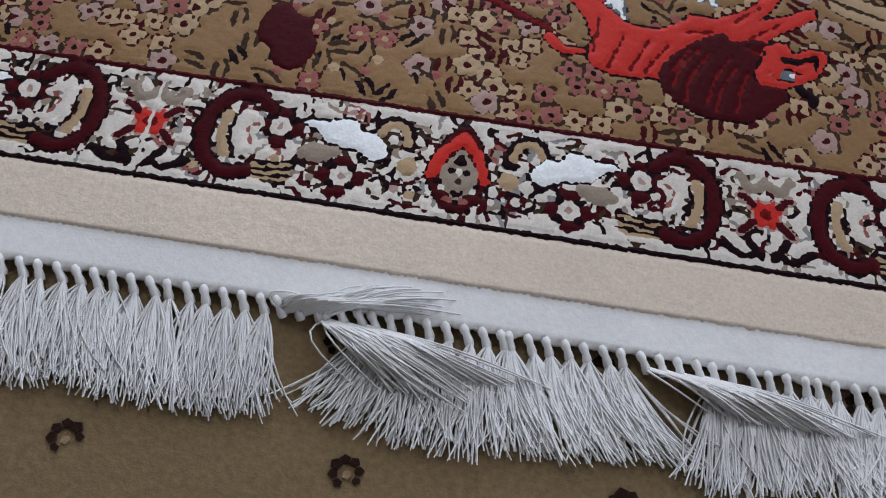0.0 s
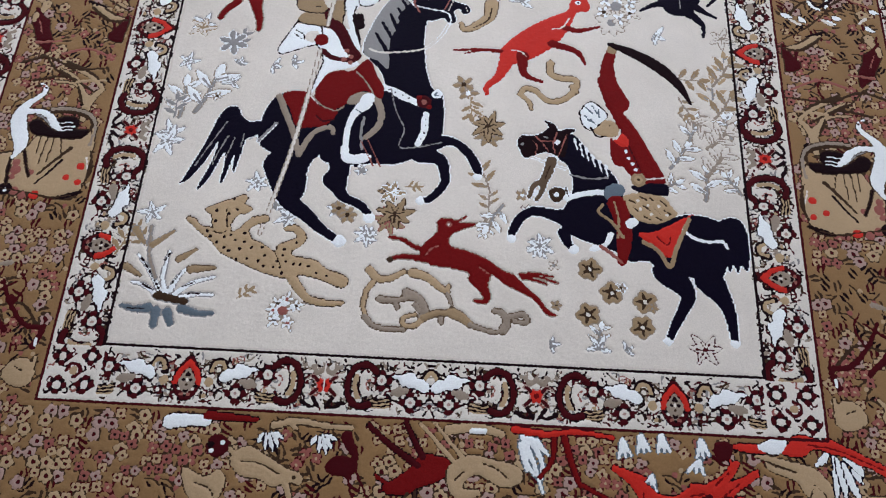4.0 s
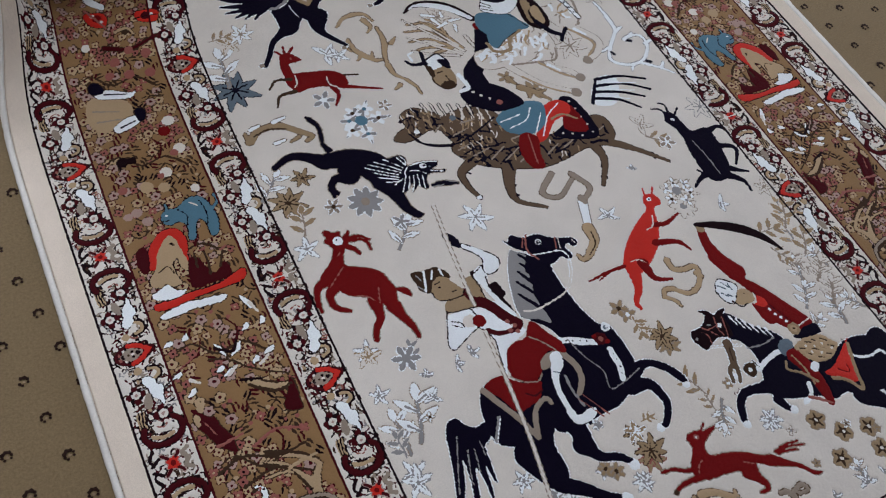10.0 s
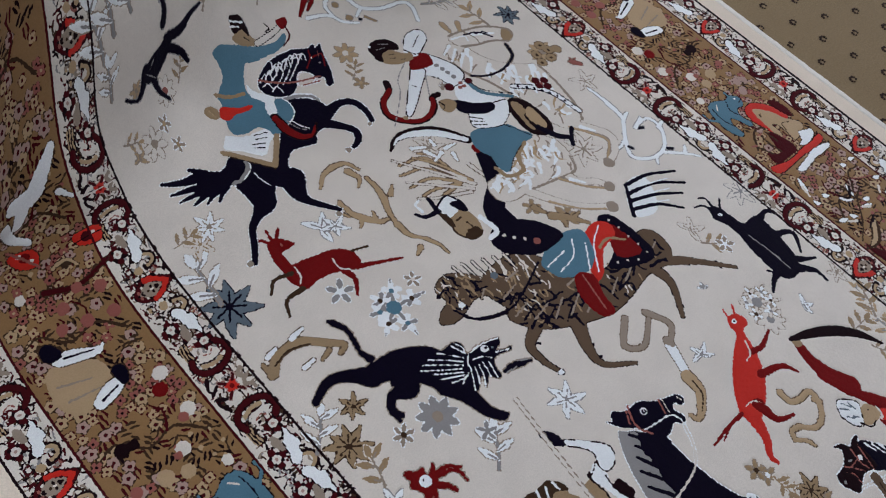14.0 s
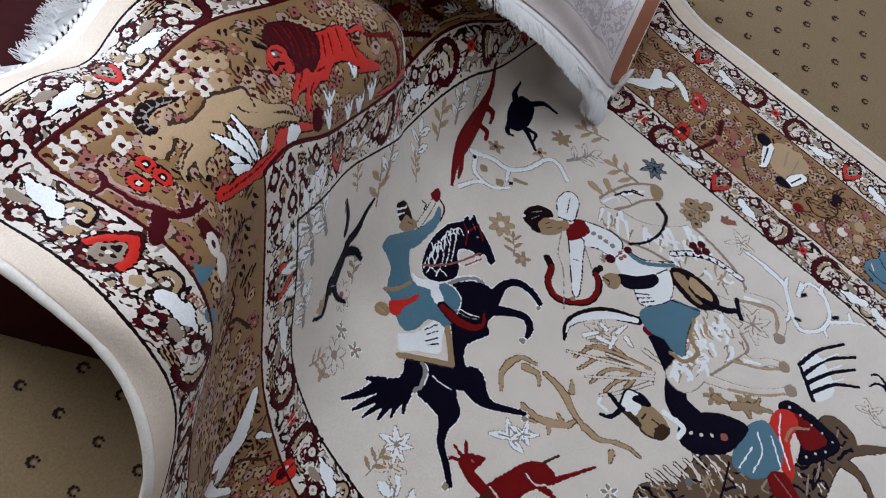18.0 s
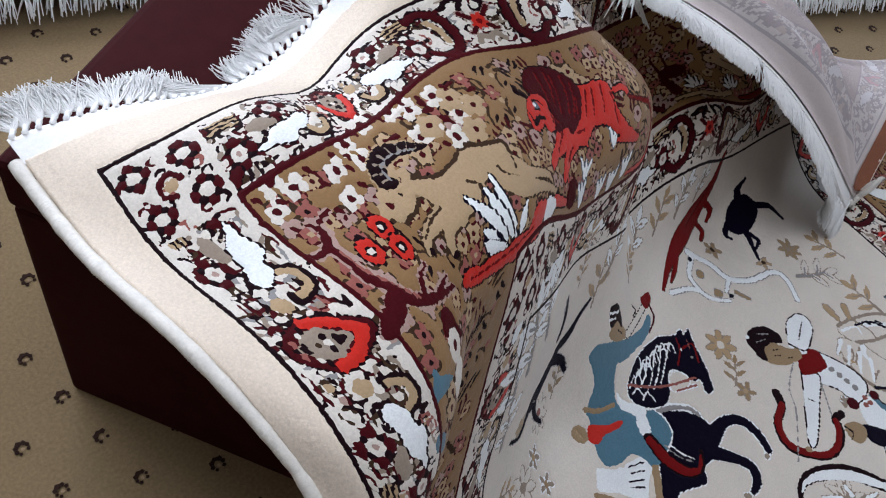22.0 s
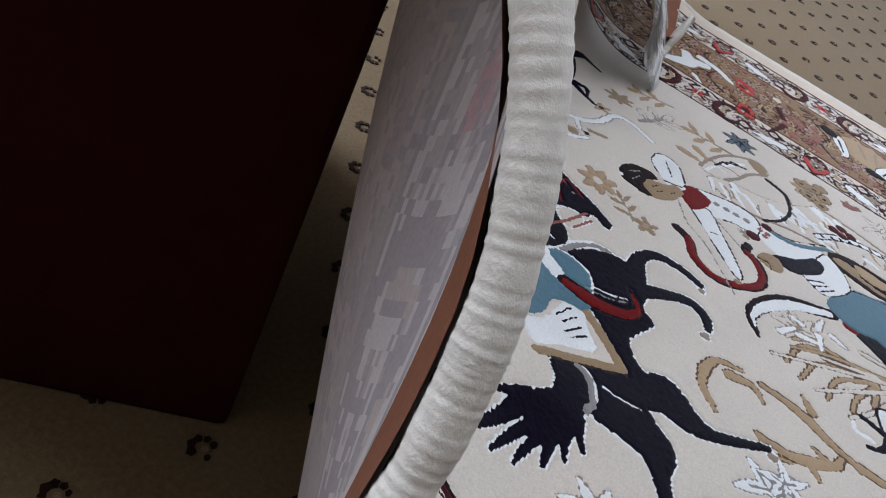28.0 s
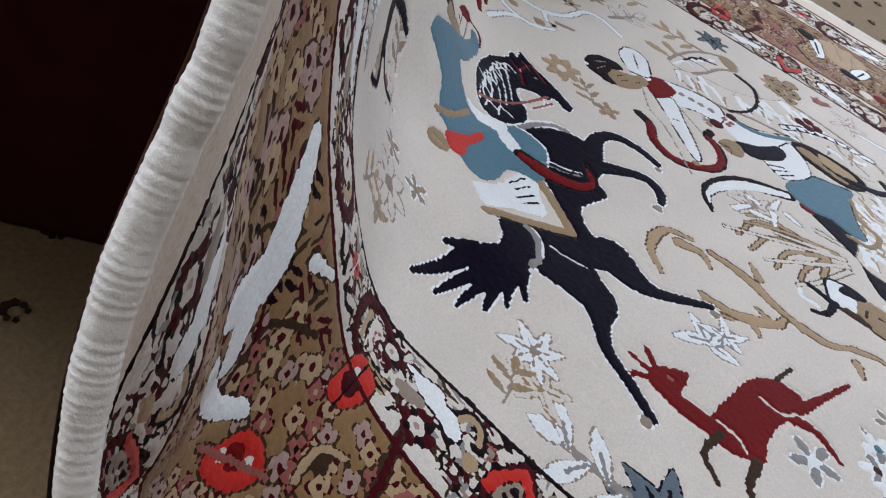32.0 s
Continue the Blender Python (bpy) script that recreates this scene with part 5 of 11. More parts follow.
    stroke("navy", 3.7, 2.5, -610, 1170, -573, 1157)
    L.end("umber")
    L.begin("duck", "black-headed white woven duck")
    area("white", -612, 1090, -588, 1104, -569, 1103, -568, 1089, -586, 1080, -608, 1077)
    area("navy", -571, 1115, -560, 1119, -553, 1110, -559, 1091, -569, 1090)
    stroke("navy", 3.6, 2.4, -600, 1087, -574, 1093)
    L.end("umber")
    L.begin("blossom", "small woven blossom")
    dot("ivory", -559, 967, 10.3)
    L.end("")
    L.begin("blossom", "small woven blossom")
    dot("rose", -569, 963, 5.7)
    L.end("")
    L.begin("blossom", "small woven blossom")
    dot("ivory", -523, 1008, 10.6)
    L.end("")
    L.begin("blossom", "small woven blossom")
    dot("rose", -534, 1002, 7.0)
    L.end("")
    L.begin("blossom", "small woven blossom")
    dot("ivory", -523, 1073, 10.9)
    L.end("")
    L.begin("blossom", "small woven blossom")
    dot("crimson", -536, 1053, 10.7)
    L.end("")
    L.begin("blossom", "small woven blossom")
    dot("dark", -619, 1013, 10.4)
    L.end("")
    L.begin("blossom", "small woven blossom")
    dot("dark", -604, 1011, 8.1)
    L.end("")
    L.begin("blossom", "small woven blossom")
    dot("rose", -635, 956, 7.8)
    L.end("")
    L.begin("blossom", "small woven blossom")
    dot("pink", -626, 905, 8.8)
    L.end("")
    L.begin("blossom", "small woven blossom")
    dot("pink", -641, 902, 7.6)
    L.end("")
    L.begin("blossom", "small woven blossom")
    dot("pink", -615, 883, 8.7)
    L.end("")
    L.begin("blossom", "small woven blossom")
    dot("tan", -597, 949, 11.3)
    L.end("")
    L.begin("blossom", "small woven blossom")
    dot("tan", -571, 938, 10.1)
    L.end("")
    L.begin("blossom", "small woven blossom")
    dot("ivory", -525, 918, 7.9)
    L.end("")
    L.begin("blossom", "small woven blossom")
    dot("rose", -575, 1232, 9.4)
    L.end("")
    L.begin("blossom", "small woven blossom")
    dot("rose", -546, 1247, 8.1)
    L.end("")
    L.begin("blossom", "small woven blossom")
    dot("rose", -518, 1230, 9.5)
    L.end("")
    L.begin("blossom", "small woven blossom")
    dot("rose", -557, 1198, 9.8)
    L.end("")
    L.begin("blossom", "small woven blossom")
    dot("rose", -521, 1189, 9.9)
    L.end("")
    L.begin("blossom", "small woven blossom")
    dot("rose", -591, 1207, 8.5)
    L.end("")
    L.begin("blossom", "small woven blossom")
    dot("ivory", -618, 1276, 7.8)
    L.end("")
    L.begin("rock", "pinkish tan woven rock with red moss")
    area("tan", -661, 265, -647, 276, -626, 281, -608, 284, -590, 314, -562, 314, -527, 312, -514, 329, -509, 297, -509, 258, -510, 230, -523, 215, -551, 211, -593, 218, -626, 222, -651, 237)
    stroke("taupe", 5, 4, -584, 357, -555, 359, -525, 350, -513, 329, -515, 298)
    stroke("umber", 1.4, 1.4, -583, 352, -552, 353, -522, 341, -517, 318)
    stroke("umber", 1.6, 1.3, -578, 311, -582, 264)
    stroke("umber", 1.6, 1.3, -568, 309, -571, 267)
    stroke("umber", 1.6, 1.3, -589, 308, -588, 280)
    stroke("umber", 1.6, 1.3, -558, 307, -553, 282)
    stroke("umber", 6, 3, -540, 292, -560, 269, -579, 245)
    stroke("dark", 4, 2.5, -549, 271, -564, 249, -579, 231)
    stroke("umber", 2, 1.5, -511, 289, -504, 257, -512, 230)
    dot("rose", -613, 264, 6)
    dot("rose", -611, 252, 8)
    dot("rose", -614, 240, 5)
    dot("scarlet", -536, 243, 5)
    dot("scarlet", -519, 262, 6)
    dot("scarlet", -518, 236, 5)
    dot("rose", -605, 218, 7)
    dot("rose", -592, 211, 6)
    dot("scarlet", -575, 213, 7)
    dot("rose", -589, 249, 5)
    dot("dark", -647, 243, 12)
    dot("grey", -647, 240, 4)
    dot("dark", -618, 221, 10)
    dot("white", -618, 219, 3)
    limb("dark", -544, 210, 4, -528, 214, 8, -511, 221, 4)
    stroke("ivory", 3, 2, -514, 278, -509, 258)
    stroke("umber", 1.5, 1.5, -661, 265, -647, 276, -626, 281)
    stroke("umber", 1.5, 1.5, -651, 237, -626, 222, -593, 218, -551, 211, -523, 215)
    L.end("umber")
    L.begin("crane", "white woven crane with black wing feathers")
    limb("dark", -614, 282, 4, -622, 271, 3, -622, 252, 3, -619, 228, 3)
    stroke("dark", 3, 2.2, -606, 283, -599, 262, -590, 242)
    limb("white", -611, 402, 3, -603, 394, 7, -603, 384, 7, -613, 373, 8, -623, 362, 12, -629, 341, 22, -623, 317, 23, -615, 298, 20, -618, 280, 9, -622, 271, 4)
    area("dark", -611, 330, -598, 339, -586, 329, -566, 318, -547, 322, -522, 323, -529, 310, -552, 308, -580, 310, -602, 314)
    area("dark", -579, 333, -565, 344, -545, 344, -538, 332, -547, 318, -562, 315)
    stroke("white", 1.5, 1.2, -570, 333, -548, 336)
    stroke("white", 1.5, 1.2, -567, 326, -544, 329)
    stroke("white", 1.5, 1.2, -563, 321, -546, 323)
    limb("white", -619, 351, 8, -601, 352, 9, -584, 344, 10, -575, 332, 12, -564, 322, 5)
    stroke("grey", 1.5, 1.2, -606, 347, -590, 339, -576, 324)
    dot("rose", -606, 397, 2.6)
    dot("dark", -602, 394, 1.5)
    stroke("umber", 2, 1.3, -608, 399, -615, 397)
    L.end("umber")
    L.begin("twig", "woven twig")
    stroke("umber", 5.1, 3.1, -650, 439, -611, 450, -566, 431, -517, 435)
    L.end("")
    L.begin("twig", "woven twig")
    stroke("rose", 5.2, 3.1, -592, 458, -553, 469, -511, 451)
    L.end("")
    L.begin("twig", "woven twig")
    stroke("umber", 5.0, 3.0, -624, 407, -576, 416, -531, 392)
    L.end("")
    L.begin("twig", "woven twig")
    stroke("rose", 5.2, 3.1, -638, 477, -600, 482)
    L.end("")
    L.begin("twig", "woven twig")
    stroke("tan", 5.1, 3.0, -558, 408, -515, 412)
    L.end("")
    L.begin("twig", "woven twig")
    stroke("maroon", 5.3, 3.2, -653, 543, -635, 517, -627, 498)
    L.end("")
    L.begin("twig", "woven twig")
    stroke("maroon", 5.4, 3.2, -528, 524, -517, 487)
    L.end("")
    L.begin("twig", "woven twig")
    stroke("dark", 5.6, 3.4, -593, 626, -570, 610, -558, 627)
    L.end("")
    L.begin("twig", "woven twig")
    stroke("ivory", 5.5, 3.3, -587, 576, -572, 585)
    L.end("")
    L.begin("twig", "woven twig")
    stroke("ivory", 5.5, 3.3, -538, 574, -522, 584)
    L.end("")
    L.begin("twig", "woven twig")
    stroke("ivory", 5.5, 3.3, -641, 590, -629, 580)
    L.end("")
    L.begin("twig", "woven twig")
    stroke("dark", 5.4, 3.3, -574, 561, -545, 551)
    L.end("")
    L.begin("twig", "woven twig")
    stroke("umber", 5.4, 3.3, -565, 548, -537, 525, -508, 527)
    L.end("")
    L.begin("twig", "woven twig")
    stroke("ivory", 5.8, 3.5, -518, 679, -512, 659)
    L.end("")

# ---- flowers and sprigs of the field ----
lily(-238, 460, 15, -83, "white", "grey", 3)
lily(-275, 332, 16, -12, "white", "grey", 5)
lily(-234, 255, 19, 8, "white", "grey", 5)
lily(-146, 211, 13, -4, "white", "grey", 5)
lily(-99, 176, 14, -25, "white", "grey", 5)
daisy(246, 562, 26, -1, "ivory", "grey", 9)
sprig(-325, 493, 25, -11, "grey", "grey")
lily(-388, 527, 20, 10, "white", "grey", 4)
sprig(-394, 380, 44, 0, "grey", "white")
lily(-402, 325, 23, 11, "white", "grey", 5)
lily(-403, 195, 20, 11, "white", "grey", 5)
sprig(-435, 145, 28, -18, "gold", "gold")
sprig(-410, 155, 25, 41, "gold", "gold")
daisy(-201, 58, 26, 8, "white", "rose", 11)
sprig(-257, 79, 17, -51, "gold", "gold")
lily(-117, 278, 9, 5, "white", "grey", 6)
briar(206, 140, 17, 2)
briar(235, 107, 17, 25)
briar(279, 96, 17, 33)
briar(203, 74, 17, 41)
briar(274, 60, 17, 58)
sprig(216, 41, 23, -11, "grey", "white")
lily(216, 29, 17, -1, "white", "grey", 4)
lily(252, 27, 11, -62, "white", "grey", 3)
daisy(161, 85, 7, 0, "gold", "umber", 5)
daisy(288, 88, 7, -3, "gold", "grey", 5)
lily(354, 33, 25, -4, "ivory", "maroon", 6)
lily(138, 167, 18, 0, "white", "grey", 6)
lily(154, 30, 11, -90, "white", "grey", 3)
daisy(248, 115, 7, -2, "taupe", "umber", 5)
sprig(335, 322, 35, -33, "grey", "white")
sprig(358, 371, 32, -14, "grey", "white")
sprig(391, 432, 37, -4, "grey", "tan")
sprig(411, 374, 30, 15, "grey", "white")
sprig(412, 279, 26, 35, "grey", "white")
sprig(316, 274, 26, -63, "grey", "white")
sprig(341, 222, 18, -174, "grey", "white")
sprig(372, 277, 38, -4, "grey", "white")
sprig(412, 485, 28, -5, "grey", "tan")
lily(62, 345, 21, 2, "gold", "taupe", 7)
daisy(30, 418, 15, 2, "gold", "white", 5)
sprig(40, 378, 22, 2, "gold", "gold")
sprig(66, 233, 22, 2, "taupe", "gold")
sprig(63, 198, 18, -178, "taupe", "white")
daisy(113, 249, 9, 1, "gold", "white", 5)
lily(118, 223, 10, 1, "ivory", "maroon", 4)
lily(-70, 199, 22, -25, "gold", "rose", 7)
daisy(-130, 205, 13, 6, "gold", "umber", 6)
lily(-74, 244, 17, 5, "gold", "umber", 5)
sprig(-43, 255, 14, -86, "gold", "gold")
lily(-112, 682, 31, -21, "white", "grey", 6)
sprig(-244, 693, 43, -38, "grey", "white")
daisy(-234, 721, 15, -18, "grey", "grey", 5)
lily(-394, 828, 33, -15, "gold", "umber", 8)
sprig(-388, 775, 37, -15, "taupe", "gold")
lily(-400, 732, 25, -15, "white", "grey", 5)
daisy(-273, 780, 31, -17, "grey", "taupe", 9)
daisy(-327, 791, 16, -16, "taupe", "umber", 6)
daisy(-207, 944, 44, -18, "grey", "blue", 11)
daisy(-153, 964, 14, -18, "taupe", "ivory", 5)
sprig(-415, 866, 41, -44, "grey", "white")
lily(-353, 866, 21, -15, "gold", "umber", 6)
lily(-392, 1093, 48, -13, "steel", "navy", 8)
sprig(-398, 1137, 56, -2, "grey", "white")
lily(-368, 1200, 28, -12, "ivory", "gold", 5)
lily(-204, 1114, 34, -76, "white", "grey", 4)
daisy(-252, 1011, 22, -16, "grey", "white", 5)
sprig(-362, 394, 54, -18, "grey", "white")
lily(-398, 454, 17, -17, "white", "grey", 5)
lily(-326, 418, 17, -19, "white", "grey", 4)
lily(-388, 518, 21, -17, "ivory", "gold", 5)
daisy(-335, 492, 23, -18, "grey", "grey", 6)
sprig(-402, 367, 26, 3, "grey", "grey")
lily(-402, 312, 26, -18, "white", "grey", 5)
lily(-319, 453, 13, -19, "white", "grey", 3)
lily(-267, 452, 15, -110, "white", "grey", 3)
daisy(-344, 393, 8, -18, "white", "umber", 4)
lily(-263, 250, 17, -21, "white", "grey", 6)
lily(-212, 196, 19, -43, "white", "grey", 6)
daisy(-143, 215, 12, -24, "gold", "umber", 6)
lily(-64, 210, 28, -26, "gold", "umber", 7)
lily(-70, 245, 18, -25, "gold", "white", 5)
lily(-101, 174, 17, -25, "white", "grey", 6)
sprig(60, 269, 32, 22, "taupe", "gold")
sprig(77, 215, 31, -209, "grey", "white")
lily(61, 362, 28, -27, "gold", "umber", 7)
daisy(22, 433, 16, -25, "gold", "umber", 5)
sprig(36, 396, 26, -176, "gold", "gold")
lily(139, 172, 20, -30, "white", "grey", 6)
daisy(157, 143, 8, -31, "ivory", "grey", 4)
sprig(354, 461, 33, -91, "taupe", "gold")
sprig(407, 471, 40, -32, "taupe", "gold")
sprig(405, 411, 37, -32, "taupe", "gold")
sprig(393, 355, 36, -43, "taupe", "ivory")
sprig(356, 389, 32, -122, "taupe", "ivory")
sprig(387, 311, 35, -33, "taupe", "ivory")
sprig(349, 414, 26, -151, "taupe", "gold")
lily(277, 752, 27, -87, "ivory", "taupe", 4)
sprig(286, 712, 32, -128, "taupe", "gold")
daisy(302, 696, 17, -28, "taupe", "white", 5)
daisy(254, 595, 35, -28, "ivory", "grey", 10)
lily(106, 597, 22, -25, "white", "grey", 4)
lily(313, 541, 20, -120, "white", "grey", 3)
lily(416, 745, 33, -29, "ivory", "grey", 7)
lily(413, 539, 21, -31, "ivory", "taupe", 5)
lily(204, 668, 11, -27, "white", "grey", 3)
lily(256, 977, 38, -25, "ivory", "taupe", 7)
daisy(128, 900, 23, -23, "gold", "umber", 6)
daisy(93, 946, 16, -23, "gold", "umber", 5)
lily(378, 1081, 29, -26, "ivory", "taupe", 5)
lily(-231, 215, 10, -22, "white", "grey", 6)
lily(-340, 1217, 28, -43, "white", "taupe", 7)
sprig(-387, 1220, 28, -81, "taupe", "gold")
lily(-185, 1105, 22, -138, "white", "grey", 5)
daisy(-283, 1430, 24, -18, "ivory", "rose", 8)
sprig(-245, 1450, 27, -16, "taupe", "gold")
daisy(-344, 1374, 25, -26, "ivory", "taupe", 7)
sprig(-382, 1398, 23, -113, "taupe", "tan")
daisy(-310, 1389, 14, -23, "taupe", "tan", 5)
lily(-378, 1370, 14, -28, "tan", "taupe", 4)
daisy(-304, 1353, 13, -28, "taupe", "gold", 5)
daisy(-349, 1456, 13, -9, "tan", "taupe", 6)
sprig(-418, 1548, 57, 20, "grey", "white")
sprig(-394, 1578, 59, 13, "grey", "white")
sprig(-359, 1592, 53, 18, "grey", "white")
sprig(-399, 1489, 34, 6, "grey", "white")
sprig(-246, 1587, 24, -1, "taupe", "tan")
sprig(-184, 1554, 44, -11, "taupe", "tan")
sprig(-156, 1588, 45, -19, "taupe", "white")
sprig(-11, 1568, 46, -39, "taupe", "white")
sprig(58, 1576, 35, -33, "taupe", "tan")
sprig(108, 1583, 32, -29, "taupe", "white")
sprig(-249, 1629, 27, 11, "taupe", "tan")
sprig(166, 1587, 26, -26, "taupe", "white")
sprig(-41, 1543, 32, -34, "taupe", "tan")
lily(39, 1136, 29, -51, "ivory", "taupe", 8)
daisy(59, 1376, 23, -48, "tan", "ivory", 7)
sprig(42, 1334, 27, -48, "taupe", "gold")
daisy(37, 1310, 14, -48, "gold", "tan", 5)
sprig(151, 1221, 11, -51, "taupe", "white")
daisy(365, 1178, 28, -55, "tan", "taupe", 9)
daisy(397, 1129, 10, -56, "rose", "tan", 5)
lily(381, 1283, 26, -53, "steel", "navy", 7)
sprig(326, 1308, 42, 8, "taupe", "tan")
sprig(286, 1386, 42, -110, "grey", "ivory")
lily(294, 1434, 21, -49, "gold", "taupe", 7)
daisy(175, 1491, 16, -41, "gold", "umber", 5)
sprig(355, 1400, 37, 19, "taupe", "tan")
daisy(233, 1438, 12, -47, "tan", "umber", 5)
L.move(0, 0).begin("scroll", "tan woven vine scroll")
stroke("tan", 10.8, 6.3, -91, 123, -80, 112, -63, 112, -45, 123)
stroke("tan", 7.2, 4.2, -85, 105, -93, 92, -95, 71, -91, 56)
stroke("tan", 12.0, 7.0, -33, 122, -14, 117, 2, 105, 15, 97)
stroke("tan", 7.2, 4.2, 14, 98, 17, 106)
stroke("taupe", 4.8, 2.8, 15, 95, 22, 78)
stroke("taupe", 7.2, 4.2, -92, 56, -80, 44, -61, 40, -39, 40)
stroke("taupe", 8.4, 4.9, -74, 82, -60, 80, -34, 85)
stroke("taupe", 7.2, 4.2, -53, 80, -50, 69)
stroke("taupe", 12.0, 7.0, -39, 92, -23, 85, -13, 70, -18, 58)
stroke("taupe", 7.2, 4.2, -26, 75, -18, 66)
stroke("tan", 7.2, 4.2, -15, 58, -24, 47, -39, 47, -41, 57, -25, 62)
stroke("gold", 9.6, 5.6, -14, 58, 1, 65, 23, 67)
stroke("gold", 14.4, 8.4, 23, 67, 37, 61, 47, 52)
stroke("taupe", 6.0, 3.5, 47, 52, 61, 47, 80, 43, 91, 46)
stroke("taupe", 10.8, 6.3, 91, 46, 96, 58, 90, 70, 79, 73)
stroke("taupe", 7.2, 4.2, 101, 66, 118, 70, 122, 58, 105, 60)
stroke("taupe", 7.2, 4.2, 9, 57, 9, 52)
L.end("sepia")
L.move(0, 0).begin("scroll", "woven scroll among the flowers")
stroke("tan", 4.1, 9.5, -159, 1175, -140, 1193, -119, 1198)
stroke("tan", 11.1, 2.8, -119, 1198, -96, 1193, -86, 1170)
stroke("tan", 5.5, 10.9, -87, 1151, -86, 1124, -90, 1103)
stroke("tan", 10.7, 5.3, -90, 1103, -100, 1080, -105, 1053)
stroke("tan", 10.4, 3.9, -105, 1053, -103, 1028, -87, 1007)
stroke("tan", 6.4, 2.6, -87, 1007, -77, 984, -76, 966)
L.end("sepia")
L.move(0, 0).begin("scroll", "woven scroll among the flowers")
stroke("tan", 5.4, 12.0, -151, 1137, -150, 1111, -138, 1089)
stroke("tan", 11.8, 5.3, -138, 1089, -124, 1073, -109, 1069)
stroke("tan", 6.7, 2.7, -151, 1137, -163, 1124, -157, 1107)
stroke("tan", 9.2, 2.6, -141, 1093, -155, 1081)
stroke("tan", 7.9, 2.6, -127, 1077, -120, 1094)
L.end("sepia")
L.move(0, 0).begin("leaf", "woven leaf among the flowers")
stroke("tan", 11.0, 2.7, -103, 1178, -97, 1157, -109, 1143)
L.end("sepia")
L.move(0, 0).begin("leaf", "woven leaf among the flowers")
stroke("tan", 9.4, 2.7, -76, 1103, -62, 1115)
L.end("sepia")
L.move(0, 0).begin("leaf", "woven leaf among the flowers")
stroke("tan", 8.9, 2.5, -104, 1000, -118, 992)
L.end("sepia")
L.move(0, 0).begin("scroll", "woven scroll among the flowers")
stroke("tan", 9.6, 7.5, 152, 480, 151, 463, 163, 454, 190, 450, 187, 431, 171, 414, 148, 411, 130, 428)
stroke("tan", 9.3, 6.2, 130, 428, 115, 432, 107, 421)
stroke("tan", 7.2, 4.1, 107, 421, 120, 408, 124, 395)
stroke("tan", 7.4, 4.2, 184, 438, 192, 428)
L.end("sepia")
L.move(0, 0).begin("fan", "woven fan among the flowers")
stroke("tan", 5.7, 2.9, 36, 1064, 19, 1122, -28, 1138)
stroke("tan", 5.7, 2.9, 32, 1060, 4, 1107, -39, 1121)
stroke("tan", 5.7, 2.8, 30, 1056, -3, 1088, -42, 1093)
stroke("tan", 5.7, 2.8, 29, 1050, -7, 1066, -35, 1069)
stroke("tan", 5.7, 2.8, 29, 1050, -4, 1050, -14, 1046)
stroke("tan", 5.7, 2.9, 36, 1064, 33, 1117, 15, 1137)
dot("tan", 33, 1057, 8)
L.end("sepia")
L.move(0, 0).begin("sprig", "woven sprig among the flowers")
stroke("white", 7.7, 3.9, 13, 1151, 35, 1139)
stroke("white", 7.7, 3.9, 28, 1133, 37, 1110)
stroke("white", 7.8, 3.9, 50, 1115, 27, 1108)
stroke("white", 7.8, 3.9, 61, 1118, 81, 1115)
stroke("white", 7.8, 3.9, 50, 1133, 51, 1146)
stroke("white", 7.8, 3.9, 64, 1102, 60, 1087)
stroke("white", 7.3, 3.7, -13, 1019, -10, 998)
L.end("taupe")
L.move(0, 0).begin("leaf", "woven leaf among the flowers")
stroke("gold", 15.2, 4.7, 108, 914, 131, 891, 147, 868)
stroke("gold", 8.5, 3.8, 118, 899, 113, 885)
stroke("gold", 7.6, 3.8, 131, 891, 150, 893)
stroke("gold", 11.4, 4.7, 96, 943, 103, 925)
L.end("sepia")
L.move(0, 0).begin("flower_spray", "woven flower_spray among the flowers")
stroke("gold", 17.5, 17.5, 373, 1194, 373, 1191)
stroke("gold", 17.5, 17.5, 379, 1177, 380, 1175)
stroke("gold", 17.2, 17.2, 351, 1181, 351, 1178)
stroke("gold", 17.3, 17.3, 369, 1160, 370, 1158)
stroke("gold", 17.1, 17.1, 345, 1161, 346, 1159)
stroke("gold", 17.5, 17.5, 393, 1169, 394, 1167)
stroke("umber", 4.7, 4.7, 373, 1193, 374, 1191)
stroke("umber", 4.7, 4.7, 379, 1176, 379, 1174)
stroke("umber", 4.6, 4.6, 351, 1180, 351, 1177)
stroke("umber", 4.6, 4.6, 369, 1159, 370, 1157)
stroke("umber", 4.6, 4.6, 345, 1160, 346, 1158)
stroke("rose", 11.6, 8.1, 395, 1128, 404, 1115)
L.end("sepia")
L.move(0, 0).begin("scroll", "woven scroll among the flowers")
stroke("white", 4.3, 8.6, 370, 1066, 373, 1039, 373, 1006, 369, 979)
stroke("white", 6.9, 5.5, 369, 979, 338, 949, 316, 918, 326, 899, 352, 887, 385, 894, 411, 926, 406, 953, 378, 955)
stroke("white", 6.7, 2.7, 370, 885, 401, 858, 419, 837)
stroke("white", 8.2, 4.1, 372, 952, 397, 962)
stroke("white", 8.1, 2.7, 330, 943, 308, 939)
stroke("white", 9.8, 4.2, 373, 1006, 369, 1022)
stroke("white", 9.7, 4.2, 369, 979, 385, 984)
stroke("white", 9.6, 4.1, 408, 927, 426, 932)
stroke("white", 8.0, 2.7, 401, 858, 414, 871)
stroke("white", 8.0, 2.7, 352, 887, 341, 874)
stroke("navy", 6.8, 5.5, 377, 947, 383, 944)
stroke("navy", 6.7, 5.3, 383, 885, 390, 880)
stroke("navy", 5.4, 4.0, 327, 931, 331, 923)
L.end("grey")
L.move(0, 0).begin("vase", "woven vase among the flowers")
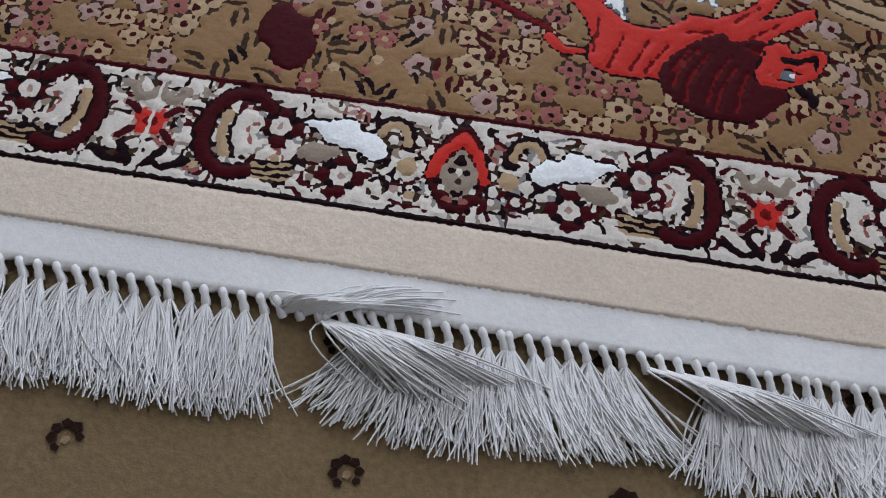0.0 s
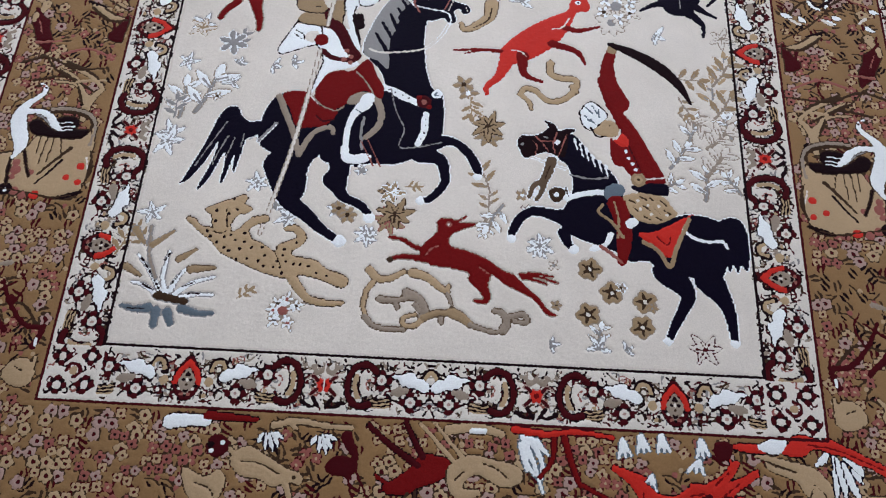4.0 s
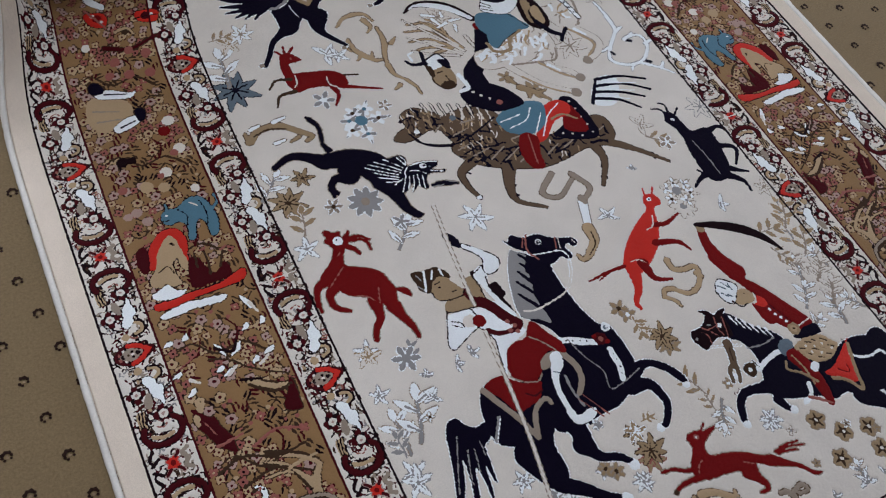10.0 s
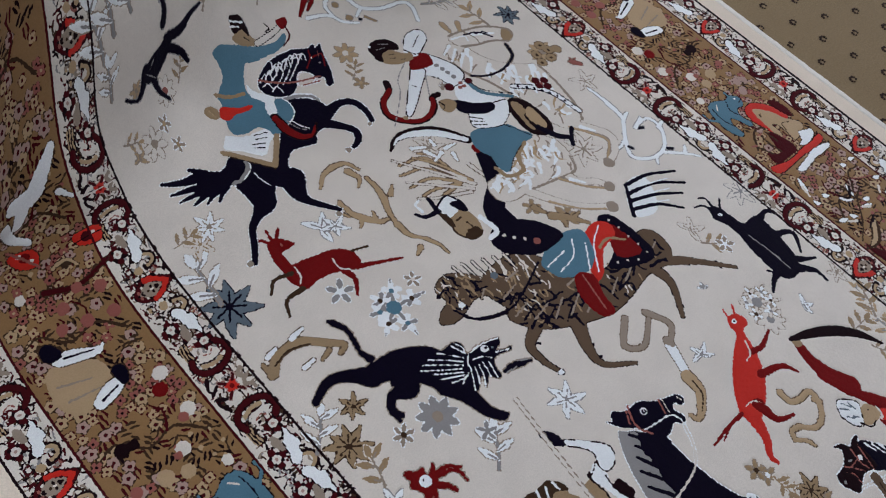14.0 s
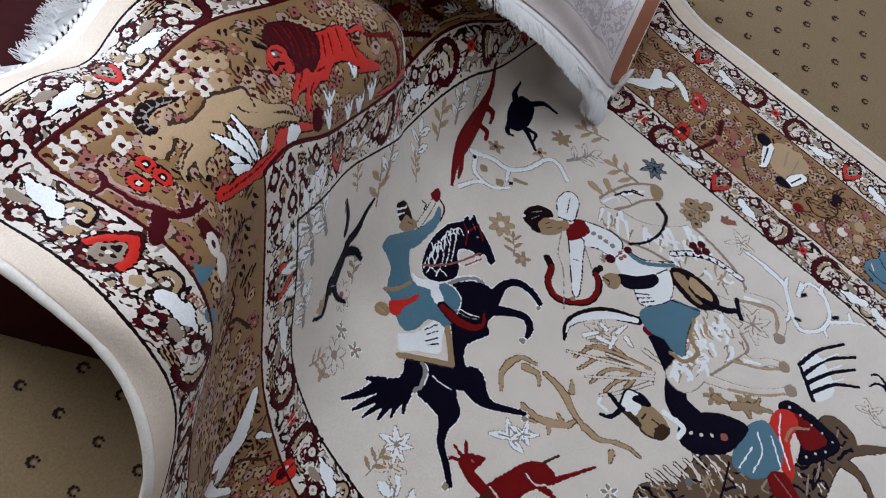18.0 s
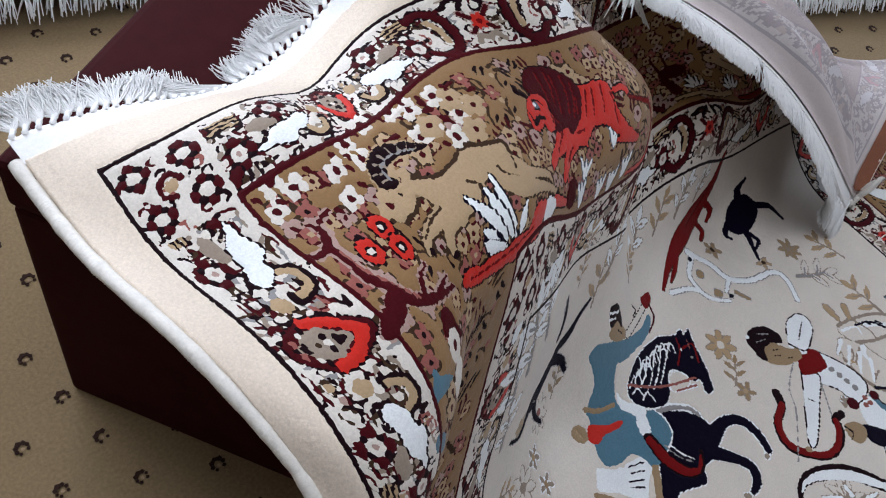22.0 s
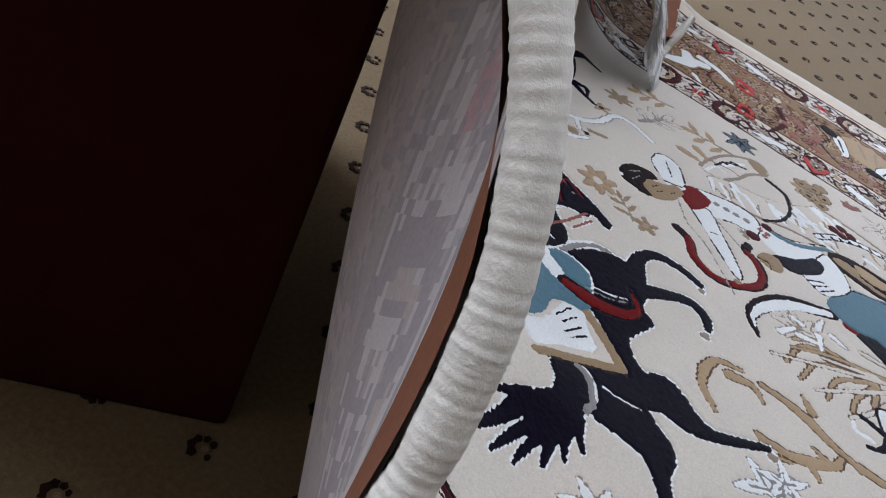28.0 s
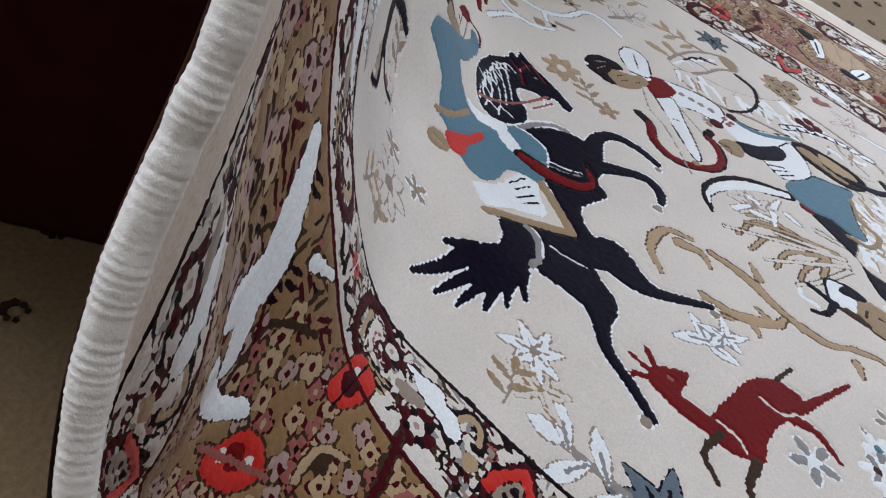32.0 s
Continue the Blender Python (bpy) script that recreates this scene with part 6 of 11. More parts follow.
stroke("taupe", 10.5, 7.0, 58, 713, 22, 683, 47, 664, 87, 689)
stroke("taupe", 10.5, 7.0, 92, 700, 108, 661, 75, 637)
stroke("white", 15.8, 13.6, 79, 639, 65, 600)
stroke("tan", 19.8, 12.1, 60, 589, 56, 562, 35, 544)
stroke("tan", 11.8, 5.4, 37, 543, 19, 536, 13, 548)
stroke("taupe", 13.6, 9.1, 82, 646, 83, 638)
stroke("umber", 2.7, 2.2, 60, 579, 54, 556, 33, 540)
L.end("sepia")
L.move(0, 0).begin("arch", "woven arch among the flowers")
stroke("gold", 15.4, 10.6, -408, 973, -384, 990, -347, 986, -317, 958)
stroke("gold", 10.8, 6.0, -317, 958, -302, 943, -315, 936)
stroke("gold", 10.6, 4.7, -408, 973, -410, 993)
stroke("umber", 3.0, 2.4, -397, 981, -369, 986, -339, 975)
stroke("white", 8.4, 4.8, -398, 997, -381, 1000)
stroke("white", 8.5, 4.8, -355, 997, -333, 1000)
stroke("white", 8.3, 4.7, -367, 952, -350, 953)
stroke("gold", 7.2, 3.6, -324, 950, -342, 945)
L.end("sepia")
L.move(0, 0).begin("plume", "woven plume among the flowers")
stroke("ivory", 5.3, 2.7, 50, 1035, 19, 1082, -30, 1152)
stroke("ivory", 5.3, 2.7, 42, 1029, 1, 1067, -40, 1105)
stroke("ivory", 5.3, 2.6, 35, 1027, -17, 1051, -46, 1070)
stroke("tan", 5.3, 2.7, 51, 1042, 30, 1096, 1, 1136)
stroke("ivory", 5.4, 2.7, 45, 1052, 16, 1107)
stroke("ivory", 6.8, 4.1, 70, 1070, 75, 1037)
L.end("sepia")
L.move(0, 0).begin("plant", "woven plant among the flowers")
stroke("white", 6.3, 3.1, -366, 73, -388, 105, -408, 129)
stroke("white", 6.3, 3.1, -361, 75, -369, 98, -367, 136)
stroke("white", 6.3, 3.1, -356, 78, -348, 99, -338, 113)
stroke("white", 6.3, 3.1, -348, 74, -328, 91, -300, 101)
stroke("white", 6.3, 3.1, -374, 73, -391, 84, -410, 89)
stroke("white", 6.3, 3.1, -350, 67, -321, 75, -298, 75)
stroke("dark", 2.0, 1.6, -368, 76, -388, 105, -404, 125)
stroke("dark", 2.0, 1.6, -366, 133, -370, 123)
stroke("dark", 2.0, 1.6, -355, 88, -346, 105)
stroke("dark", 2.0, 1.6, -340, 85, -324, 93)
stroke("dark", 2.0, 1.6, -377, 77, -394, 86)
stroke("dark", 2.0, 1.6, -332, 75, -314, 77)
stroke("umber", 11.8, 9.4, -371, 71, -334, 64)
stroke("steel", 12.4, 4.7, -380, 53, -396, 50, -416, 54)
stroke("steel", 11.6, 4.7, -336, 54, -312, 48, -294, 49)
stroke("steel", 12.4, 7.7, -369, 49, -369, 29)
stroke("steel", 12.4, 7.7, -354, 48, -347, 32)
stroke("dark", 1.9, 1.6, -408, 51, -385, 51)
L.end("grey")
L.move(0, 0).begin("leaf", "woven leaf among the flowers")
stroke("gold", 9.6, 4.0, -422, 111, -401, 99)
L.end("sepia")
L.move(0, 0).begin("leaf", "woven leaf among the flowers")
stroke("gold", 8.9, 3.2, -352, 125, -330, 141)
L.end("sepia")
L.move(0, 0).begin("leaf", "woven leaf among the flowers")
stroke("gold", 9.6, 4.0, -333, 111, -301, 115)
L.end("sepia")
L.move(0, 0).begin("sprig", "woven sprig among the flowers")
stroke("taupe", 3.2, 3.2, -379, 97, -394, 130, -399, 173)
stroke("gold", 9.9, 4.1, -420, 168, -403, 146)
stroke("gold", 9.0, 4.1, -392, 145, -366, 167)
L.end("grey")



L.move(0, 0).begin("stag", "dark red woven stag leaping")
area("crimson", -361, 753, -355, 750, -348, 743, -338, 742, -339, 731, -326, 737, -323, 744, -324, 733, -327, 727, -318, 724, -332, 717, -345, 705, -352, 693, -354, 679, -336, 668, -319, 658, -305, 643, -301, 627, -298, 611, -302, 593, -314, 573, -321, 580, -329, 595, -336, 606, -353, 616, -370, 626, -379, 637, -385, 649, -396, 658, -401, 672, -391, 682, -376, 692, -366, 705, -361, 715, -364, 727, -362, 736, -365, 748)
stroke("crimson", 5, 4, -331, 723, -318, 724, -306, 718, -303, 708)
stroke("crimson", 5, 4, -328, 718, -312, 715, -303, 704, -304, 691)
stroke("crimson", 4, 3, -326, 721, -310, 720, -298, 709)
stroke("crimson", 9, 6, -336, 709, -328, 701, -324, 691)
stroke("crimson", 5, 4, -361, 748, -360, 736)
dot("crimson", -363, 732, 6)
limb("crimson", -398, 663, 16, -409, 660, 13, -416, 650, 10, -421, 634, 8, -421, 618, 6)
limb("crimson", -385, 649, 20, -398, 640, 14, -401, 624, 10, -395, 611, 9, -380, 601, 6)
limb("crimson", -337, 602, 24, -339, 587, 17, -342, 570, 12, -356, 555, 10, -363, 539, 9)
limb("crimson", -314, 582, 24, -309, 561, 15, -302, 540, 11, -300, 529, 9, -300, 517, 5)
limb("crimson", -297, 607, 5, -285, 599, 11, -280, 589, 4)
dot("white", -347, 726, 8.5)
dot("navy", -349, 729, 2)
stroke("rose", 2, 2, -359, 678, -376, 665, -393, 652)
stroke("rose", 2, 2, -322, 621, -328, 605, -331, 595)
stroke("rose", 1.6, 1.6, -337, 602, -345, 613, -359, 621)
stroke("rose", 1.6, 1.6, -353, 705, -360, 699)
L.end("taupe")
L.move(0, 0).begin("lion", "black woven lion with a white-lined mane")
area("navy", -318, 888, -302, 897, -282, 896, -254, 892, -226, 878, -208, 863, -201, 841, -206, 812, -218, 790, -227, 797, -244, 808, -254, 825, -262, 840, -272, 854, -291, 862, -311, 871)
limb("navy", -288, 903, 12, -292, 920, 7, -287, 942, 7, -286, 961, 8, -292, 976, 10, -297, 985, 5)
limb("navy", -305, 882, 32, -319, 895, 22, -340, 910, 16, -359, 914, 14, -376, 909, 12, -389, 903, 10)
limb("navy", -272, 847, 42, -278, 834, 26, -298, 842, 16, -311, 834, 12, -315, 822, 12, -310, 813, 9)
limb("navy", -312, 829, 8, -317, 809, 6)
limb("navy", -231, 806, 34, -220, 783, 28, -216, 762, 22, -212, 740, 17, -202, 726, 12, -194, 720, 5)
limb("navy", -215, 740, 10, -207, 724, 8, -199, 717, 4)
area("navy", -224, 853, -201, 850, -178, 849, -170, 839, -173, 823, -151, 823, -137, 818, -121, 814, -125, 805, -137, 802, -123, 794, -114, 792, -120, 788, -139, 794, -150, 792, -157, 778, -158, 768, -168, 768, -172, 779, -189, 768, -181, 785, -203, 771, -208, 779, -208, 789, -221, 796, -231, 815, -240, 832, -247, 844, -234, 845)
limb("navy", -150, 769, 5, -136, 768, 10, -122, 763, 10, -107, 758, 4)
stroke("grey", 1.4, 1.2, -125, 770, -107, 760)
stroke("grey", 1.4, 1.2, -149, 766, -132, 763)
stroke("white", 2.2, 1.5, -184, 846, -176, 825)
stroke("white", 2.2, 1.5, -208, 850, -194, 835, -183, 822)
stroke("white", 2.2, 1.5, -226, 851, -204, 833, -187, 817)
stroke("white", 2.2, 1.5, -237, 849, -211, 829, -191, 813)
stroke("white", 2.2, 1.5, -245, 844, -216, 823, -196, 810)
stroke("white", 2.2, 1.5, -236, 830, -216, 816, -198, 805)
stroke("white", 2.2, 1.5, -232, 817, -213, 807, -200, 801)
stroke("white", 2.2, 1.5, -224, 803, -210, 799, -198, 797)
stroke("white", 2.2, 1.5, -212, 792, -204, 796, -192, 800)
stroke("white", 2.2, 1.5, -205, 774, -196, 787, -187, 802)
stroke("white", 2.2, 1.5, -192, 778, -184, 791, -180, 802)
stroke("white", 2.2, 1.5, -189, 769, -179, 783, -173, 799)
stroke("white", 2.2, 1.5, -172, 776, -168, 788, -166, 799)
stroke("white", 2.2, 1.5, -165, 769, -161, 783, -158, 794)
stroke("white", 2.2, 1.5, -178, 847, -173, 836, -175, 826)
stroke("white", 2.2, 1.5, -172, 822, -183, 812, -187, 799)
stroke("white", 1.8, 1.8, -169, 822, -150, 822, -134, 818, -121, 814)
stroke("white", 1.6, 1.6, -174, 811, -160, 806, -150, 796)
dot("white", -148, 813, 6)
dot("navy", -146, 813, 2.4)
stroke("white", 1.6, 1.4, -139, 799, -119, 790)
dot("steel", -138, 808, 2)
L.end("taupe")
L.move(0, 0).begin("deer", "dark red woven hind")
area("crimson", -297, 1083, -275, 1088, -243, 1081, -216, 1075, -197, 1061, -191, 1041, -202, 1025, -222, 1034, -243, 1042, -267, 1045, -288, 1043, -295, 1055, -300, 1071)
stroke("crimson", 19.0, 14.0, -290, 1075, -289, 1108, -286, 1126)
area("crimson", -291, 1134, -275, 1142, -259, 1126, -254, 1115, -271, 1113, -288, 1117)
stroke("crimson", 5.2, 3.9, -285, 1138, -291, 1149, -300, 1152)
stroke("crimson", 5.2, 3.9, -278, 1140, -275, 1158)
stroke("crimson", 5.2, 3.9, -271, 1138, -258, 1151)
stroke("umber", 7.6, 3.8, -289, 1078, -316, 1084, -334, 1069)
stroke("umber", 8.8, 3.8, -292, 1048, -322, 1047, -335, 1025)
stroke("umber", 5.1, 3.8, -193, 1056, -169, 1049)
stroke("crimson", 10.1, 3.8, -203, 1029, -181, 1020, -140, 1002)
stroke("crimson", 12.6, 3.8, -224, 1037, -221, 1015, -235, 992)
dot("rose", -271, 1126, 2.6)
stroke("ivory", 2.6, 2.6, -279, 1084, -281, 1067, -289, 1057)
stroke("ivory", 2.6, 2.6, -225, 1062, -227, 1044, -216, 1032)
L.end("ivory")
L.move(0, 0).begin("fox", "scarlet woven antelope with a long tail")
area("scarlet", 190, 608, 205, 608, 214, 591, 207, 581, 192, 578, 181, 549, 158, 514, 119, 484, 88, 475, 74, 496, 104, 534, 145, 564, 179, 583, 181, 596)
stroke("scarlet", 4, 2.5, 192, 607, 197, 624)
stroke("scarlet", 4, 2.5, 205, 605, 216, 619)
limb("crimson", 173, 549, 10, 195, 544, 9, 227, 553, 4)
limb("crimson", 154, 517, 14, 192, 503, 9, 205, 480, 4)
limb("scarlet", 89, 490, 26, 75, 453, 14, 57, 432, 9, 57, 418, 5)
limb("crimson", 109, 490, 20, 113, 457, 10, 139, 445, 5)
stroke("crimson", 7, 4, 76, 498, 43, 499, 5, 496)
stroke("crimson", 4, 2, 46, 498, 21, 491)
dot("white", 195, 599, 4.6)
dot("navy", 195, 599, 1.8)
stroke("ivory", 2.2, 2.2, 181, 568, 170, 549, 154, 545)
stroke("ivory", 2, 2, 91, 501, 106, 499, 116, 489)
L.end("ivory")
L.move(0, 0).begin("goat", "black woven goat")
area("navy", 330, 745, 340, 759, 351, 754, 357, 740, 359, 716, 365, 700, 394, 698, 398, 674, 393, 642, 382, 602, 364, 583, 342, 582, 329, 595, 327, 623, 330, 660, 338, 696, 336, 720, 330, 733)
stroke("navy", 5, 3, 340, 753, 334, 769, 319, 775)
stroke("navy", 5, 3, 346, 755, 350, 775, 340, 783)
stroke("navy", 4, 3, 355, 747, 370, 759)
limb("navy", 389, 687, 16, 413, 692, 9, 427, 683, 8, 428, 662, 4)
limb("navy", 390, 652, 15, 415, 641, 9, 417, 627, 8, 397, 602, 4)
limb("navy", 361, 592, 20, 378, 577, 12, 388, 562, 8, 387, 542, 4)
limb("navy", 373, 603, 16, 393, 589, 8, 409, 580, 4)
limb("navy", 331, 606, 16, 309, 599, 8, 292, 588, 4)
stroke("navy", 4, 3, 325, 610, 318, 619)
dot("white", 344, 738, 3.6)
dot("navy", 344, 738, 1.4)
stroke("grey", 1.6, 1.6, 350, 682, 355, 638, 355, 596)
L.end("ivory")
L.move(0, 0).begin("horse", "black woven horse in full gallop")
area("navy", -270, 363, -256, 395, -234, 404, -192, 386, -151, 418, -127, 465, -99, 426, -59, 397, -15, 418, -5, 385, -5, 353, -9, 322, -24, 305, -46, 300, -70, 290, -99, 290, -119, 287, -149, 285, -175, 291, -187, 312, -206, 298, -239, 297, -270, 316)
area("navy", -271, 344, -254, 310, -241, 278, -231, 237, -209, 218, -194, 238, -194, 276, -180, 300, -158, 287, -171, 261, -159, 244, -143, 249, -136, 281, -171, 330, -222, 352)
area("navy", -129, 479, -105, 452, -90, 421, -49, 395, -18, 410, -27, 428, -36, 458, -40, 488, -43, 524, -41, 553, -49, 564, -61, 575, -77, 591, -91, 582, -113, 556, -131, 514, -134, 486)
area("navy", -94, 625, -85, 616, -76, 627, -58, 615, -32, 612, -16, 599, 7, 588, 23, 582, 25, 569, 14, 568, 10, 576, 1, 570, 5, 552, -5, 547, -15, 557, -27, 552, -44, 551, -53, 561, -59, 581, -71, 593, -83, 605)
limb("navy", -26, 326, 30, 7, 333, 14, 31, 318, 12, 46, 293, 14, 50, 279, 8)
limb("navy", -33, 307, 26, -6, 301, 18, 2, 278, 14, 1, 259, 12, -15, 238, 10, -26, 234, 8)
limb("navy", -149, 285, 30, -148, 255, 24, -139, 234, 15, -115, 222, 12, -101, 209, 9)
limb("navy", -231, 280, 54, -223, 245, 36, -213, 222, 26, -187, 202, 20, -167, 183, 14, -146, 169, 11)
dot("white", 49, 276, 5)
dot("white", -30, 233, 5.5)
dot("white", -99, 202, 7)
dot("white", -137, 164, 8)
area("navy", -270, 353, -288, 350, -302, 361, -309, 374, -324, 374, -336, 354, -347, 313, -368, 253, -373, 243, -361, 251, -342, 283, -328, 318, -333, 281, -347, 234, -333, 253, -318, 296, -314, 277, -316, 247, -310, 257, -303, 293, -301, 283, -300, 261, -294, 291, -290, 319, -279, 326, -266, 337)
stroke("grey", 2.2, 1.2, -321, 350, -341, 307, -356, 273)
stroke("grey", 2.2, 1.2, -316, 325, -327, 294, -332, 276)
stroke("grey", 2.2, 1.2, -306, 323, -309, 309, -314, 288)
stroke("grey", 2.2, 1.2, -293, 329, -294, 319, -296, 307)
area("grey", -90, 600, -80, 592, -70, 581, -84, 562, -85, 539, -95, 506, -94, 483, -94, 455, -109, 469, -131, 480, -133, 503, -121, 546, -106, 579)
stroke("navy", 4.5, 7, -87, 572, -72, 545)
stroke("navy", 4.5, 7, -98, 559, -82, 524)
stroke("navy", 4.5, 7, -109, 543, -86, 502)
stroke("navy", 4.5, 7, -118, 522, -98, 488)
stroke("navy", 4.5, 7, -81, 588, -64, 560)
stroke("ivory", 3.2, 3.2, -5, 547, -19, 518, -42, 496, -77, 488, -108, 486, -126, 492)
stroke("white", 2.4, 2.4, -57, 578, -35, 573, -11, 568, -3, 554, -5, 545)
stroke("rose", 3, 3, -50, 618, -60, 600, -62, 584, -53, 567)
stroke("rose", 2.4, 2.4, -57, 615, -68, 598)
stroke("rose", 2.4, 2.4, -6, 594, -14, 574)
stroke("ivory", 1.6, 1.6, -1, 592, -8, 571)
dot("white", -37, 597, 6)
dot("navy", -37, 597, 4)
dot("white", -36, 597, 1.6)
stroke("ivory", 1.8, 1.8, 19, 581, 22, 571)
stroke("white", 10, 10, -95, 421, -77, 415, -61, 405, -44, 396)
stroke("white", 10, 10, -31, 377, -32, 348, -39, 327)
dot("navy", -89, 418, 1.6)
dot("navy", -79, 414, 1.6)
dot("navy", -68, 409, 1.6)
dot("navy", -58, 404, 1.6)
dot("navy", -31, 369, 1.6)
dot("navy", -31, 358, 1.6)
dot("navy", -32, 345, 1.6)
dot("navy", -36, 334, 1.6)
dot("maroon", -35, 399, 11)
dot("rose", -35, 399, 4.5)
dot("crimson", -43, 407, 4)
dot("crimson", -27, 390, 4)
dot("white", -17, 413, 7.5)
dot("steel", -17, 413, 4)
dot("white", -16, 413, 2)
stroke("grey", 5, 5, -249, 350, -259, 336, -271, 319)
stroke("white", 1.6, 1.6, -248, 348, -269, 318)
stroke("grey", 1.8, 1.8, -86, 420, -75, 380, -61, 350, -66, 320, -38, 321, -6, 330)
L.end("white")
L.move(0, 0).begin("rider", "woven horseman in white and dark red with a raised lance")
area("crimson", -246, 402, -218, 409, -205, 399, -188, 383, -160, 378, -176, 351, -197, 346, -219, 346, -233, 377)
stroke("taupe", 10, 8, -251, 397, -236, 365, -221, 332, -210, 299)
stroke("taupe", 9, 7, -210, 299, -194, 335, -170, 348, -164, 338)
stroke("maroon", 3, 3, -193, 367, -181, 358, -166, 361)
stroke("taupe", 11, 9, -105, 399, -97, 376, -100, 352, -116, 333)
stroke("grey", 4, 4, -122, 367, -123, 337, -120, 312)
area("crimson", -183, 442, -166, 449, -146, 450, -125, 472, -108, 441, -96, 419, -100, 400, -114, 410, -128, 413, -145, 401, -152, 387, -170, 378, -187, 385, -199, 400, -196, 423)
stroke("taupe", 2.2, 2.2, -141, 449, -123, 428, -107, 402)
stroke("taupe", 2.2, 2.2, -201, 400, -187, 385, -165, 377, -153, 385)
area("taupe", -148, 399, -137, 409, -122, 412, -115, 408, -133, 391, -148, 388)
area("white", -132, 393, -125, 408, -110, 407, -112, 388, -124, 376, -133, 367, -140, 343, -139, 317, -135, 303, -112, 306, -105, 299, -117, 289, -138, 288, -149, 298, -149, 325, -147, 354, -141, 377)
stroke("steel", 1.6, 1.6, -136, 381, -127, 375)
dot("navy", -126, 285, 3.5)
stroke("rose", 1.8, 1.8, -113, 330, -91, 285)
stroke("rose", 1.8, 1.8, -122, 326, -101, 285)
stroke("dark", 13, 13, -168, 584, -159, 555, -146, 506)
stroke("dark", 13, 13, -146, 552, -143, 534)
area("white", -205, 523, -186, 526, -161, 526, -146, 494, -143, 471, -139, 459, -160, 451, -180, 446, -192, 428, -206, 401, -203, 425, -194, 461, -200, 484, -208, 497)
stroke("dark", 2, 2, -192, 466, -201, 430, -207, 398)
stroke("dark", 2, 2, -208, 497, -197, 478, -193, 463)
area("white", -164, 647, -148, 634, -132, 618, -117, 599, -119, 584, -133, 573, -146, 574, -150, 586, -142, 603, -151, 622, -163, 635)
area("white", -170, 584, -150, 594, -147, 576, -157, 554, -150, 524, -139, 490, -151, 495, -160, 529, -167, 561)
stroke("dark", 2, 2, -164, 647, -148, 634, -132, 618, -117, 599, -119, 584, -133, 573, -146, 574, -150, 586, -142, 603, -151, 622, -163, 635, -164, 647)
stroke("dark", 2, 2, -152, 572, -155, 554, -148, 524, -138, 493)
stroke("dark", 2, 2, -149, 594, -159, 588, -170, 584)
area("navy", -182, 673, -169, 668, -161, 650, -165, 636, -176, 645, -183, 659)
area("white", -243, 532, -206, 529, -184, 516, -205, 498, -223, 489, -240, 481, -260, 474, -264, 487, -253, 512)
stroke("dark", 2, 2, -242, 536, -205, 530, -203, 498, -223, 489, -240, 481, -260, 474, -264, 487, -253, 512, -242, 536)
stroke("dark", 1.6, 1.6, -242, 520, -229, 512, -227, 503)
stroke("dark", 1.6, 1.6, -244, 514, -231, 504)
area("field", -224, 516, -211, 520, -203, 511, -209, 499, -224, 502)
area("gold", -242, 540, -232, 555, -208, 554, -180, 547, -172, 527, -182, 525, -205, 530, -230, 533)
area("gold", -188, 580, -173, 581, -170, 559, -172, 534, -189, 535, -192, 555)
stroke("dark", 1.8, 1.8, -242, 540, -230, 533, -205, 530, -177, 525)
stroke("dark", 1.8, 1.8, -173, 581, -170, 559, -172, 534)
area("maroon", -203, 564, -193, 564, -188, 547, -174, 539, -162, 523, -148, 495, -136, 478, -144, 468, -164, 487, -176, 512, -191, 529, -199, 546)
dot("crimson", -200, 504, 11)
stroke("maroon", 9, 8, -195, 483, -179, 471, -147, 468)
dot("rose", -159, 486, 4)
dot("rose", -152, 475, 4)
dot("rose", -162, 469, 4)
dot("rose", -152, 464, 4)
dot("ivory", -156, 476, 2)
stroke("taupe", 8, 7, -169, 729, -177, 674, -187, 596, -194, 533)
stroke("ivory", 5, 4.5, -169, 729, -177, 674, -187, 596, -194, 533)
stroke("taupe", 7, 7, -200, 484, -206, 426, -213, 365, -222, 302, -234, 238, -248, 169)
stroke("ivory", 4.4, 4.4, -200, 484, -206, 426, -213, 365, -222, 302, -234, 238, -248, 169)
area("gold", -248, 583, -235, 600, -214, 603, -210, 589, -202, 574, -197, 563, -206, 556, -228, 557, -244, 564)
stroke("dark", 1.6, 1.6, -248, 581, -244, 563, -228, 556, -206, 555, -197, 562)
stroke("dark", 1.5, 1.5, -236, 590, -226, 592)
dot("dark", -232, 583, 2.2)
stroke("dark", 1.3, 1.3, -217, 567, -208, 567)
area("umber", -264, 624, -240, 620, -222, 620, -209, 607, -207, 592, -223, 601, -238, 595, -249, 579, -262, 587, -264, 603)
stroke("white", 4, 4, -243, 619, -248, 603, -255, 584)
stroke("white", 3.4, 3.4, -229, 615, -237, 602)
stroke("white", 3.4, 3.4, -217, 614, -216, 600)
stroke("grey", 2.4, 2.4, -258, 618, -254, 606)
stroke("grey", 2.4, 2.4, -263, 598, -257, 588)
L.end("")
L.move(0, 0).begin("horse", "black woven horse rearing with a feed bag")
area("navy", 179, 246, 188, 265, 224, 265, 248, 261, 278, 234, 317, 226, 349, 231, 372, 227, 394, 218, 412, 201, 414, 183, 396, 162, 386, 140, 372, 123, 354, 132, 328, 138, 309, 139, 287, 156, 260, 155, 242, 168, 223, 175, 196, 184, 173, 197, 166, 215)
area("navy", 163, 314, 174, 347, 187, 353, 210, 321, 234, 298, 247, 279, 240, 265, 207, 260, 186, 260, 183, 286, 174, 305)
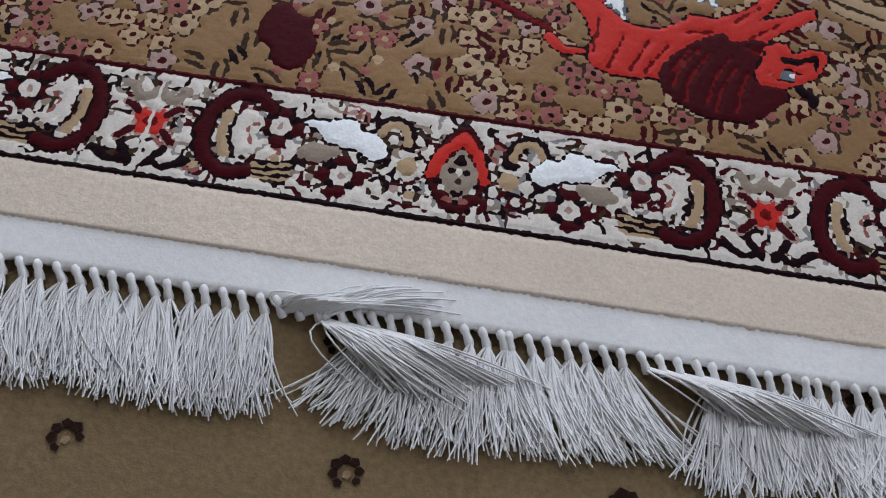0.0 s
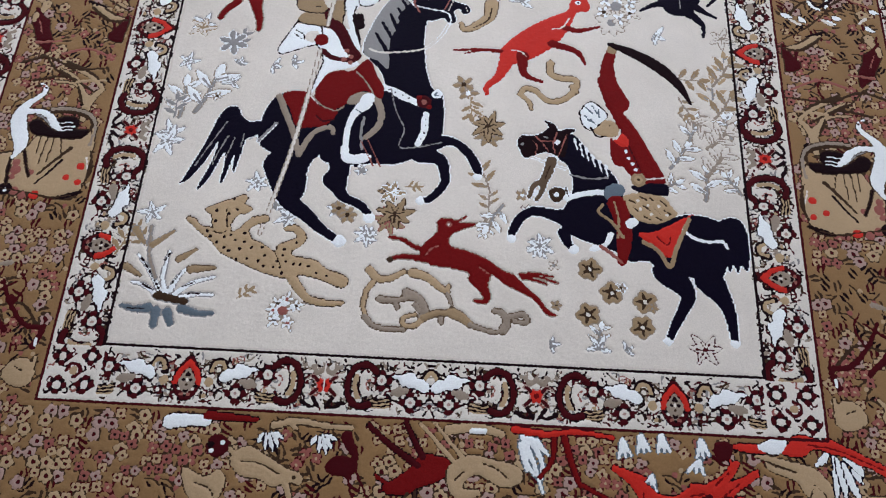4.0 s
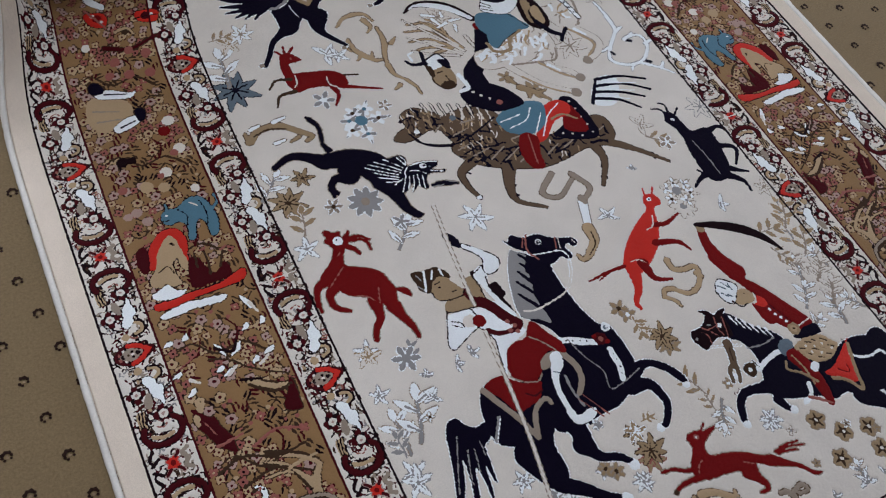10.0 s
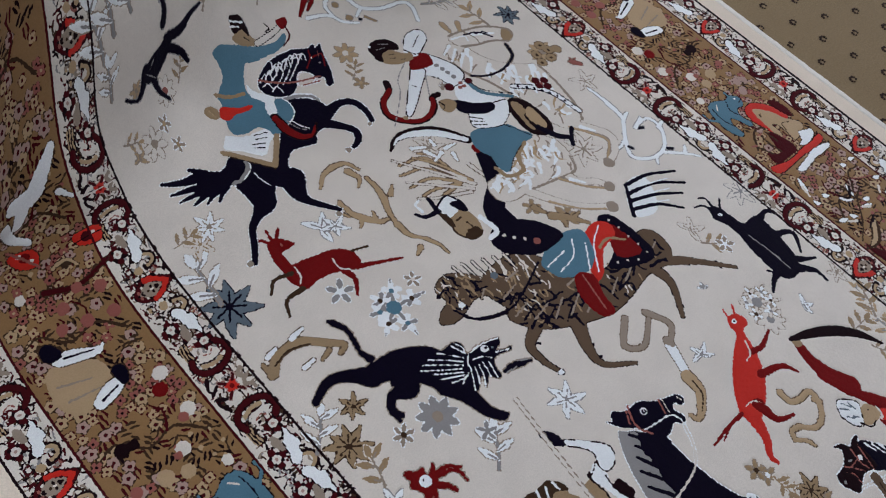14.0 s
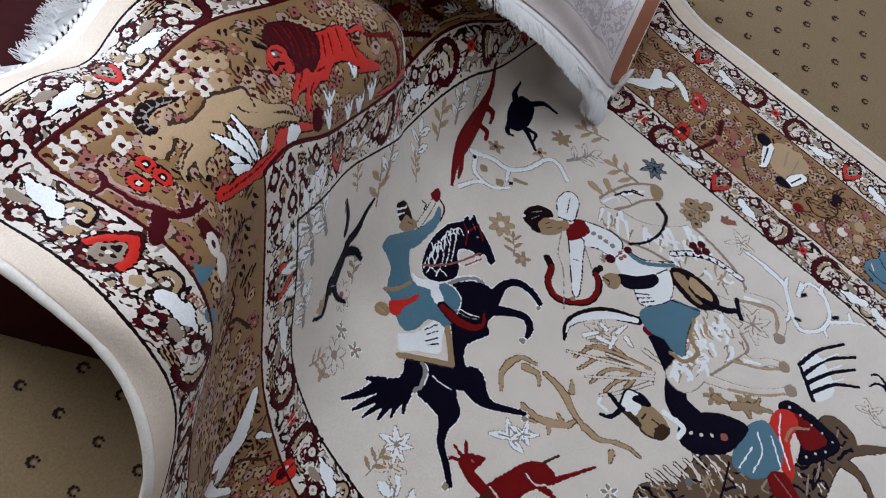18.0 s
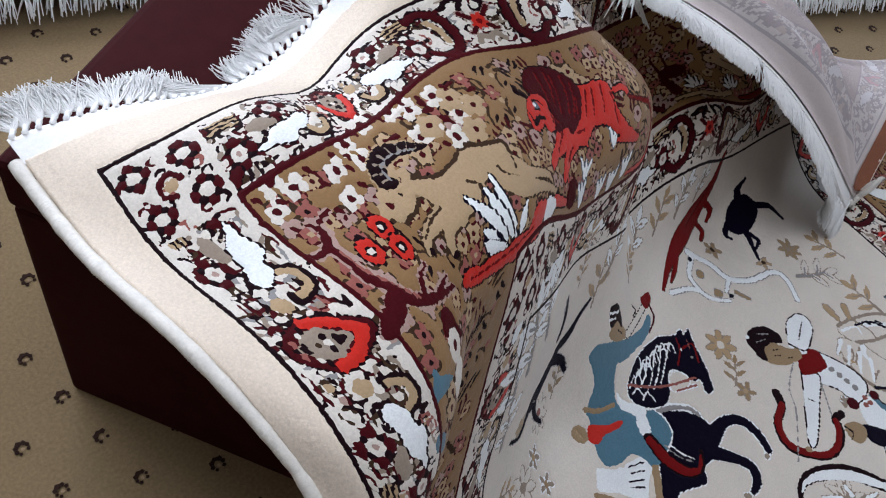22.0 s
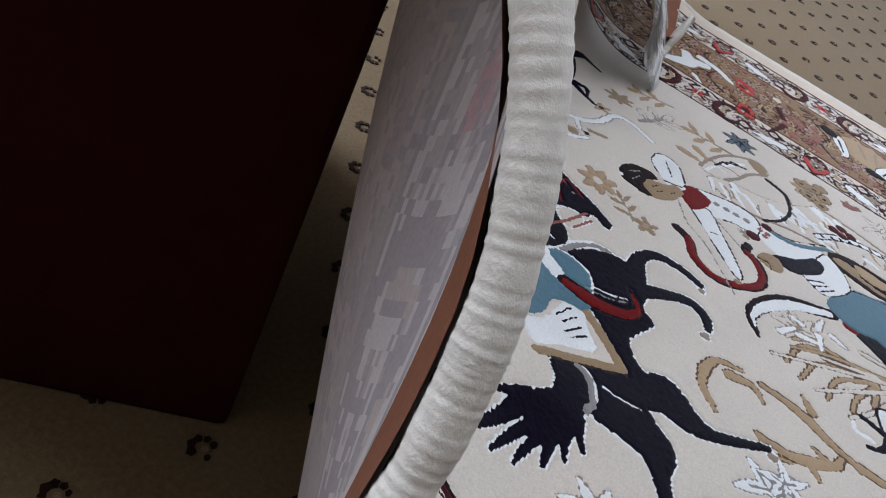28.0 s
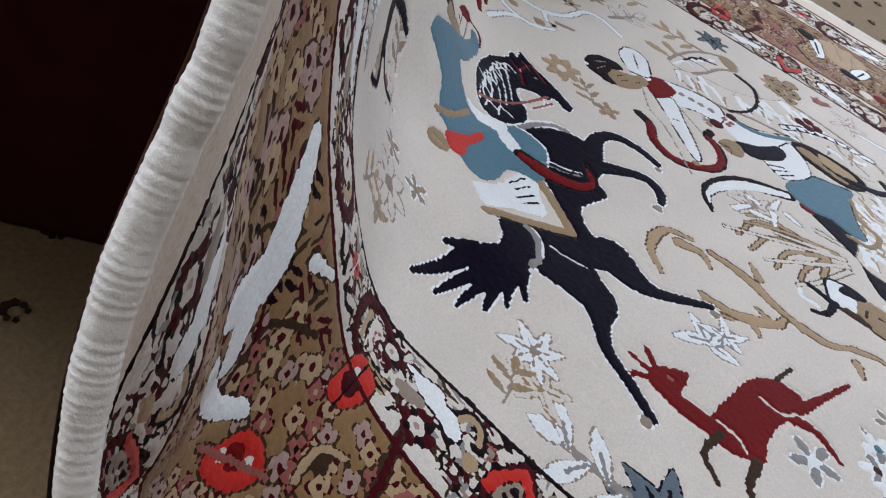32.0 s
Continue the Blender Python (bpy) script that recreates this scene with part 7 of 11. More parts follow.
area("dark", 105, 336, 111, 348, 129, 349, 142, 356, 150, 366, 143, 376, 159, 369, 165, 359, 179, 364, 189, 361, 180, 353, 176, 327, 171, 314, 153, 320, 141, 321, 128, 315, 116, 311, 109, 322)
limb("navy", 181, 215, 32, 158, 220, 18, 130, 225, 14, 112, 214, 13, 102, 196, 12, 99, 187, 9)
limb("navy", 171, 193, 16, 176, 180, 12, 181, 171, 8)
limb("navy", 313, 143, 44, 329, 123, 28, 337, 108, 20, 329, 88, 15, 318, 67, 12, 309, 47, 9)
limb("navy", 366, 133, 40, 384, 103, 22, 391, 79, 15, 394, 48, 10)
area("navy", 382, 213, 395, 227, 415, 225, 424, 201, 423, 166, 418, 148, 411, 158, 406, 144, 401, 157, 394, 147, 394, 183)
dot("white", 99, 181, 5.5)
dot("white", 184, 169, 6)
dot("white", 307, 43, 5)
dot("white", 394, 44, 5)
stroke("white", 8, 6, 236, 194, 228, 178, 211, 171)
stroke("white", 3.6, 1.6, 187, 347, 191, 328)
stroke("white", 3.6, 1.6, 195, 339, 199, 318)
stroke("white", 3.6, 1.6, 203, 330, 207, 310)
stroke("white", 3.6, 1.6, 212, 319, 216, 302)
stroke("white", 3.6, 1.6, 222, 309, 226, 292)
stroke("white", 3.6, 1.6, 231, 302, 234, 286)
stroke("rose", 2, 2, 125, 342, 133, 331, 130, 315)
stroke("rose", 2, 2, 131, 347, 142, 335, 150, 323)
stroke("rose", 2, 2, 162, 356, 157, 339, 158, 321)
stroke("rose", 2, 2, 176, 354, 170, 335, 164, 316)
stroke("rose", 2, 2, 135, 342, 149, 340, 166, 343)
dot("white", 162, 339, 4)
dot("grey", 112, 334, 2.5)
stroke("grey", 1.6, 1.6, 142, 348, 149, 346)
stroke("grey", 3, 3, 181, 286, 208, 281, 234, 284)
stroke("white", 8, 9, 176, 248, 195, 255, 215, 259, 227, 259)
stroke("ivory", 2.2, 2.2, 124, 313, 148, 304, 175, 295)
stroke("sepia", 15, 12, 154, 308, 149, 289, 143, 274)
stroke("sepia", 9, 6, 142, 274, 129, 265, 123, 248)
stroke("sepia", 9, 6, 143, 274, 141, 260, 133, 243)
stroke("umber", 2, 2, 152, 299, 145, 278)
dot("white", 132, 253, 3.5)
area("umber", 152, 260, 162, 264, 174, 260, 168, 245, 159, 240, 151, 251)
dot("white", 161, 253, 4)
stroke("umber", 1.6, 1.6, 174, 265, 178, 251)
stroke("white", 5, 4.5, 335, 207, 349, 195, 368, 190, 388, 191, 395, 181)
L.end("white")
L.move(0, 0).begin("rider", "woven horseman in dark red with a curved sabre")
area("scarlet", 275, 199, 299, 203, 351, 232, 338, 217, 321, 173, 313, 163, 297, 180, 279, 190)
stroke("gold", 6, 6, 280, 185, 300, 173, 315, 149, 325, 178, 345, 223)
stroke("crimson", 2, 2, 298, 195, 313, 182, 318, 195)
area("crimson", 222, 455, 238, 456, 241, 425, 256, 400, 279, 365, 297, 327, 311, 297, 315, 280, 289, 277, 273, 283, 254, 307, 244, 344, 250, 365, 243, 390, 232, 415)
limb("crimson", 245, 508, 15, 238, 479, 20, 239, 445, 28, 251, 412, 36)
dot("gold", 246, 510, 8)
limb("dark", 243, 520, 8, 277, 505, 16, 313, 482, 19, 343, 450, 14, 360, 415, 3)
stroke("maroon", 1.6, 1.6, 253, 370, 268, 331, 282, 294)
area("crimson", 239, 351, 251, 338, 260, 308, 246, 305, 239, 321)
area("tan", 221, 377, 242, 381, 254, 361, 243, 353, 229, 354, 216, 359)
area("white", 195, 394, 206, 410, 219, 410, 236, 390, 227, 377, 212, 364, 200, 371, 196, 383)
stroke("dark", 2, 2, 195, 394, 206, 410, 219, 410, 236, 390, 227, 377, 212, 362, 200, 371, 196, 383, 195, 394)
stroke("steel", 2, 1.6, 204, 402, 214, 392)
stroke("steel", 2, 1.6, 213, 406, 221, 392)
stroke("steel", 2, 1.6, 223, 400, 224, 386)
stroke("steel", 2, 1.6, 202, 388, 210, 378)
stroke("steel", 2, 1.6, 210, 382, 218, 373)
stroke("dark", 3, 2, 211, 367, 219, 353, 233, 353)
dot("dark", 238, 371, 1.6)
area("scarlet", 244, 349, 257, 359, 266, 346, 261, 336, 251, 339)
stroke("ivory", 3, 3, 254, 365, 250, 353, 243, 349)
dot("white", 261, 329, 2.8)
dot("white", 265, 318, 2.8)
dot("white", 270, 309, 2.8)
dot("white", 274, 299, 2.8)
area("tan", 253, 252, 280, 262, 311, 257, 323, 240, 329, 230, 308, 216, 288, 214, 269, 223)
stroke("umber", 2.4, 1.6, 263, 250, 272, 245)
stroke("umber", 2.4, 1.6, 278, 256, 287, 251)
stroke("umber", 2.4, 1.6, 292, 254, 301, 247)
stroke("umber", 2.4, 1.6, 306, 251, 315, 242)
stroke("umber", 2.4, 1.6, 268, 238, 277, 231)
stroke("umber", 2.4, 1.6, 283, 241, 292, 234)
stroke("umber", 2.4, 1.6, 297, 238, 306, 229)
stroke("umber", 2.4, 1.6, 311, 236, 320, 229)
stroke("umber", 2.4, 1.6, 282, 225, 291, 220)
stroke("umber", 2.4, 1.6, 299, 224, 308, 220)
dot("ivory", 275, 249, 2.4)
dot("ivory", 289, 243, 2.4)
dot("ivory", 304, 242, 2.4)
dot("ivory", 278, 236, 2.4)
dot("ivory", 293, 229, 2.4)
dot("ivory", 315, 228, 2.4)
area("navy", 268, 273, 313, 279, 317, 259, 288, 261, 272, 265)
stroke("ivory", 2.6, 2.6, 281, 283, 314, 288)
dot("gold", 277, 283, 11)
dot("tan", 277, 283, 6)
dot("umber", 277, 283, 2)
area("steel", 228, 264, 244, 276, 258, 267, 248, 251, 231, 249)
limb("crimson", 245, 243, 26, 253, 216, 24, 254, 181, 20, 250, 153, 12)
stroke("rose", 6, 4, 222, 175, 237, 164, 250, 152)
area("white", 257, 216, 269, 222, 274, 212, 261, 205)
stroke("gold", 4.5, 4.5, 226, 241, 220, 228, 237, 214, 253, 191)
stroke("gold", 3, 3, 242, 245, 247, 220, 246, 190)
L.end("")
L.move(0, 0).begin("leopard", "tan woven leopard with dark spots")
area("tan", -353, 188, -341, 188, -331, 178, -317, 175, -303, 176, -293, 173, -285, 170, -271, 178, -263, 171, -257, 160, -244, 155, -230, 147, -223, 143, -214, 155, -199, 157, -201, 140, -180, 135, -165, 132, -148, 120, -122, 111, -120, 99, -130, 96, -154, 105, -174, 110, -187, 112, -191, 106, -208, 106, -231, 111, -256, 120, -276, 129, -297, 139, -314, 156, -332, 169)
area("tan", -329, 203, -313, 213, -295, 221, -277, 229, -273, 222, -276, 215, -264, 208, -269, 201, -279, 199, -286, 192, -290, 182, -291, 170, -311, 173, -316, 186, -319, 196)
limb("tan", -270, 176, 11, -258, 188, 12, -243, 193, 10)
limb("tan", -213, 148, 16, -195, 158, 13, -189, 168, 11, -198, 179, 10, -211, 179, 7)
limb("tan", -199, 112, 14, -187, 95, 12, -170, 77, 10, -146, 72, 8, -125, 73, 6)
stroke("umber", 2.1, 1.7, -299, 205, -294, 177)
stroke("umber", 2.1, 1.6, -313, 170, -302, 167, -295, 171)
stroke("umber", 2.0, 1.6, -223, 143, -213, 123)
dot("dark", -313, 202, 2.5)
dot("dark", -295, 198, 2.5)
dot("dark", -284, 205, 2.5)
dot("dark", -291, 221, 2.5)
dot("dark", -312, 186, 2.5)
dot("dark", -296, 187, 2.5)
dot("dark", -321, 170, 2.5)
dot("dark", -315, 162, 2.5)
dot("dark", -296, 162, 2.5)
dot("dark", -287, 165, 2.5)
dot("dark", -280, 158, 2.5)
dot("dark", -268, 169, 2.5)
dot("dark", -267, 156, 2.5)
dot("dark", -305, 153, 2.5)
dot("dark", -294, 146, 2.4)
dot("dark", -286, 142, 2.4)
dot("dark", -275, 129, 2.4)
dot("dark", -272, 145, 2.4)
dot("dark", -260, 131, 2.4)
dot("dark", -256, 148, 2.4)
dot("dark", -241, 149, 2.4)
dot("dark", -236, 137, 2.4)
dot("dark", -244, 128, 2.4)
dot("dark", -236, 121, 2.4)
dot("dark", -222, 120, 2.4)
dot("dark", -218, 129, 2.4)
dot("dark", -212, 138, 2.4)
dot("dark", -211, 147, 2.4)
dot("dark", -206, 129, 2.4)
dot("dark", -195, 126, 2.4)
dot("dark", -186, 126, 2.4)
dot("dark", -175, 124, 2.4)
dot("dark", -210, 112, 2.4)
dot("dark", -163, 115, 2.4)
dot("dark", -149, 111, 2.4)
dot("dark", -195, 158, 2.4)
dot("dark", -213, 120, 2.4)
L.end("umber")
L.move(0, 0).begin("fox", "dark red woven fox running")
area("crimson", -2, 203, 4, 207, 17, 206, 28, 201, 40, 202, 47, 198, 34, 192, 22, 187, 16, 181, 13, 170, 19, 163, 40, 158, 65, 148, 87, 133, 105, 125, 110, 113, 131, 100, 138, 91, 111, 103, 88, 115, 74, 126, 69, 113, 59, 115, 50, 124, 19, 132, -8, 135, -18, 143, -25, 154, -19, 167, -9, 178, -2, 189, -4, 199)
stroke("crimson", 3, 2.5, 23, 202, 35, 211)
stroke("crimson", 3, 2.5, 30, 197, 48, 200)
dot("rose", 12, 198, 4.4)
dot("ivory", 12, 198, 2.2)
limb("crimson", -18, 157, 9, -33, 161, 6, -50, 171, 5, -68, 174, 4)
limb("crimson", -18, 143, 10, -40, 146, 7, -56, 144, 6, -65, 140, 6)
limb("crimson", 55, 119, 24, 63, 104, 14, 69, 92, 9, 64, 85, 7, 53, 86, 4)
limb("crimson", 99, 118, 18, 121, 103, 8, 138, 89, 5, 148, 75, 6, 159, 71, 3)
stroke("crimson", 4.5, 2.5, 112, 127, 134, 129, 157, 126)
stroke("crimson", 4.5, 2.5, 114, 125, 137, 125, 163, 117)
stroke("crimson", 4.5, 2.5, 115, 123, 134, 120, 147, 115)
stroke("rose", 2, 1.6, -18, 148, -9, 160, 0, 164)
stroke("rose", 2, 1.6, 57, 135, 70, 126)
dot("umber", -65, 140, 4)
L.end("taupe")
L.move(0, 0).begin("horse", "brown striped woven horse")
area("sepia", -81, 831, -25, 844, 29, 834, 69, 792, 142, 797, 205, 804, 223, 785, 219, 749, 197, 733, 163, 741, 139, 740, 101, 733, 55, 731, 5, 747, -42, 771, -71, 797)
area("sepia", -79, 897, -23, 908, 18, 892, 36, 857, 14, 810, -63, 803, -72, 839, -81, 872)
area("sepia", -138, 930, -110, 940, -84, 924, -64, 897, -73, 873, -99, 882, -127, 875, -151, 870, -171, 881, -159, 895, -139, 904)
stroke("gold", 3.0, 2.4, -30, 808, -31, 803, -33, 797)
stroke("gold", 3.1, 2.4, 136, 786, 138, 783, 141, 779)
stroke("gold", 3.0, 2.4, -18, 817, -19, 812, -23, 806)
stroke("gold", 3.0, 2.4, -11, 831, -13, 824, -12, 817)
stroke("gold", 3.0, 2.4, 112, 794, 115, 786, 116, 779)
stroke("gold", 3.1, 2.5, -89, 914, -90, 907, -93, 900)
stroke("gold", 3.1, 2.5, -98, 915, -100, 909, -100, 904)
stroke("gold", 3.1, 2.5, -32, 882, -28, 876, -22, 875)
stroke("gold", 3.1, 2.5, -96, 926, -92, 919, -83, 921)
stroke("gold", 3.1, 2.4, -95, 900, -95, 892, -94, 885)
stroke("gold", 3.0, 2.4, -5, 826, -5, 821, -9, 815)
stroke("gold", 3.1, 2.5, -21, 880, -19, 873, -16, 867)
stroke("gold", 3.1, 2.4, 186, 766, 186, 761, 186, 755)
stroke("gold", 3.0, 2.4, -65, 816, -60, 809, -51, 811)
stroke("gold", 3.0, 2.4, -50, 817, -53, 810, -58, 806)
stroke("gold", 3.1, 2.5, -110, 915, -112, 907, -118, 903)
stroke("gold", 3.1, 2.5, 175, 781, 174, 775, 171, 769)
stroke("gold", 3.0, 2.4, -66, 829, -61, 823, -56, 823)
stroke("gold", 3.1, 2.5, 157, 787, 154, 777, 147, 768)
stroke("gold", 3.0, 2.4, 44, 775, 42, 766, 36, 757)
stroke("gold", 3.1, 2.5, -86, 919, -83, 912, -78, 907)
stroke("gold", 3.0, 2.4, -42, 838, -39, 831, -38, 821)
stroke("gold", 3.1, 2.5, -12, 901, -10, 896, -8, 890)
stroke("gold", 3.0, 2.4, 44, 783, 42, 777, 40, 772)
stroke("gold", 3.0, 2.4, 74, 792, 72, 785, 69, 778)
stroke("gold", 3.0, 2.4, -58, 863, -53, 856, -49, 850)
stroke("gold", 3.1, 2.5, -12, 894, -11, 888, -6, 885)
stroke("gold", 3.1, 2.5, 5, 872, 6, 865, 6, 857)
stroke("gold", 3.0, 2.4, -123, 901, -120, 895, -113, 891)
stroke("gold", 3.1, 2.5, -133, 928, -133, 922, -134, 917)
stroke("gold", 3.1, 2.5, -99, 909, -94, 902, -92, 893)
stroke("gold", 3.0, 2.4, -39, 833, -36, 829, -32, 828)
stroke("gold", 3.0, 2.4, 139, 752, 137, 747, 134, 741)
stroke("gold", 2.9, 2.4, -52, 795, -48, 790, -43, 790)
stroke("gold", 3.0, 2.4, -27, 859, -28, 851, -22, 846)
stroke("gold", 3.0, 2.4, -29, 813, -30, 808, -30, 801)
stroke("gold", 3.1, 2.5, -42, 900, -44, 890, -41, 883)
stroke("gold", 3.1, 2.5, -54, 895, -55, 889, -54, 883)
stroke("gold", 3.0, 2.4, -57, 840, -57, 833, -58, 826)
stroke("gold", 3.0, 2.4, -23, 827, -24, 822, -29, 819)
stroke("gold", 3.1, 2.5, -115, 934, -113, 927, -115, 919)
stroke("gold", 3.0, 2.4, -123, 901, -125, 894, -122, 888)
stroke("gold", 3.1, 2.4, 24, 847, 24, 840, 23, 833)
stroke("gold", 3.1, 2.5, -25, 877, -28, 869, -33, 861)
stroke("gold", 3.1, 2.4, -77, 886, -75, 877, -75, 869)
stroke("gold", 3.0, 2.4, -138, 901, -137, 894, -139, 885)
stroke("gold", 3.1, 2.5, -99, 908, -96, 901, -96, 894)
stroke("gold", 3.1, 2.5, -138, 925, -134, 918, -137, 911)
stroke("gold", 3.0, 2.4, -60, 831, -61, 826, -60, 821)
stroke("gold", 3.0, 2.4, 19, 779, 16, 771, 14, 764)
stroke("gold", 3.0, 2.4, -138, 889, -138, 884, -137, 878)
stroke("gold", 3.1, 2.5, -6, 866, -9, 858, -9, 851)
stroke("gold", 3.1, 2.5, -26, 883, -29, 875, -34, 869)
stroke("gold", 3.0, 2.4, 29, 808, 30, 802, 33, 797)
stroke("gold", 3.0, 2.4, 143, 779, 144, 771, 149, 767)
stroke("gold", 2.9, 2.3, -42, 784, -44, 779, -43, 774)
stroke("gold", 3.1, 2.4, -38, 873, -41, 865, -45, 859)
stroke("gold", 3.0, 2.4, -103, 896, -103, 889, -108, 882)
stroke("gold", 3.0, 2.4, -63, 870, -62, 865, -64, 860)
stroke("gold", 3.1, 2.5, 4, 867, 8, 859, 6, 849)
stroke("navy", 3.0, 2.4, -60, 856, -56, 848, -50, 843)
stroke("navy", 3.0, 2.4, 38, 800, 38, 793, 40, 787)
stroke("navy", 3.1, 2.5, 16, 853, 20, 848, 24, 846)
stroke("navy", 3.0, 2.4, -43, 820, -41, 812, -34, 809)
stroke("navy", 3.0, 2.4, -36, 842, -36, 835, -37, 828)
stroke("navy", 3.0, 2.4, -57, 861, -59, 852, -61, 841)
stroke("navy", 3.0, 2.4, 52, 782, 55, 777, 56, 772)
stroke("navy", 3.0, 2.4, 150, 762, 152, 754, 156, 749)
stroke("navy", 3.1, 2.4, -100, 902, -101, 894, -104, 886)
stroke("navy", 3.0, 2.4, 111, 751, 116, 747, 115, 740)
stroke("navy", 3.0, 2.4, -24, 811, -18, 806, -13, 801)
stroke("navy", 3.1, 2.4, 2, 853, 3, 844, -1, 837)
stroke("navy", 3.1, 2.5, -15, 901, -14, 892, -12, 882)
stroke("navy", 3.0, 2.4, -56, 857, -52, 853, -53, 846)
stroke("navy", 3.0, 2.4, -120, 895, -122, 887, -119, 880)
stroke("navy", 3.1, 2.5, 178, 785, 179, 779, 177, 773)
stroke("navy", 3.1, 2.5, -108, 936, -104, 932, -101, 927)
stroke("navy", 3.0, 2.4, -66, 856, -61, 850, -53, 850)
stroke("navy", 3.0, 2.4, -47, 842, -44, 835, -44, 827)
stroke("navy", 3.1, 2.5, -122, 932, -121, 925, -123, 917)
stroke("navy", 3.0, 2.4, -47, 843, -43, 838, -39, 834)
stroke("navy", 3.0, 2.4, -134, 887, -130, 880, -121, 878)
stroke("navy", 2.9, 2.4, -44, 789, -42, 785, -38, 783)
stroke("navy", 3.1, 2.5, -6, 903, -8, 894, -8, 887)
stroke("navy", 3.0, 2.4, 48, 785, 48, 778, 45, 770)
stroke("navy", 3.1, 2.4, -129, 917, -131, 906, -137, 899)
stroke("navy", 3.1, 2.4, 140, 790, 137, 780, 135, 771)
stroke("navy", 3.0, 2.4, 89, 769, 88, 761, 85, 753)
stroke("navy", 3.0, 2.4, -43, 850, -40, 845, -36, 844)
stroke("navy", 3.1, 2.5, -118, 937, -119, 927, -122, 917)
stroke("navy", 3.0, 2.4, -45, 820, -43, 814, -39, 810)
stroke("navy", 3.0, 2.4, -105, 889, -101, 885, -95, 884)
stroke("navy", 3.0, 2.4, 90, 768, 93, 764, 97, 760)
stroke("navy", 3.0, 2.4, -22, 836, -23, 830, -21, 825)
stroke("navy", 3.1, 2.5, 166, 788, 170, 786, 173, 781)
stroke("navy", 3.0, 2.4, -21, 833, -20, 825, -19, 816)
stroke("navy", 3.0, 2.4, -75, 866, -72, 860, -70, 855)
stroke("navy", 3.0, 2.4, -14, 801, -15, 794, -15, 786)
stroke("navy", 3.1, 2.5, -78, 904, -76, 900, -72, 898)
stroke("navy", 3.1, 2.5, -84, 902, -86, 896, -90, 891)
stroke("navy", 3.1, 2.5, -117, 917, -115, 913, -111, 910)
stroke("navy", 3.0, 2.4, 49, 785, 53, 778, 60, 776)
stroke("navy", 3.0, 2.4, -126, 905, -124, 899, -127, 894)
stroke("navy", 3.0, 2.4, 27, 790, 31, 784, 29, 775)
stroke("navy", 2.9, 2.4, 58, 741, 61, 738, 64, 734)
stroke("navy", 3.1, 2.5, -111, 940, -109, 935, -107, 930)
stroke("ivory", 2.4, 1.8, 13, 834, 9, 828, 4, 823)
stroke("ivory", 2.5, 1.9, -122, 934, -125, 926, -130, 920)
stroke("ivory", 2.4, 1.8, -122, 894, -126, 888, -129, 881)
stroke("ivory", 2.5, 1.8, -137, 931, -137, 925, -135, 920)
stroke("ivory", 2.5, 1.9, -1, 884, -1, 877, -5, 870)
stroke("ivory", 2.4, 1.8, 197, 748, 194, 743, 195, 739)
stroke("ivory", 2.5, 1.8, 9, 857, 7, 851, 8, 848)
stroke("ivory", 2.4, 1.8, 96, 784, 94, 779, 94, 774)
stroke("ivory", 2.5, 1.9, -112, 939, -111, 934, -108, 929)
stroke("ivory", 2.4, 1.8, -63, 873, -62, 870, -61, 866)
stroke("ivory", 2.4, 1.8, -53, 825, -53, 821, -51, 816)
stroke("ivory", 2.5, 1.9, -28, 892, -29, 887, -34, 882)
stroke("ivory", 2.4, 1.8, -33, 827, -29, 820, -29, 815)
stroke("ivory", 2.4, 1.8, -18, 837, -19, 832, -23, 828)
stroke("ivory", 2.4, 1.8, 109, 748, 108, 743, 106, 738)
stroke("ivory", 2.4, 1.8, 3, 841, 6, 836, 5, 831)
stroke("ivory", 2.4, 1.8, -58, 839, -61, 834, -64, 831)
stroke("ivory", 2.4, 1.8, -117, 910, -118, 904, -119, 900)
stroke("ivory", 2.5, 1.8, 28, 860, 29, 857, 28, 853)
stroke("ivory", 2.4, 1.8, -24, 843, -22, 836, -18, 831)
stroke("ivory", 2.4, 1.8, 104, 751, 101, 744, 95, 738)
stroke("ivory", 2.4, 1.8, -45, 830, -43, 824, -43, 817)
stroke("navy", 3.0, 2.4, -144, 917, -127, 921, -124, 909)
stroke("ivory", 2.5, 2.5, -126, 929, -113, 920)
stroke("taupe", 3.6, 2.4, -73, 822, -42, 828)
stroke("taupe", 3.5, 2.4, -53, 800, -16, 807)
stroke("taupe", 3.5, 2.4, -26, 782, 9, 800)
stroke("taupe", 3.5, 2.4, -3, 770, 33, 787)
stroke("taupe", 3.5, 2.4, 20, 757, 55, 772)
stroke("taupe", 3.6, 2.4, 77, 755, 106, 769)
stroke("taupe", 3.6, 2.4, 112, 757, 148, 772)
stroke("taupe", 3.6, 2.4, 150, 764, 182, 781)
stroke("taupe", 3.7, 2.4, 180, 764, 209, 774)
stroke("taupe", 3.6, 2.4, -66, 855, -35, 861)
stroke("taupe", 3.7, 2.4, -41, 877, -12, 876)
stroke("taupe", 3.7, 2.4, -77, 886, -93, 876)
stroke("taupe", 3.6, 2.4, 30, 809, 54, 810)
stroke("navy", 3.5, 2.4, -67, 809, -35, 818)
stroke("navy", 3.5, 2.3, -43, 784, -9, 797)
stroke("navy", 3.5, 2.3, -16, 766, 14, 783)
stroke("navy", 3.5, 2.4, 20, 770, 54, 782)
stroke("navy", 3.6, 2.4, 93, 754, 123, 768)
stroke("navy", 3.6, 2.4, 129, 756, 162, 775)
stroke("navy", 3.6, 2.4, 165, 758, 196, 773)
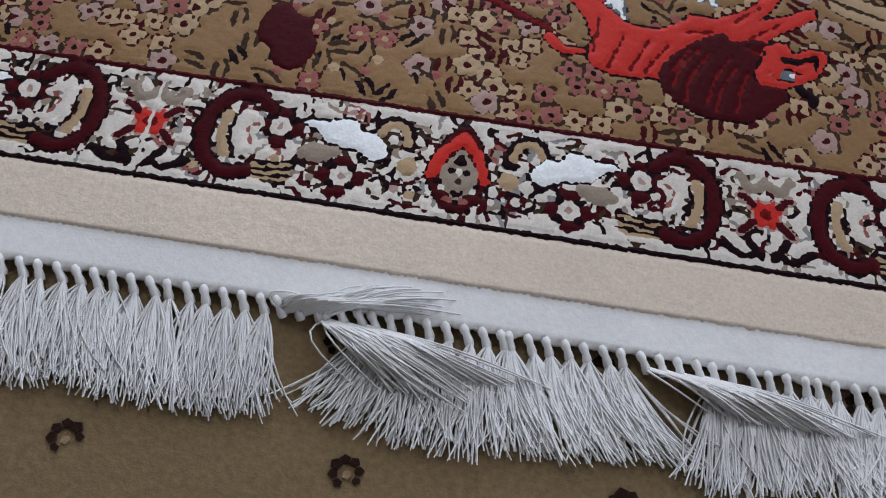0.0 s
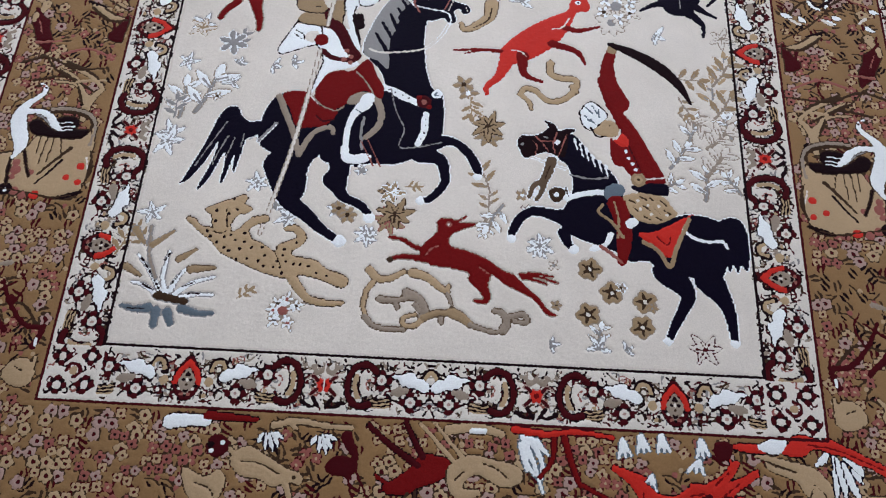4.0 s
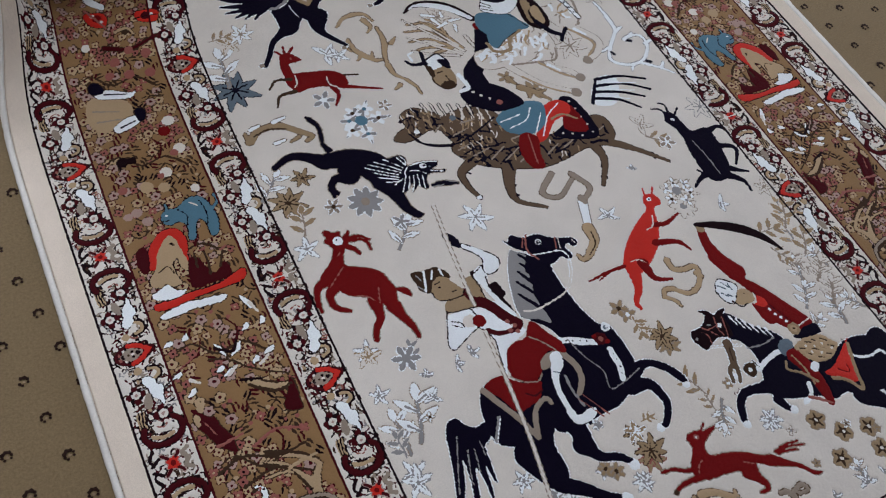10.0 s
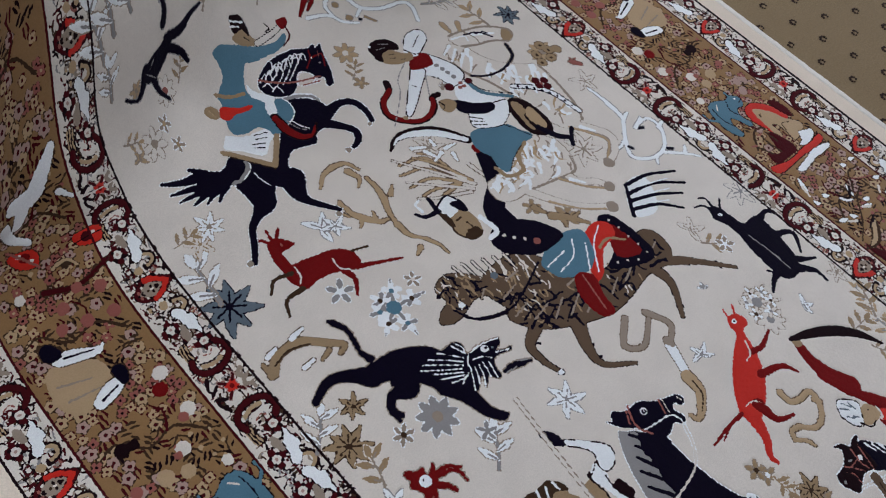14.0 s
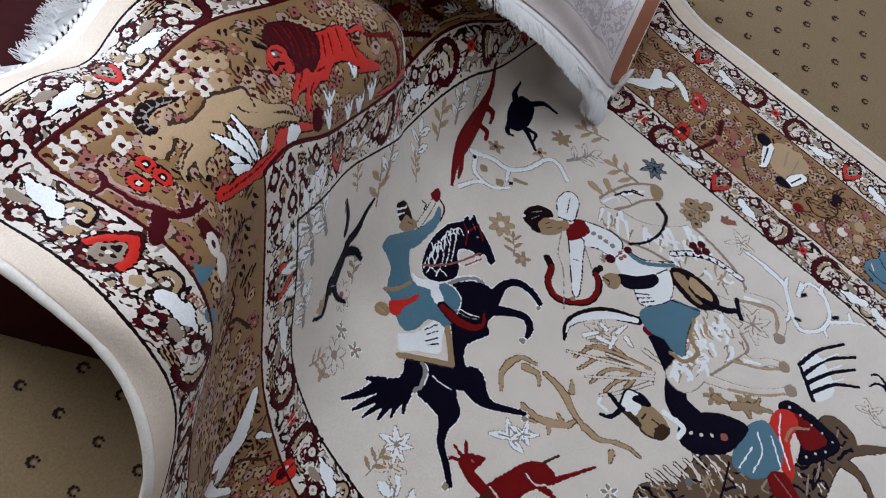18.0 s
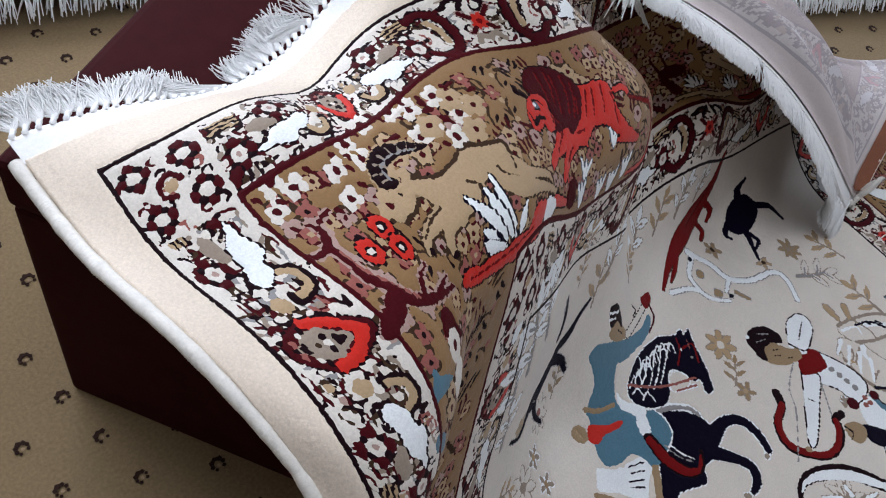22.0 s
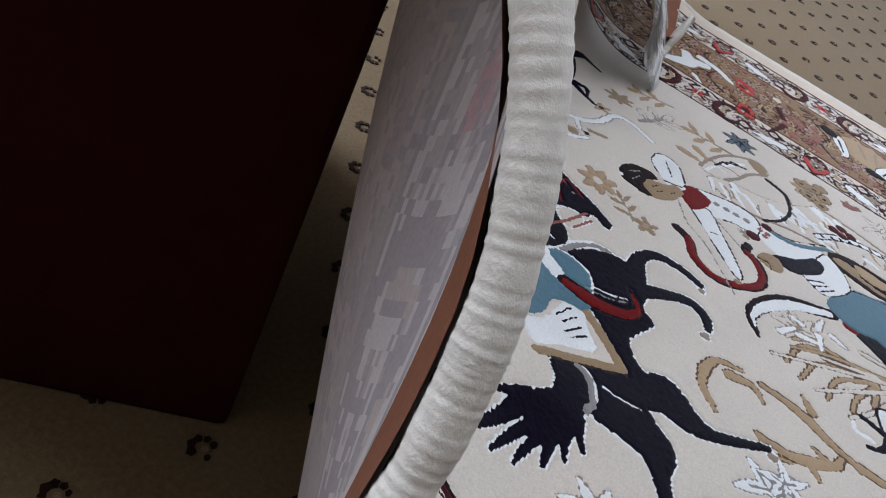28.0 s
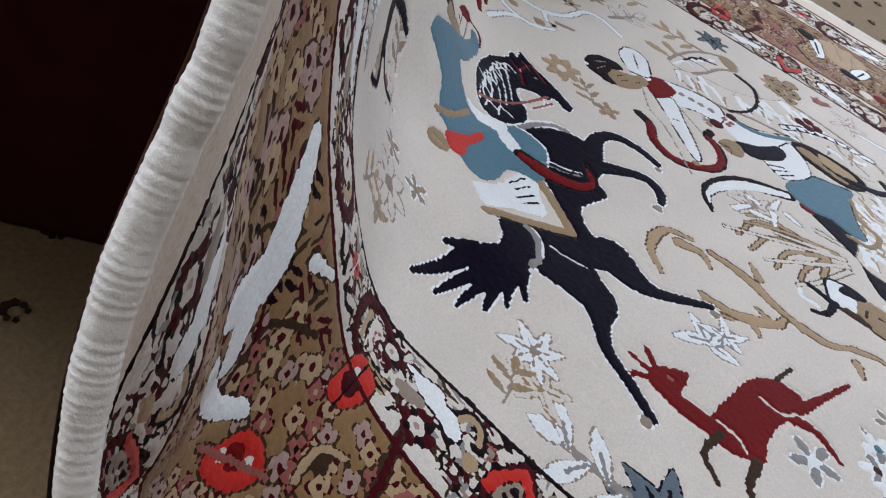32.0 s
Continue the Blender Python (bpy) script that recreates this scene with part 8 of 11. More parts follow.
stroke("navy", 3.6, 2.4, -66, 841, -45, 850)
stroke("ivory", 3.7, 2.5, -89, 943, -87, 922)
stroke("ivory", 3.7, 2.5, -74, 939, -72, 912)
stroke("ivory", 3.7, 2.5, -58, 932, -58, 903)
stroke("ivory", 3.7, 2.5, -42, 925, -43, 893)
stroke("ivory", 3.8, 2.5, -26, 918, -27, 886)
stroke("ivory", 3.8, 2.5, -10, 911, -11, 879)
stroke("ivory", 3.8, 2.5, 6, 904, 4, 870)
stroke("ivory", 3.7, 2.5, 19, 895, 17, 860)
stroke("navy", 3.6, 3.6, -140, 887, -123, 855, -73, 836, -23, 848, 25, 867)
stroke("navy", 3.5, 2.3, -86, 778, -77, 767)
stroke("navy", 3.5, 2.3, -22, 728, -15, 716)
stroke("navy", 3.4, 2.3, -29, 704, -20, 694)
stroke("navy", 3.5, 2.4, 155, 695, 164, 689)
stroke("navy", 3.5, 2.3, 143, 674, 150, 669)
stroke("navy", 3.6, 2.4, 219, 721, 219, 710)
stroke("navy", 3.6, 2.4, 240, 705, 242, 693)
stroke("navy", 3.6, 2.4, 260, 685, 259, 672)
limb("sepia", -63, 790, 19, -91, 775, 14, -94, 747, 9, -88, 722, 7)
limb("sepia", -5, 757, 26, -25, 716, 16, -26, 684, 9, 14, 654, 5)
limb("sepia", 167, 743, 19, 167, 705, 12, 135, 657, 6)
limb("sepia", 193, 742, 19, 235, 706, 11, 280, 657, 5)
dot("white", -86, 716, 4.5)
dot("white", -125, 886, 4.8)
dot("steel", -49, 893, 6.2)
L.end("dark")
L.move(0, 0).only = "sepia"
stroke("navy", 5.2, 3.1, 31, 735, 27, 720, 29, 712)
stroke("navy", 5.0, 3.0, -128, 865, -118, 859, -114, 845)
stroke("navy", 5.2, 3.1, -27, 782, -20, 780, -18, 773)
stroke("navy", 5.1, 3.1, -56, 787, -39, 790, -28, 787)
stroke("navy", 5.4, 3.2, 42, 798, 46, 792, 45, 782)
stroke("navy", 5.8, 3.5, 210, 777, 207, 764, 207, 755)
stroke("navy", 5.2, 3.1, -50, 824, -49, 812, -52, 798)
stroke("navy", 5.2, 3.1, -39, 824, -29, 826, -19, 828)
stroke("navy", 5.2, 3.1, -96, 893, -83, 889, -71, 886)
stroke("navy", 5.1, 3.0, -68, 793, -49, 800, -38, 798)
stroke("navy", 5.6, 3.3, 131, 782, 133, 772, 136, 764)
stroke("navy", 5.2, 3.1, -104, 928, -107, 917, -104, 911)
stroke("navy", 5.7, 3.4, 177, 762, 185, 756, 200, 755)
stroke("navy", 5.1, 3.1, -86, 841, -88, 832, -83, 828)
stroke("navy", 5.1, 3.1, -97, 873, -101, 861, -97, 855)
stroke("navy", 5.2, 3.1, 5, 774, 16, 777, 21, 774)
stroke("navy", 5.4, 3.2, 91, 752, 108, 754, 124, 757)
stroke("navy", 5.1, 3.1, -43, 796, -41, 787, -39, 777)
stroke("navy", 5.3, 3.2, -54, 893, -41, 889, -33, 879)
stroke("navy", 5.4, 3.2, 92, 740, 93, 733, 95, 726)
stroke("navy", 5.2, 3.1, -56, 857, -46, 848, -32, 843)
stroke("navy", 5.7, 3.4, 165, 779, 172, 772, 174, 761)
stroke("navy", 5.2, 3.1, -33, 816, -35, 801, -36, 789)
stroke("navy", 5.3, 3.2, 4, 797, 13, 791, 29, 792)
stroke("navy", 5.1, 3.1, -38, 778, -35, 767, -28, 760)
stroke("navy", 5.2, 3.1, -19, 805, -11, 797, 1, 791)
stroke("navy", 5.2, 3.1, -36, 793, -32, 789, -27, 784)
stroke("navy", 5.2, 3.1, -45, 831, -44, 818, -41, 810)
stroke("navy", 5.1, 3.1, -43, 788, -44, 777, -39, 771)
stroke("navy", 5.4, 3.3, 112, 740, 111, 729, 110, 719)
stroke("navy", 5.1, 3.0, -86, 816, -78, 808, -68, 804)
stroke("navy", 5.3, 3.2, 36, 761, 44, 753, 51, 744)
stroke("navy", 5.2, 3.1, 38, 737, 44, 734, 45, 725)
stroke("navy", 5.3, 3.2, 3, 795, 13, 790, 15, 777)
stroke("navy", 5.3, 3.2, -5, 806, 8, 808, 16, 806)
stroke("navy", 5.1, 3.1, -95, 863, -86, 858, -75, 854)
stroke("navy", 5.3, 3.2, -15, 847, -7, 843, 1, 839)
stroke("navy", 5.2, 3.1, -68, 852, -53, 858, -43, 858)
stroke("navy", 5.2, 3.1, 0, 771, 0, 759, -1, 746)
stroke("navy", 5.5, 3.3, 113, 764, 126, 764, 140, 764)
stroke("navy", 5.6, 3.4, 169, 747, 187, 747, 196, 738)
stroke("navy", 5.1, 3.1, -96, 851, -87, 849, -71, 853)
stroke("navy", 5.2, 3.1, -31, 812, -16, 809, -3, 805)
stroke("navy", 5.6, 3.4, 166, 749, 183, 746, 198, 743)
stroke("navy", 5.0, 3.0, -64, 766, -57, 761, -50, 756)
stroke("navy", 5.2, 3.1, -81, 859, -71, 854, -57, 853)
stroke("navy", 5.2, 3.1, -84, 908, -83, 898, -85, 884)
stroke("navy", 5.0, 3.0, -104, 807, -93, 804, -83, 802)
stroke("navy", 5.2, 3.1, 20, 732, 36, 734, 49, 734)
stroke("navy", 5.2, 3.1, 6, 783, 14, 778, 21, 770)
stroke("navy", 5.5, 3.3, 105, 782, 114, 778, 129, 779)
stroke("navy", 5.7, 3.4, 169, 801, 172, 791, 175, 783)
stroke("navy", 5.4, 3.2, 77, 760, 77, 751, 77, 742)
stroke("navy", 5.6, 3.3, 121, 794, 118, 784, 122, 779)
stroke("navy", 5.4, 3.2, 69, 780, 76, 771, 77, 756)
stroke("navy", 5.2, 3.1, -10, 770, -3, 766, 6, 766)
stroke("navy", 5.5, 3.3, 102, 805, 103, 793, 107, 781)
stroke("navy", 5.1, 3.0, -110, 857, -107, 849, -113, 833)
stroke("navy", 5.5, 3.3, 98, 777, 100, 768, 96, 752)
stroke("navy", 5.3, 3.2, -11, 825, -1, 821, 1, 811)
stroke("navy", 5.3, 3.2, 28, 789, 38, 790, 42, 785)
stroke("navy", 5.1, 3.1, -1, 721, 11, 724, 21, 723)
stroke("ivory", 3.2, 2.1, -85, 953, -97, 926)
stroke("ivory", 3.2, 2.1, -67, 945, -82, 912)
stroke("ivory", 3.2, 2.1, -52, 934, -70, 900)
stroke("ivory", 3.2, 2.2, -36, 923, -57, 886)
stroke("ivory", 3.2, 2.2, -21, 910, -40, 874)
stroke("ivory", 3.3, 2.2, -7, 897, -24, 863)
stroke("ivory", 3.3, 2.2, 6, 882, -8, 854)
L.only = ""
L.move(0, 0).begin("rider", "woven horseman in black with a blue skirt")
area("navy", 163, 865, 192, 848, 190, 757, 108, 786, 149, 813)
area("crimson", 165, 844, 178, 834, 178, 777, 136, 796)
dot("ivory", 178, 851, 2.3)
dot("ivory", 181, 831, 2.3)
dot("ivory", 181, 810, 2.2)
dot("ivory", 182, 790, 2.2)
dot("ivory", 182, 770, 2.2)
dot("ivory", 159, 770, 2.2)
dot("ivory", 144, 780, 2.2)
dot("ivory", 128, 787, 2.2)
area("scarlet", 120, 855, 154, 864, 174, 847, 164, 825, 128, 818, 93, 787, 72, 787, 96, 827)
stroke("white", 2.5, 2.5, 156, 855, 123, 835, 89, 794)
stroke("gold", 5.0, 3.7, 125, 825, 150, 828, 171, 809)
area("blue", 26, 861, 59, 879, 96, 881, 127, 865, 111, 824, 77, 805, 35, 822, 26, 844)
stroke("white", 2.5, 2.5, 30, 851, 73, 855)
stroke("white", 2.4, 2.4, 40, 832, 78, 839, 100, 863)
stroke("white", 2.4, 2.4, 82, 807, 113, 845)
area("crimson", 53, 814, 78, 797, 64, 759, 57, 731, 34, 737, 31, 778)
stroke("rose", 2.4, 2.4, 64, 806, 48, 743)
area("navy", -6, 945, 26, 958, 63, 939, 87, 910, 94, 876, 40, 875, 8, 897, -8, 916)
limb("navy", 35, 930, 46, 40, 979, 38, 78, 1012, 33, 104, 1070, 25)
stroke("white", 9.1, 7.8, 11, 984, 14, 949, -4, 945)
dot("ivory", 17, 935, 3.2)
dot("ivory", 27, 922, 3.2)
dot("ivory", 39, 910, 3.2)
dot("ivory", 51, 898, 3.1)
dot("rose", 52, 895, 6.3)
dot("crimson", 105, 1087, 9.6)
area("gold", -32, 1010, -6, 1016, 5, 994, -4, 963, -28, 965, -41, 986)
area("white", -36, 1039, -6, 1047, 7, 1026, -10, 1014, -36, 1014)
stroke("navy", 9.2, 5.2, -36, 1032, -60, 1037, -70, 1050)
stroke("navy", 9.2, 6.6, -36, 1039, -33, 1060)
area("navy", -11, 1033, 7, 1025, 4, 1004, -7, 1013)
stroke("navy", 3.3, 3.3, -36, 1039, -6, 1047, 7, 1026)
stroke("white", 5.2, 3.9, -57, 1047, -58, 1063, -47, 1067)
area("umber", -40, 1027, -29, 1018, -33, 995, -40, 1000)
stroke("umber", 3.2, 2.6, -25, 1002, -15, 1002)
stroke("umber", 3.2, 2.6, -13, 990, -13, 977, -23, 977)
area("umber", -33, 973, -7, 976, -8, 958, -29, 959)
stroke("umber", 3.2, 3.2, -32, 1010, -41, 986, -29, 963, -4, 963)
L.end("")
L.move(0, 0).begin("tail", "black and white woven horse tail")
area("white", 220, 830, 257, 880, 300, 872, 265, 813)
stroke("navy", 7.8, 5.2, 257, 880, 306, 871, 353, 846)
stroke("navy", 7.8, 5.2, 249, 865, 302, 852, 348, 819)
stroke("navy", 7.7, 5.1, 239, 853, 287, 834, 326, 808)
stroke("navy", 7.6, 5.1, 229, 839, 273, 819, 303, 787)
stroke("navy", 7.6, 5.1, 220, 830, 257, 880)
stroke("white", 2.6, 2.6, 259, 870, 330, 844)
stroke("white", 2.6, 2.6, 250, 857, 316, 828)
stroke("white", 2.6, 2.6, 239, 844, 295, 813)
L.end("")
L.move(0, 0).begin("horse", "white woven horse with tan swirls")
area("field", 228, 1291, 252, 1264, 262, 1232, 286, 1199, 334, 1156, 329, 1108, 319, 1058, 303, 1025, 270, 1024, 255, 1051, 249, 1083, 245, 1130, 231, 1183, 209, 1230, 210, 1267)
area("field", 179, 1088, 208, 1054, 230, 1021, 227, 981, 208, 957, 164, 965, 125, 972, 79, 973, 58, 992, 67, 1022, 95, 1025, 131, 1035, 157, 1066)
area("ivory", 245, 1305, 274, 1301, 317, 1287, 350, 1259, 349, 1241, 332, 1235, 306, 1253, 274, 1262, 248, 1274, 239, 1293)
stroke("tan", 9.2, 5.8, 256, 1336, 255, 1313)
stroke("tan", 9.3, 5.8, 283, 1322, 272, 1303)
stroke("field", 16.0, 10.7, 279, 1031, 304, 999, 319, 966, 299, 940, 271, 930)
stroke("field", 15.1, 10.1, 190, 982, 195, 939, 222, 916, 232, 896)
stroke("field", 14.5, 9.7, 113, 969, 139, 925, 164, 896, 203, 867)
dot("taupe", 271, 930, 9.3)
dot("taupe", 232, 896, 9.1)
dot("taupe", 204, 865, 9.8)
stroke("taupe", 3.0, 2.0, 177, 1032, 171, 1026, 169, 1017)
stroke("taupe", 2.9, 1.9, 97, 1021, 96, 1011, 86, 1004)
stroke("taupe", 3.0, 2.0, 151, 1039, 141, 1033, 133, 1025)
stroke("taupe", 3.1, 2.0, 183, 1054, 171, 1046, 156, 1045)
stroke("taupe", 3.3, 2.2, 261, 1220, 254, 1212, 255, 1202)
stroke("taupe", 3.3, 2.2, 233, 1275, 230, 1267, 224, 1260)
stroke("taupe", 3.3, 2.2, 254, 1133, 247, 1122, 253, 1110)
stroke("taupe", 3.0, 2.0, 198, 989, 189, 986, 179, 984)
stroke("taupe", 3.1, 2.0, 193, 1033, 186, 1025, 177, 1018)
stroke("taupe", 3.3, 2.2, 276, 1191, 271, 1182, 260, 1178)
stroke("taupe", 3.1, 2.0, 210, 973, 209, 965, 204, 960)
stroke("taupe", 3.1, 2.1, 216, 1029, 211, 1020, 199, 1015)
stroke("taupe", 3.3, 2.2, 242, 1244, 234, 1235, 229, 1225)
stroke("taupe", 3.0, 2.0, 157, 1002, 152, 995, 150, 988)
stroke("taupe", 3.0, 2.0, 179, 974, 167, 970, 157, 968)
stroke("taupe", 3.1, 2.0, 177, 1039, 170, 1032, 159, 1033)
stroke("taupe", 2.9, 1.9, 89, 1006, 82, 1002, 73, 1001)
stroke("taupe", 3.3, 2.2, 259, 1213, 250, 1200, 240, 1188)
stroke("taupe", 3.0, 2.0, 118, 1030, 110, 1025, 100, 1021)
stroke("taupe", 3.1, 2.1, 216, 1026, 214, 1014, 200, 1006)
stroke("taupe", 3.1, 2.0, 193, 1014, 191, 1005, 194, 998)
stroke("taupe", 3.4, 2.2, 245, 1265, 228, 1258, 215, 1249)
stroke("taupe", 3.3, 2.2, 282, 1094, 267, 1090, 253, 1093)
stroke("taupe", 3.1, 2.1, 212, 1048, 210, 1040, 201, 1035)
stroke("taupe", 3.1, 2.0, 187, 1020, 182, 1015, 182, 1008)
stroke("taupe", 3.2, 2.2, 280, 1057, 276, 1048, 270, 1038)
stroke("taupe", 3.1, 2.0, 182, 1051, 175, 1044, 173, 1034)
stroke("taupe", 2.9, 2.0, 118, 1009, 110, 1006, 102, 1005)
stroke("taupe", 3.3, 2.2, 274, 1130, 265, 1127, 257, 1122)
stroke("taupe", 3.1, 2.1, 218, 995, 214, 989, 209, 984)
stroke("taupe", 2.9, 2.0, 122, 1011, 120, 1005, 117, 998)
stroke("taupe", 3.3, 2.2, 231, 1277, 226, 1263, 211, 1255)
stroke("taupe", 3.0, 2.0, 148, 1047, 142, 1043, 142, 1035)
stroke("taupe", 3.0, 2.0, 153, 1043, 145, 1037, 137, 1030)
stroke("taupe", 2.9, 1.9, 103, 1016, 99, 1006, 103, 996)
stroke("taupe", 3.1, 2.0, 200, 1017, 192, 1013, 188, 1007)
stroke("taupe", 3.3, 2.2, 238, 1226, 227, 1222, 218, 1217)
stroke("taupe", 3.1, 2.0, 215, 971, 209, 965, 206, 959)
stroke("taupe", 2.9, 2.0, 117, 1006, 103, 1001, 90, 994)
stroke("taupe", 2.9, 2.0, 122, 992, 111, 987, 99, 984)
stroke("taupe", 3.0, 2.0, 156, 1041, 154, 1030, 145, 1022)
stroke("taupe", 3.0, 2.0, 190, 984, 182, 980, 176, 974)
stroke("taupe", 2.9, 2.0, 116, 1016, 113, 1010, 109, 1003)
stroke("taupe", 3.0, 2.0, 131, 1012, 121, 1004, 107, 998)
stroke("taupe", 3.3, 2.2, 272, 1165, 270, 1154, 260, 1145)
stroke("taupe", 3.3, 2.2, 294, 1068, 283, 1063, 270, 1061)
stroke("white", 9.0, 4.5, 327, 1137, 321, 1129, 314, 1123)
stroke("white", 7.7, 3.8, 76, 1015, 72, 1007, 75, 1000)
stroke("white", 8.2, 4.1, 180, 1080, 166, 1072, 157, 1061)
stroke("white", 7.8, 3.9, 131, 992, 126, 982, 118, 974)
stroke("white", 8.1, 4.1, 191, 1014, 187, 1005, 187, 997)
stroke("white", 8.0, 4.0, 151, 1035, 142, 1028, 143, 1018)
stroke("white", 8.9, 4.4, 259, 1213, 252, 1208, 247, 1200)
stroke("white", 7.7, 3.9, 97, 1000, 97, 992, 91, 986)
stroke("white", 8.0, 4.0, 160, 1021, 153, 1018, 150, 1012)
stroke("white", 8.8, 4.4, 275, 1156, 266, 1150, 254, 1147)
stroke("white", 7.8, 3.9, 116, 1017, 111, 1010, 112, 1002)
stroke("white", 8.7, 4.3, 289, 1061, 290, 1050, 300, 1045)
stroke("white", 8.0, 4.0, 159, 1026, 154, 1014, 158, 1002)
stroke("white", 8.9, 4.4, 294, 1138, 288, 1126, 283, 1115)
stroke("white", 7.8, 3.9, 93, 1022, 80, 1015, 66, 1013)
stroke("white", 9.0, 4.5, 292, 1185, 287, 1174, 281, 1164)
stroke("white", 8.2, 4.1, 185, 1080, 173, 1072, 169, 1060)
stroke("white", 7.8, 3.9, 117, 1019, 104, 1011, 91, 1006)
stroke("white", 8.9, 4.4, 252, 1209, 242, 1201, 237, 1190)
stroke("white", 8.8, 4.4, 316, 1068, 308, 1062, 307, 1054)
stroke("white", 8.2, 4.1, 170, 1058, 167, 1048, 172, 1037)
stroke("white", 7.9, 4.0, 140, 1012, 140, 1001, 144, 991)
stroke("white", 8.2, 4.1, 212, 1001, 203, 992, 190, 986)
stroke("white", 8.9, 4.4, 277, 1179, 276, 1167, 285, 1158)
stroke("white", 8.1, 4.1, 173, 1040, 169, 1034, 162, 1030)
stroke("white", 7.7, 3.9, 97, 1004, 93, 995, 93, 987)
stroke("white", 8.7, 4.4, 252, 1149, 246, 1140, 247, 1129)
stroke("white", 8.7, 4.4, 259, 1149, 259, 1141, 264, 1133)
stroke("white", 8.3, 4.2, 227, 1022, 214, 1014, 199, 1008)
stroke("white", 8.2, 4.1, 216, 1013, 212, 1004, 204, 998)
stroke("white", 8.9, 4.5, 318, 1128, 310, 1116, 314, 1104)
stroke("white", 9.0, 4.5, 319, 1147, 314, 1138, 303, 1132)
stroke("white", 8.2, 4.1, 203, 1022, 206, 1011, 214, 1002)
stroke("white", 8.9, 4.4, 264, 1188, 266, 1179, 262, 1170)
stroke("white", 8.0, 4.0, 146, 1049, 145, 1039, 136, 1032)
stroke("white", 7.7, 3.9, 98, 999, 92, 992, 83, 989)
stroke("white", 7.7, 3.9, 92, 1013, 84, 1006, 72, 1004)
stroke("white", 8.1, 4.0, 190, 976, 181, 968, 167, 968)
stroke("white", 8.2, 4.1, 177, 1074, 170, 1071, 169, 1064)
stroke("white", 8.2, 4.1, 215, 999, 204, 994, 196, 990)
stroke("white", 8.8, 4.4, 271, 1148, 263, 1141, 262, 1131)
stroke("white", 9.1, 4.5, 325, 1165, 321, 1156, 309, 1152)
stroke("white", 8.2, 4.1, 183, 1034, 180, 1027, 173, 1021)
stroke("white", 8.2, 4.1, 183, 1046, 173, 1037, 166, 1026)
stroke("white", 7.9, 4.0, 142, 1001, 143, 994, 137, 989)
stroke("white", 8.9, 4.5, 283, 1186, 273, 1176, 263, 1166)
stroke("white", 8.2, 4.1, 192, 1021, 190, 1011, 200, 1003)
stroke("white", 7.9, 3.9, 132, 993, 122, 988, 108, 988)
stroke("white", 7.9, 3.9, 126, 1005, 125, 998, 129, 992)
stroke("white", 8.8, 4.4, 260, 1182, 255, 1173, 244, 1167)
stroke("white", 7.7, 3.8, 81, 1013, 74, 1006, 70, 999)
stroke("white", 8.7, 4.3, 276, 1089, 276, 1081, 273, 1074)
stroke("white", 7.9, 3.9, 126, 1022, 128, 1010, 135, 1000)
stroke("white", 9.0, 4.5, 250, 1262, 242, 1255, 240, 1246)
stroke("white", 8.0, 4.0, 169, 1003, 163, 994, 157, 986)
stroke("white", 7.8, 3.9, 113, 1024, 105, 1020, 96, 1020)
stroke("white", 9.0, 4.5, 321, 1167, 314, 1156, 306, 1146)
stroke("white", 8.2, 4.1, 216, 1008, 211, 1001, 211, 994)
stroke("white", 8.1, 4.0, 163, 1027, 155, 1019, 142, 1017)
stroke("white", 8.9, 4.4, 253, 1205, 254, 1191, 254, 1178)
stroke("white", 8.0, 4.0, 165, 1014, 156, 1010, 145, 1010)
stroke("white", 8.9, 4.4, 295, 1151, 287, 1140, 283, 1127)
stroke("tan", 4.3, 2.2, 286, 1063, 284, 1055, 288, 1049)
stroke("tan", 4.1, 2.0, 187, 1032, 182, 1027, 176, 1022)
stroke("tan", 4.0, 2.0, 154, 1037, 152, 1030, 156, 1025)
stroke("tan", 3.9, 2.0, 133, 1011, 133, 1003, 140, 999)
stroke("tan", 4.4, 2.2, 301, 1086, 290, 1079, 283, 1070)
stroke("tan", 4.0, 2.0, 141, 1029, 126, 1023, 111, 1025)
stroke("tan", 4.1, 2.0, 168, 1043, 163, 1032, 159, 1022)
stroke("tan", 3.9, 2.0, 123, 1006, 115, 1000, 104, 999)
stroke("tan", 4.4, 2.2, 306, 1067, 293, 1063, 280, 1067)
stroke("tan", 3.9, 1.9, 87, 1009, 81, 1002, 71, 998)
stroke("tan", 4.4, 2.2, 219, 1267, 215, 1258, 218, 1250)
stroke("tan", 4.4, 2.2, 263, 1181, 254, 1175, 255, 1166)
stroke("tan", 4.1, 2.1, 199, 1041, 194, 1034, 190, 1026)
stroke("tan", 4.5, 2.2, 303, 1149, 295, 1145, 293, 1137)
stroke("tan", 4.1, 2.0, 210, 1002, 205, 990, 214, 980)
stroke("tan", 4.1, 2.0, 184, 1026, 177, 1017, 178, 1007)
stroke("white", 10.3, 4.6, 282, 1287, 322, 1265)
stroke("white", 8.6, 4.3, 290, 1013, 304, 992)
stroke("white", 8.0, 4.0, 189, 947, 204, 927)
area("gold", 342, 1264, 353, 1254, 350, 1240, 332, 1235, 326, 1246)
stroke("taupe", 3.4, 3.4, 245, 1305, 274, 1301, 317, 1287, 350, 1259, 349, 1241)
stroke("taupe", 3.4, 3.4, 248, 1274, 274, 1262, 306, 1253, 332, 1235)
stroke("taupe", 3.4, 2.3, 275, 1300, 284, 1275, 281, 1260)
stroke("white", 4.5, 2.3, 244, 1297, 269, 1290, 267, 1276)
stroke("navy", 3.5, 2.3, 307, 1280, 313, 1269)
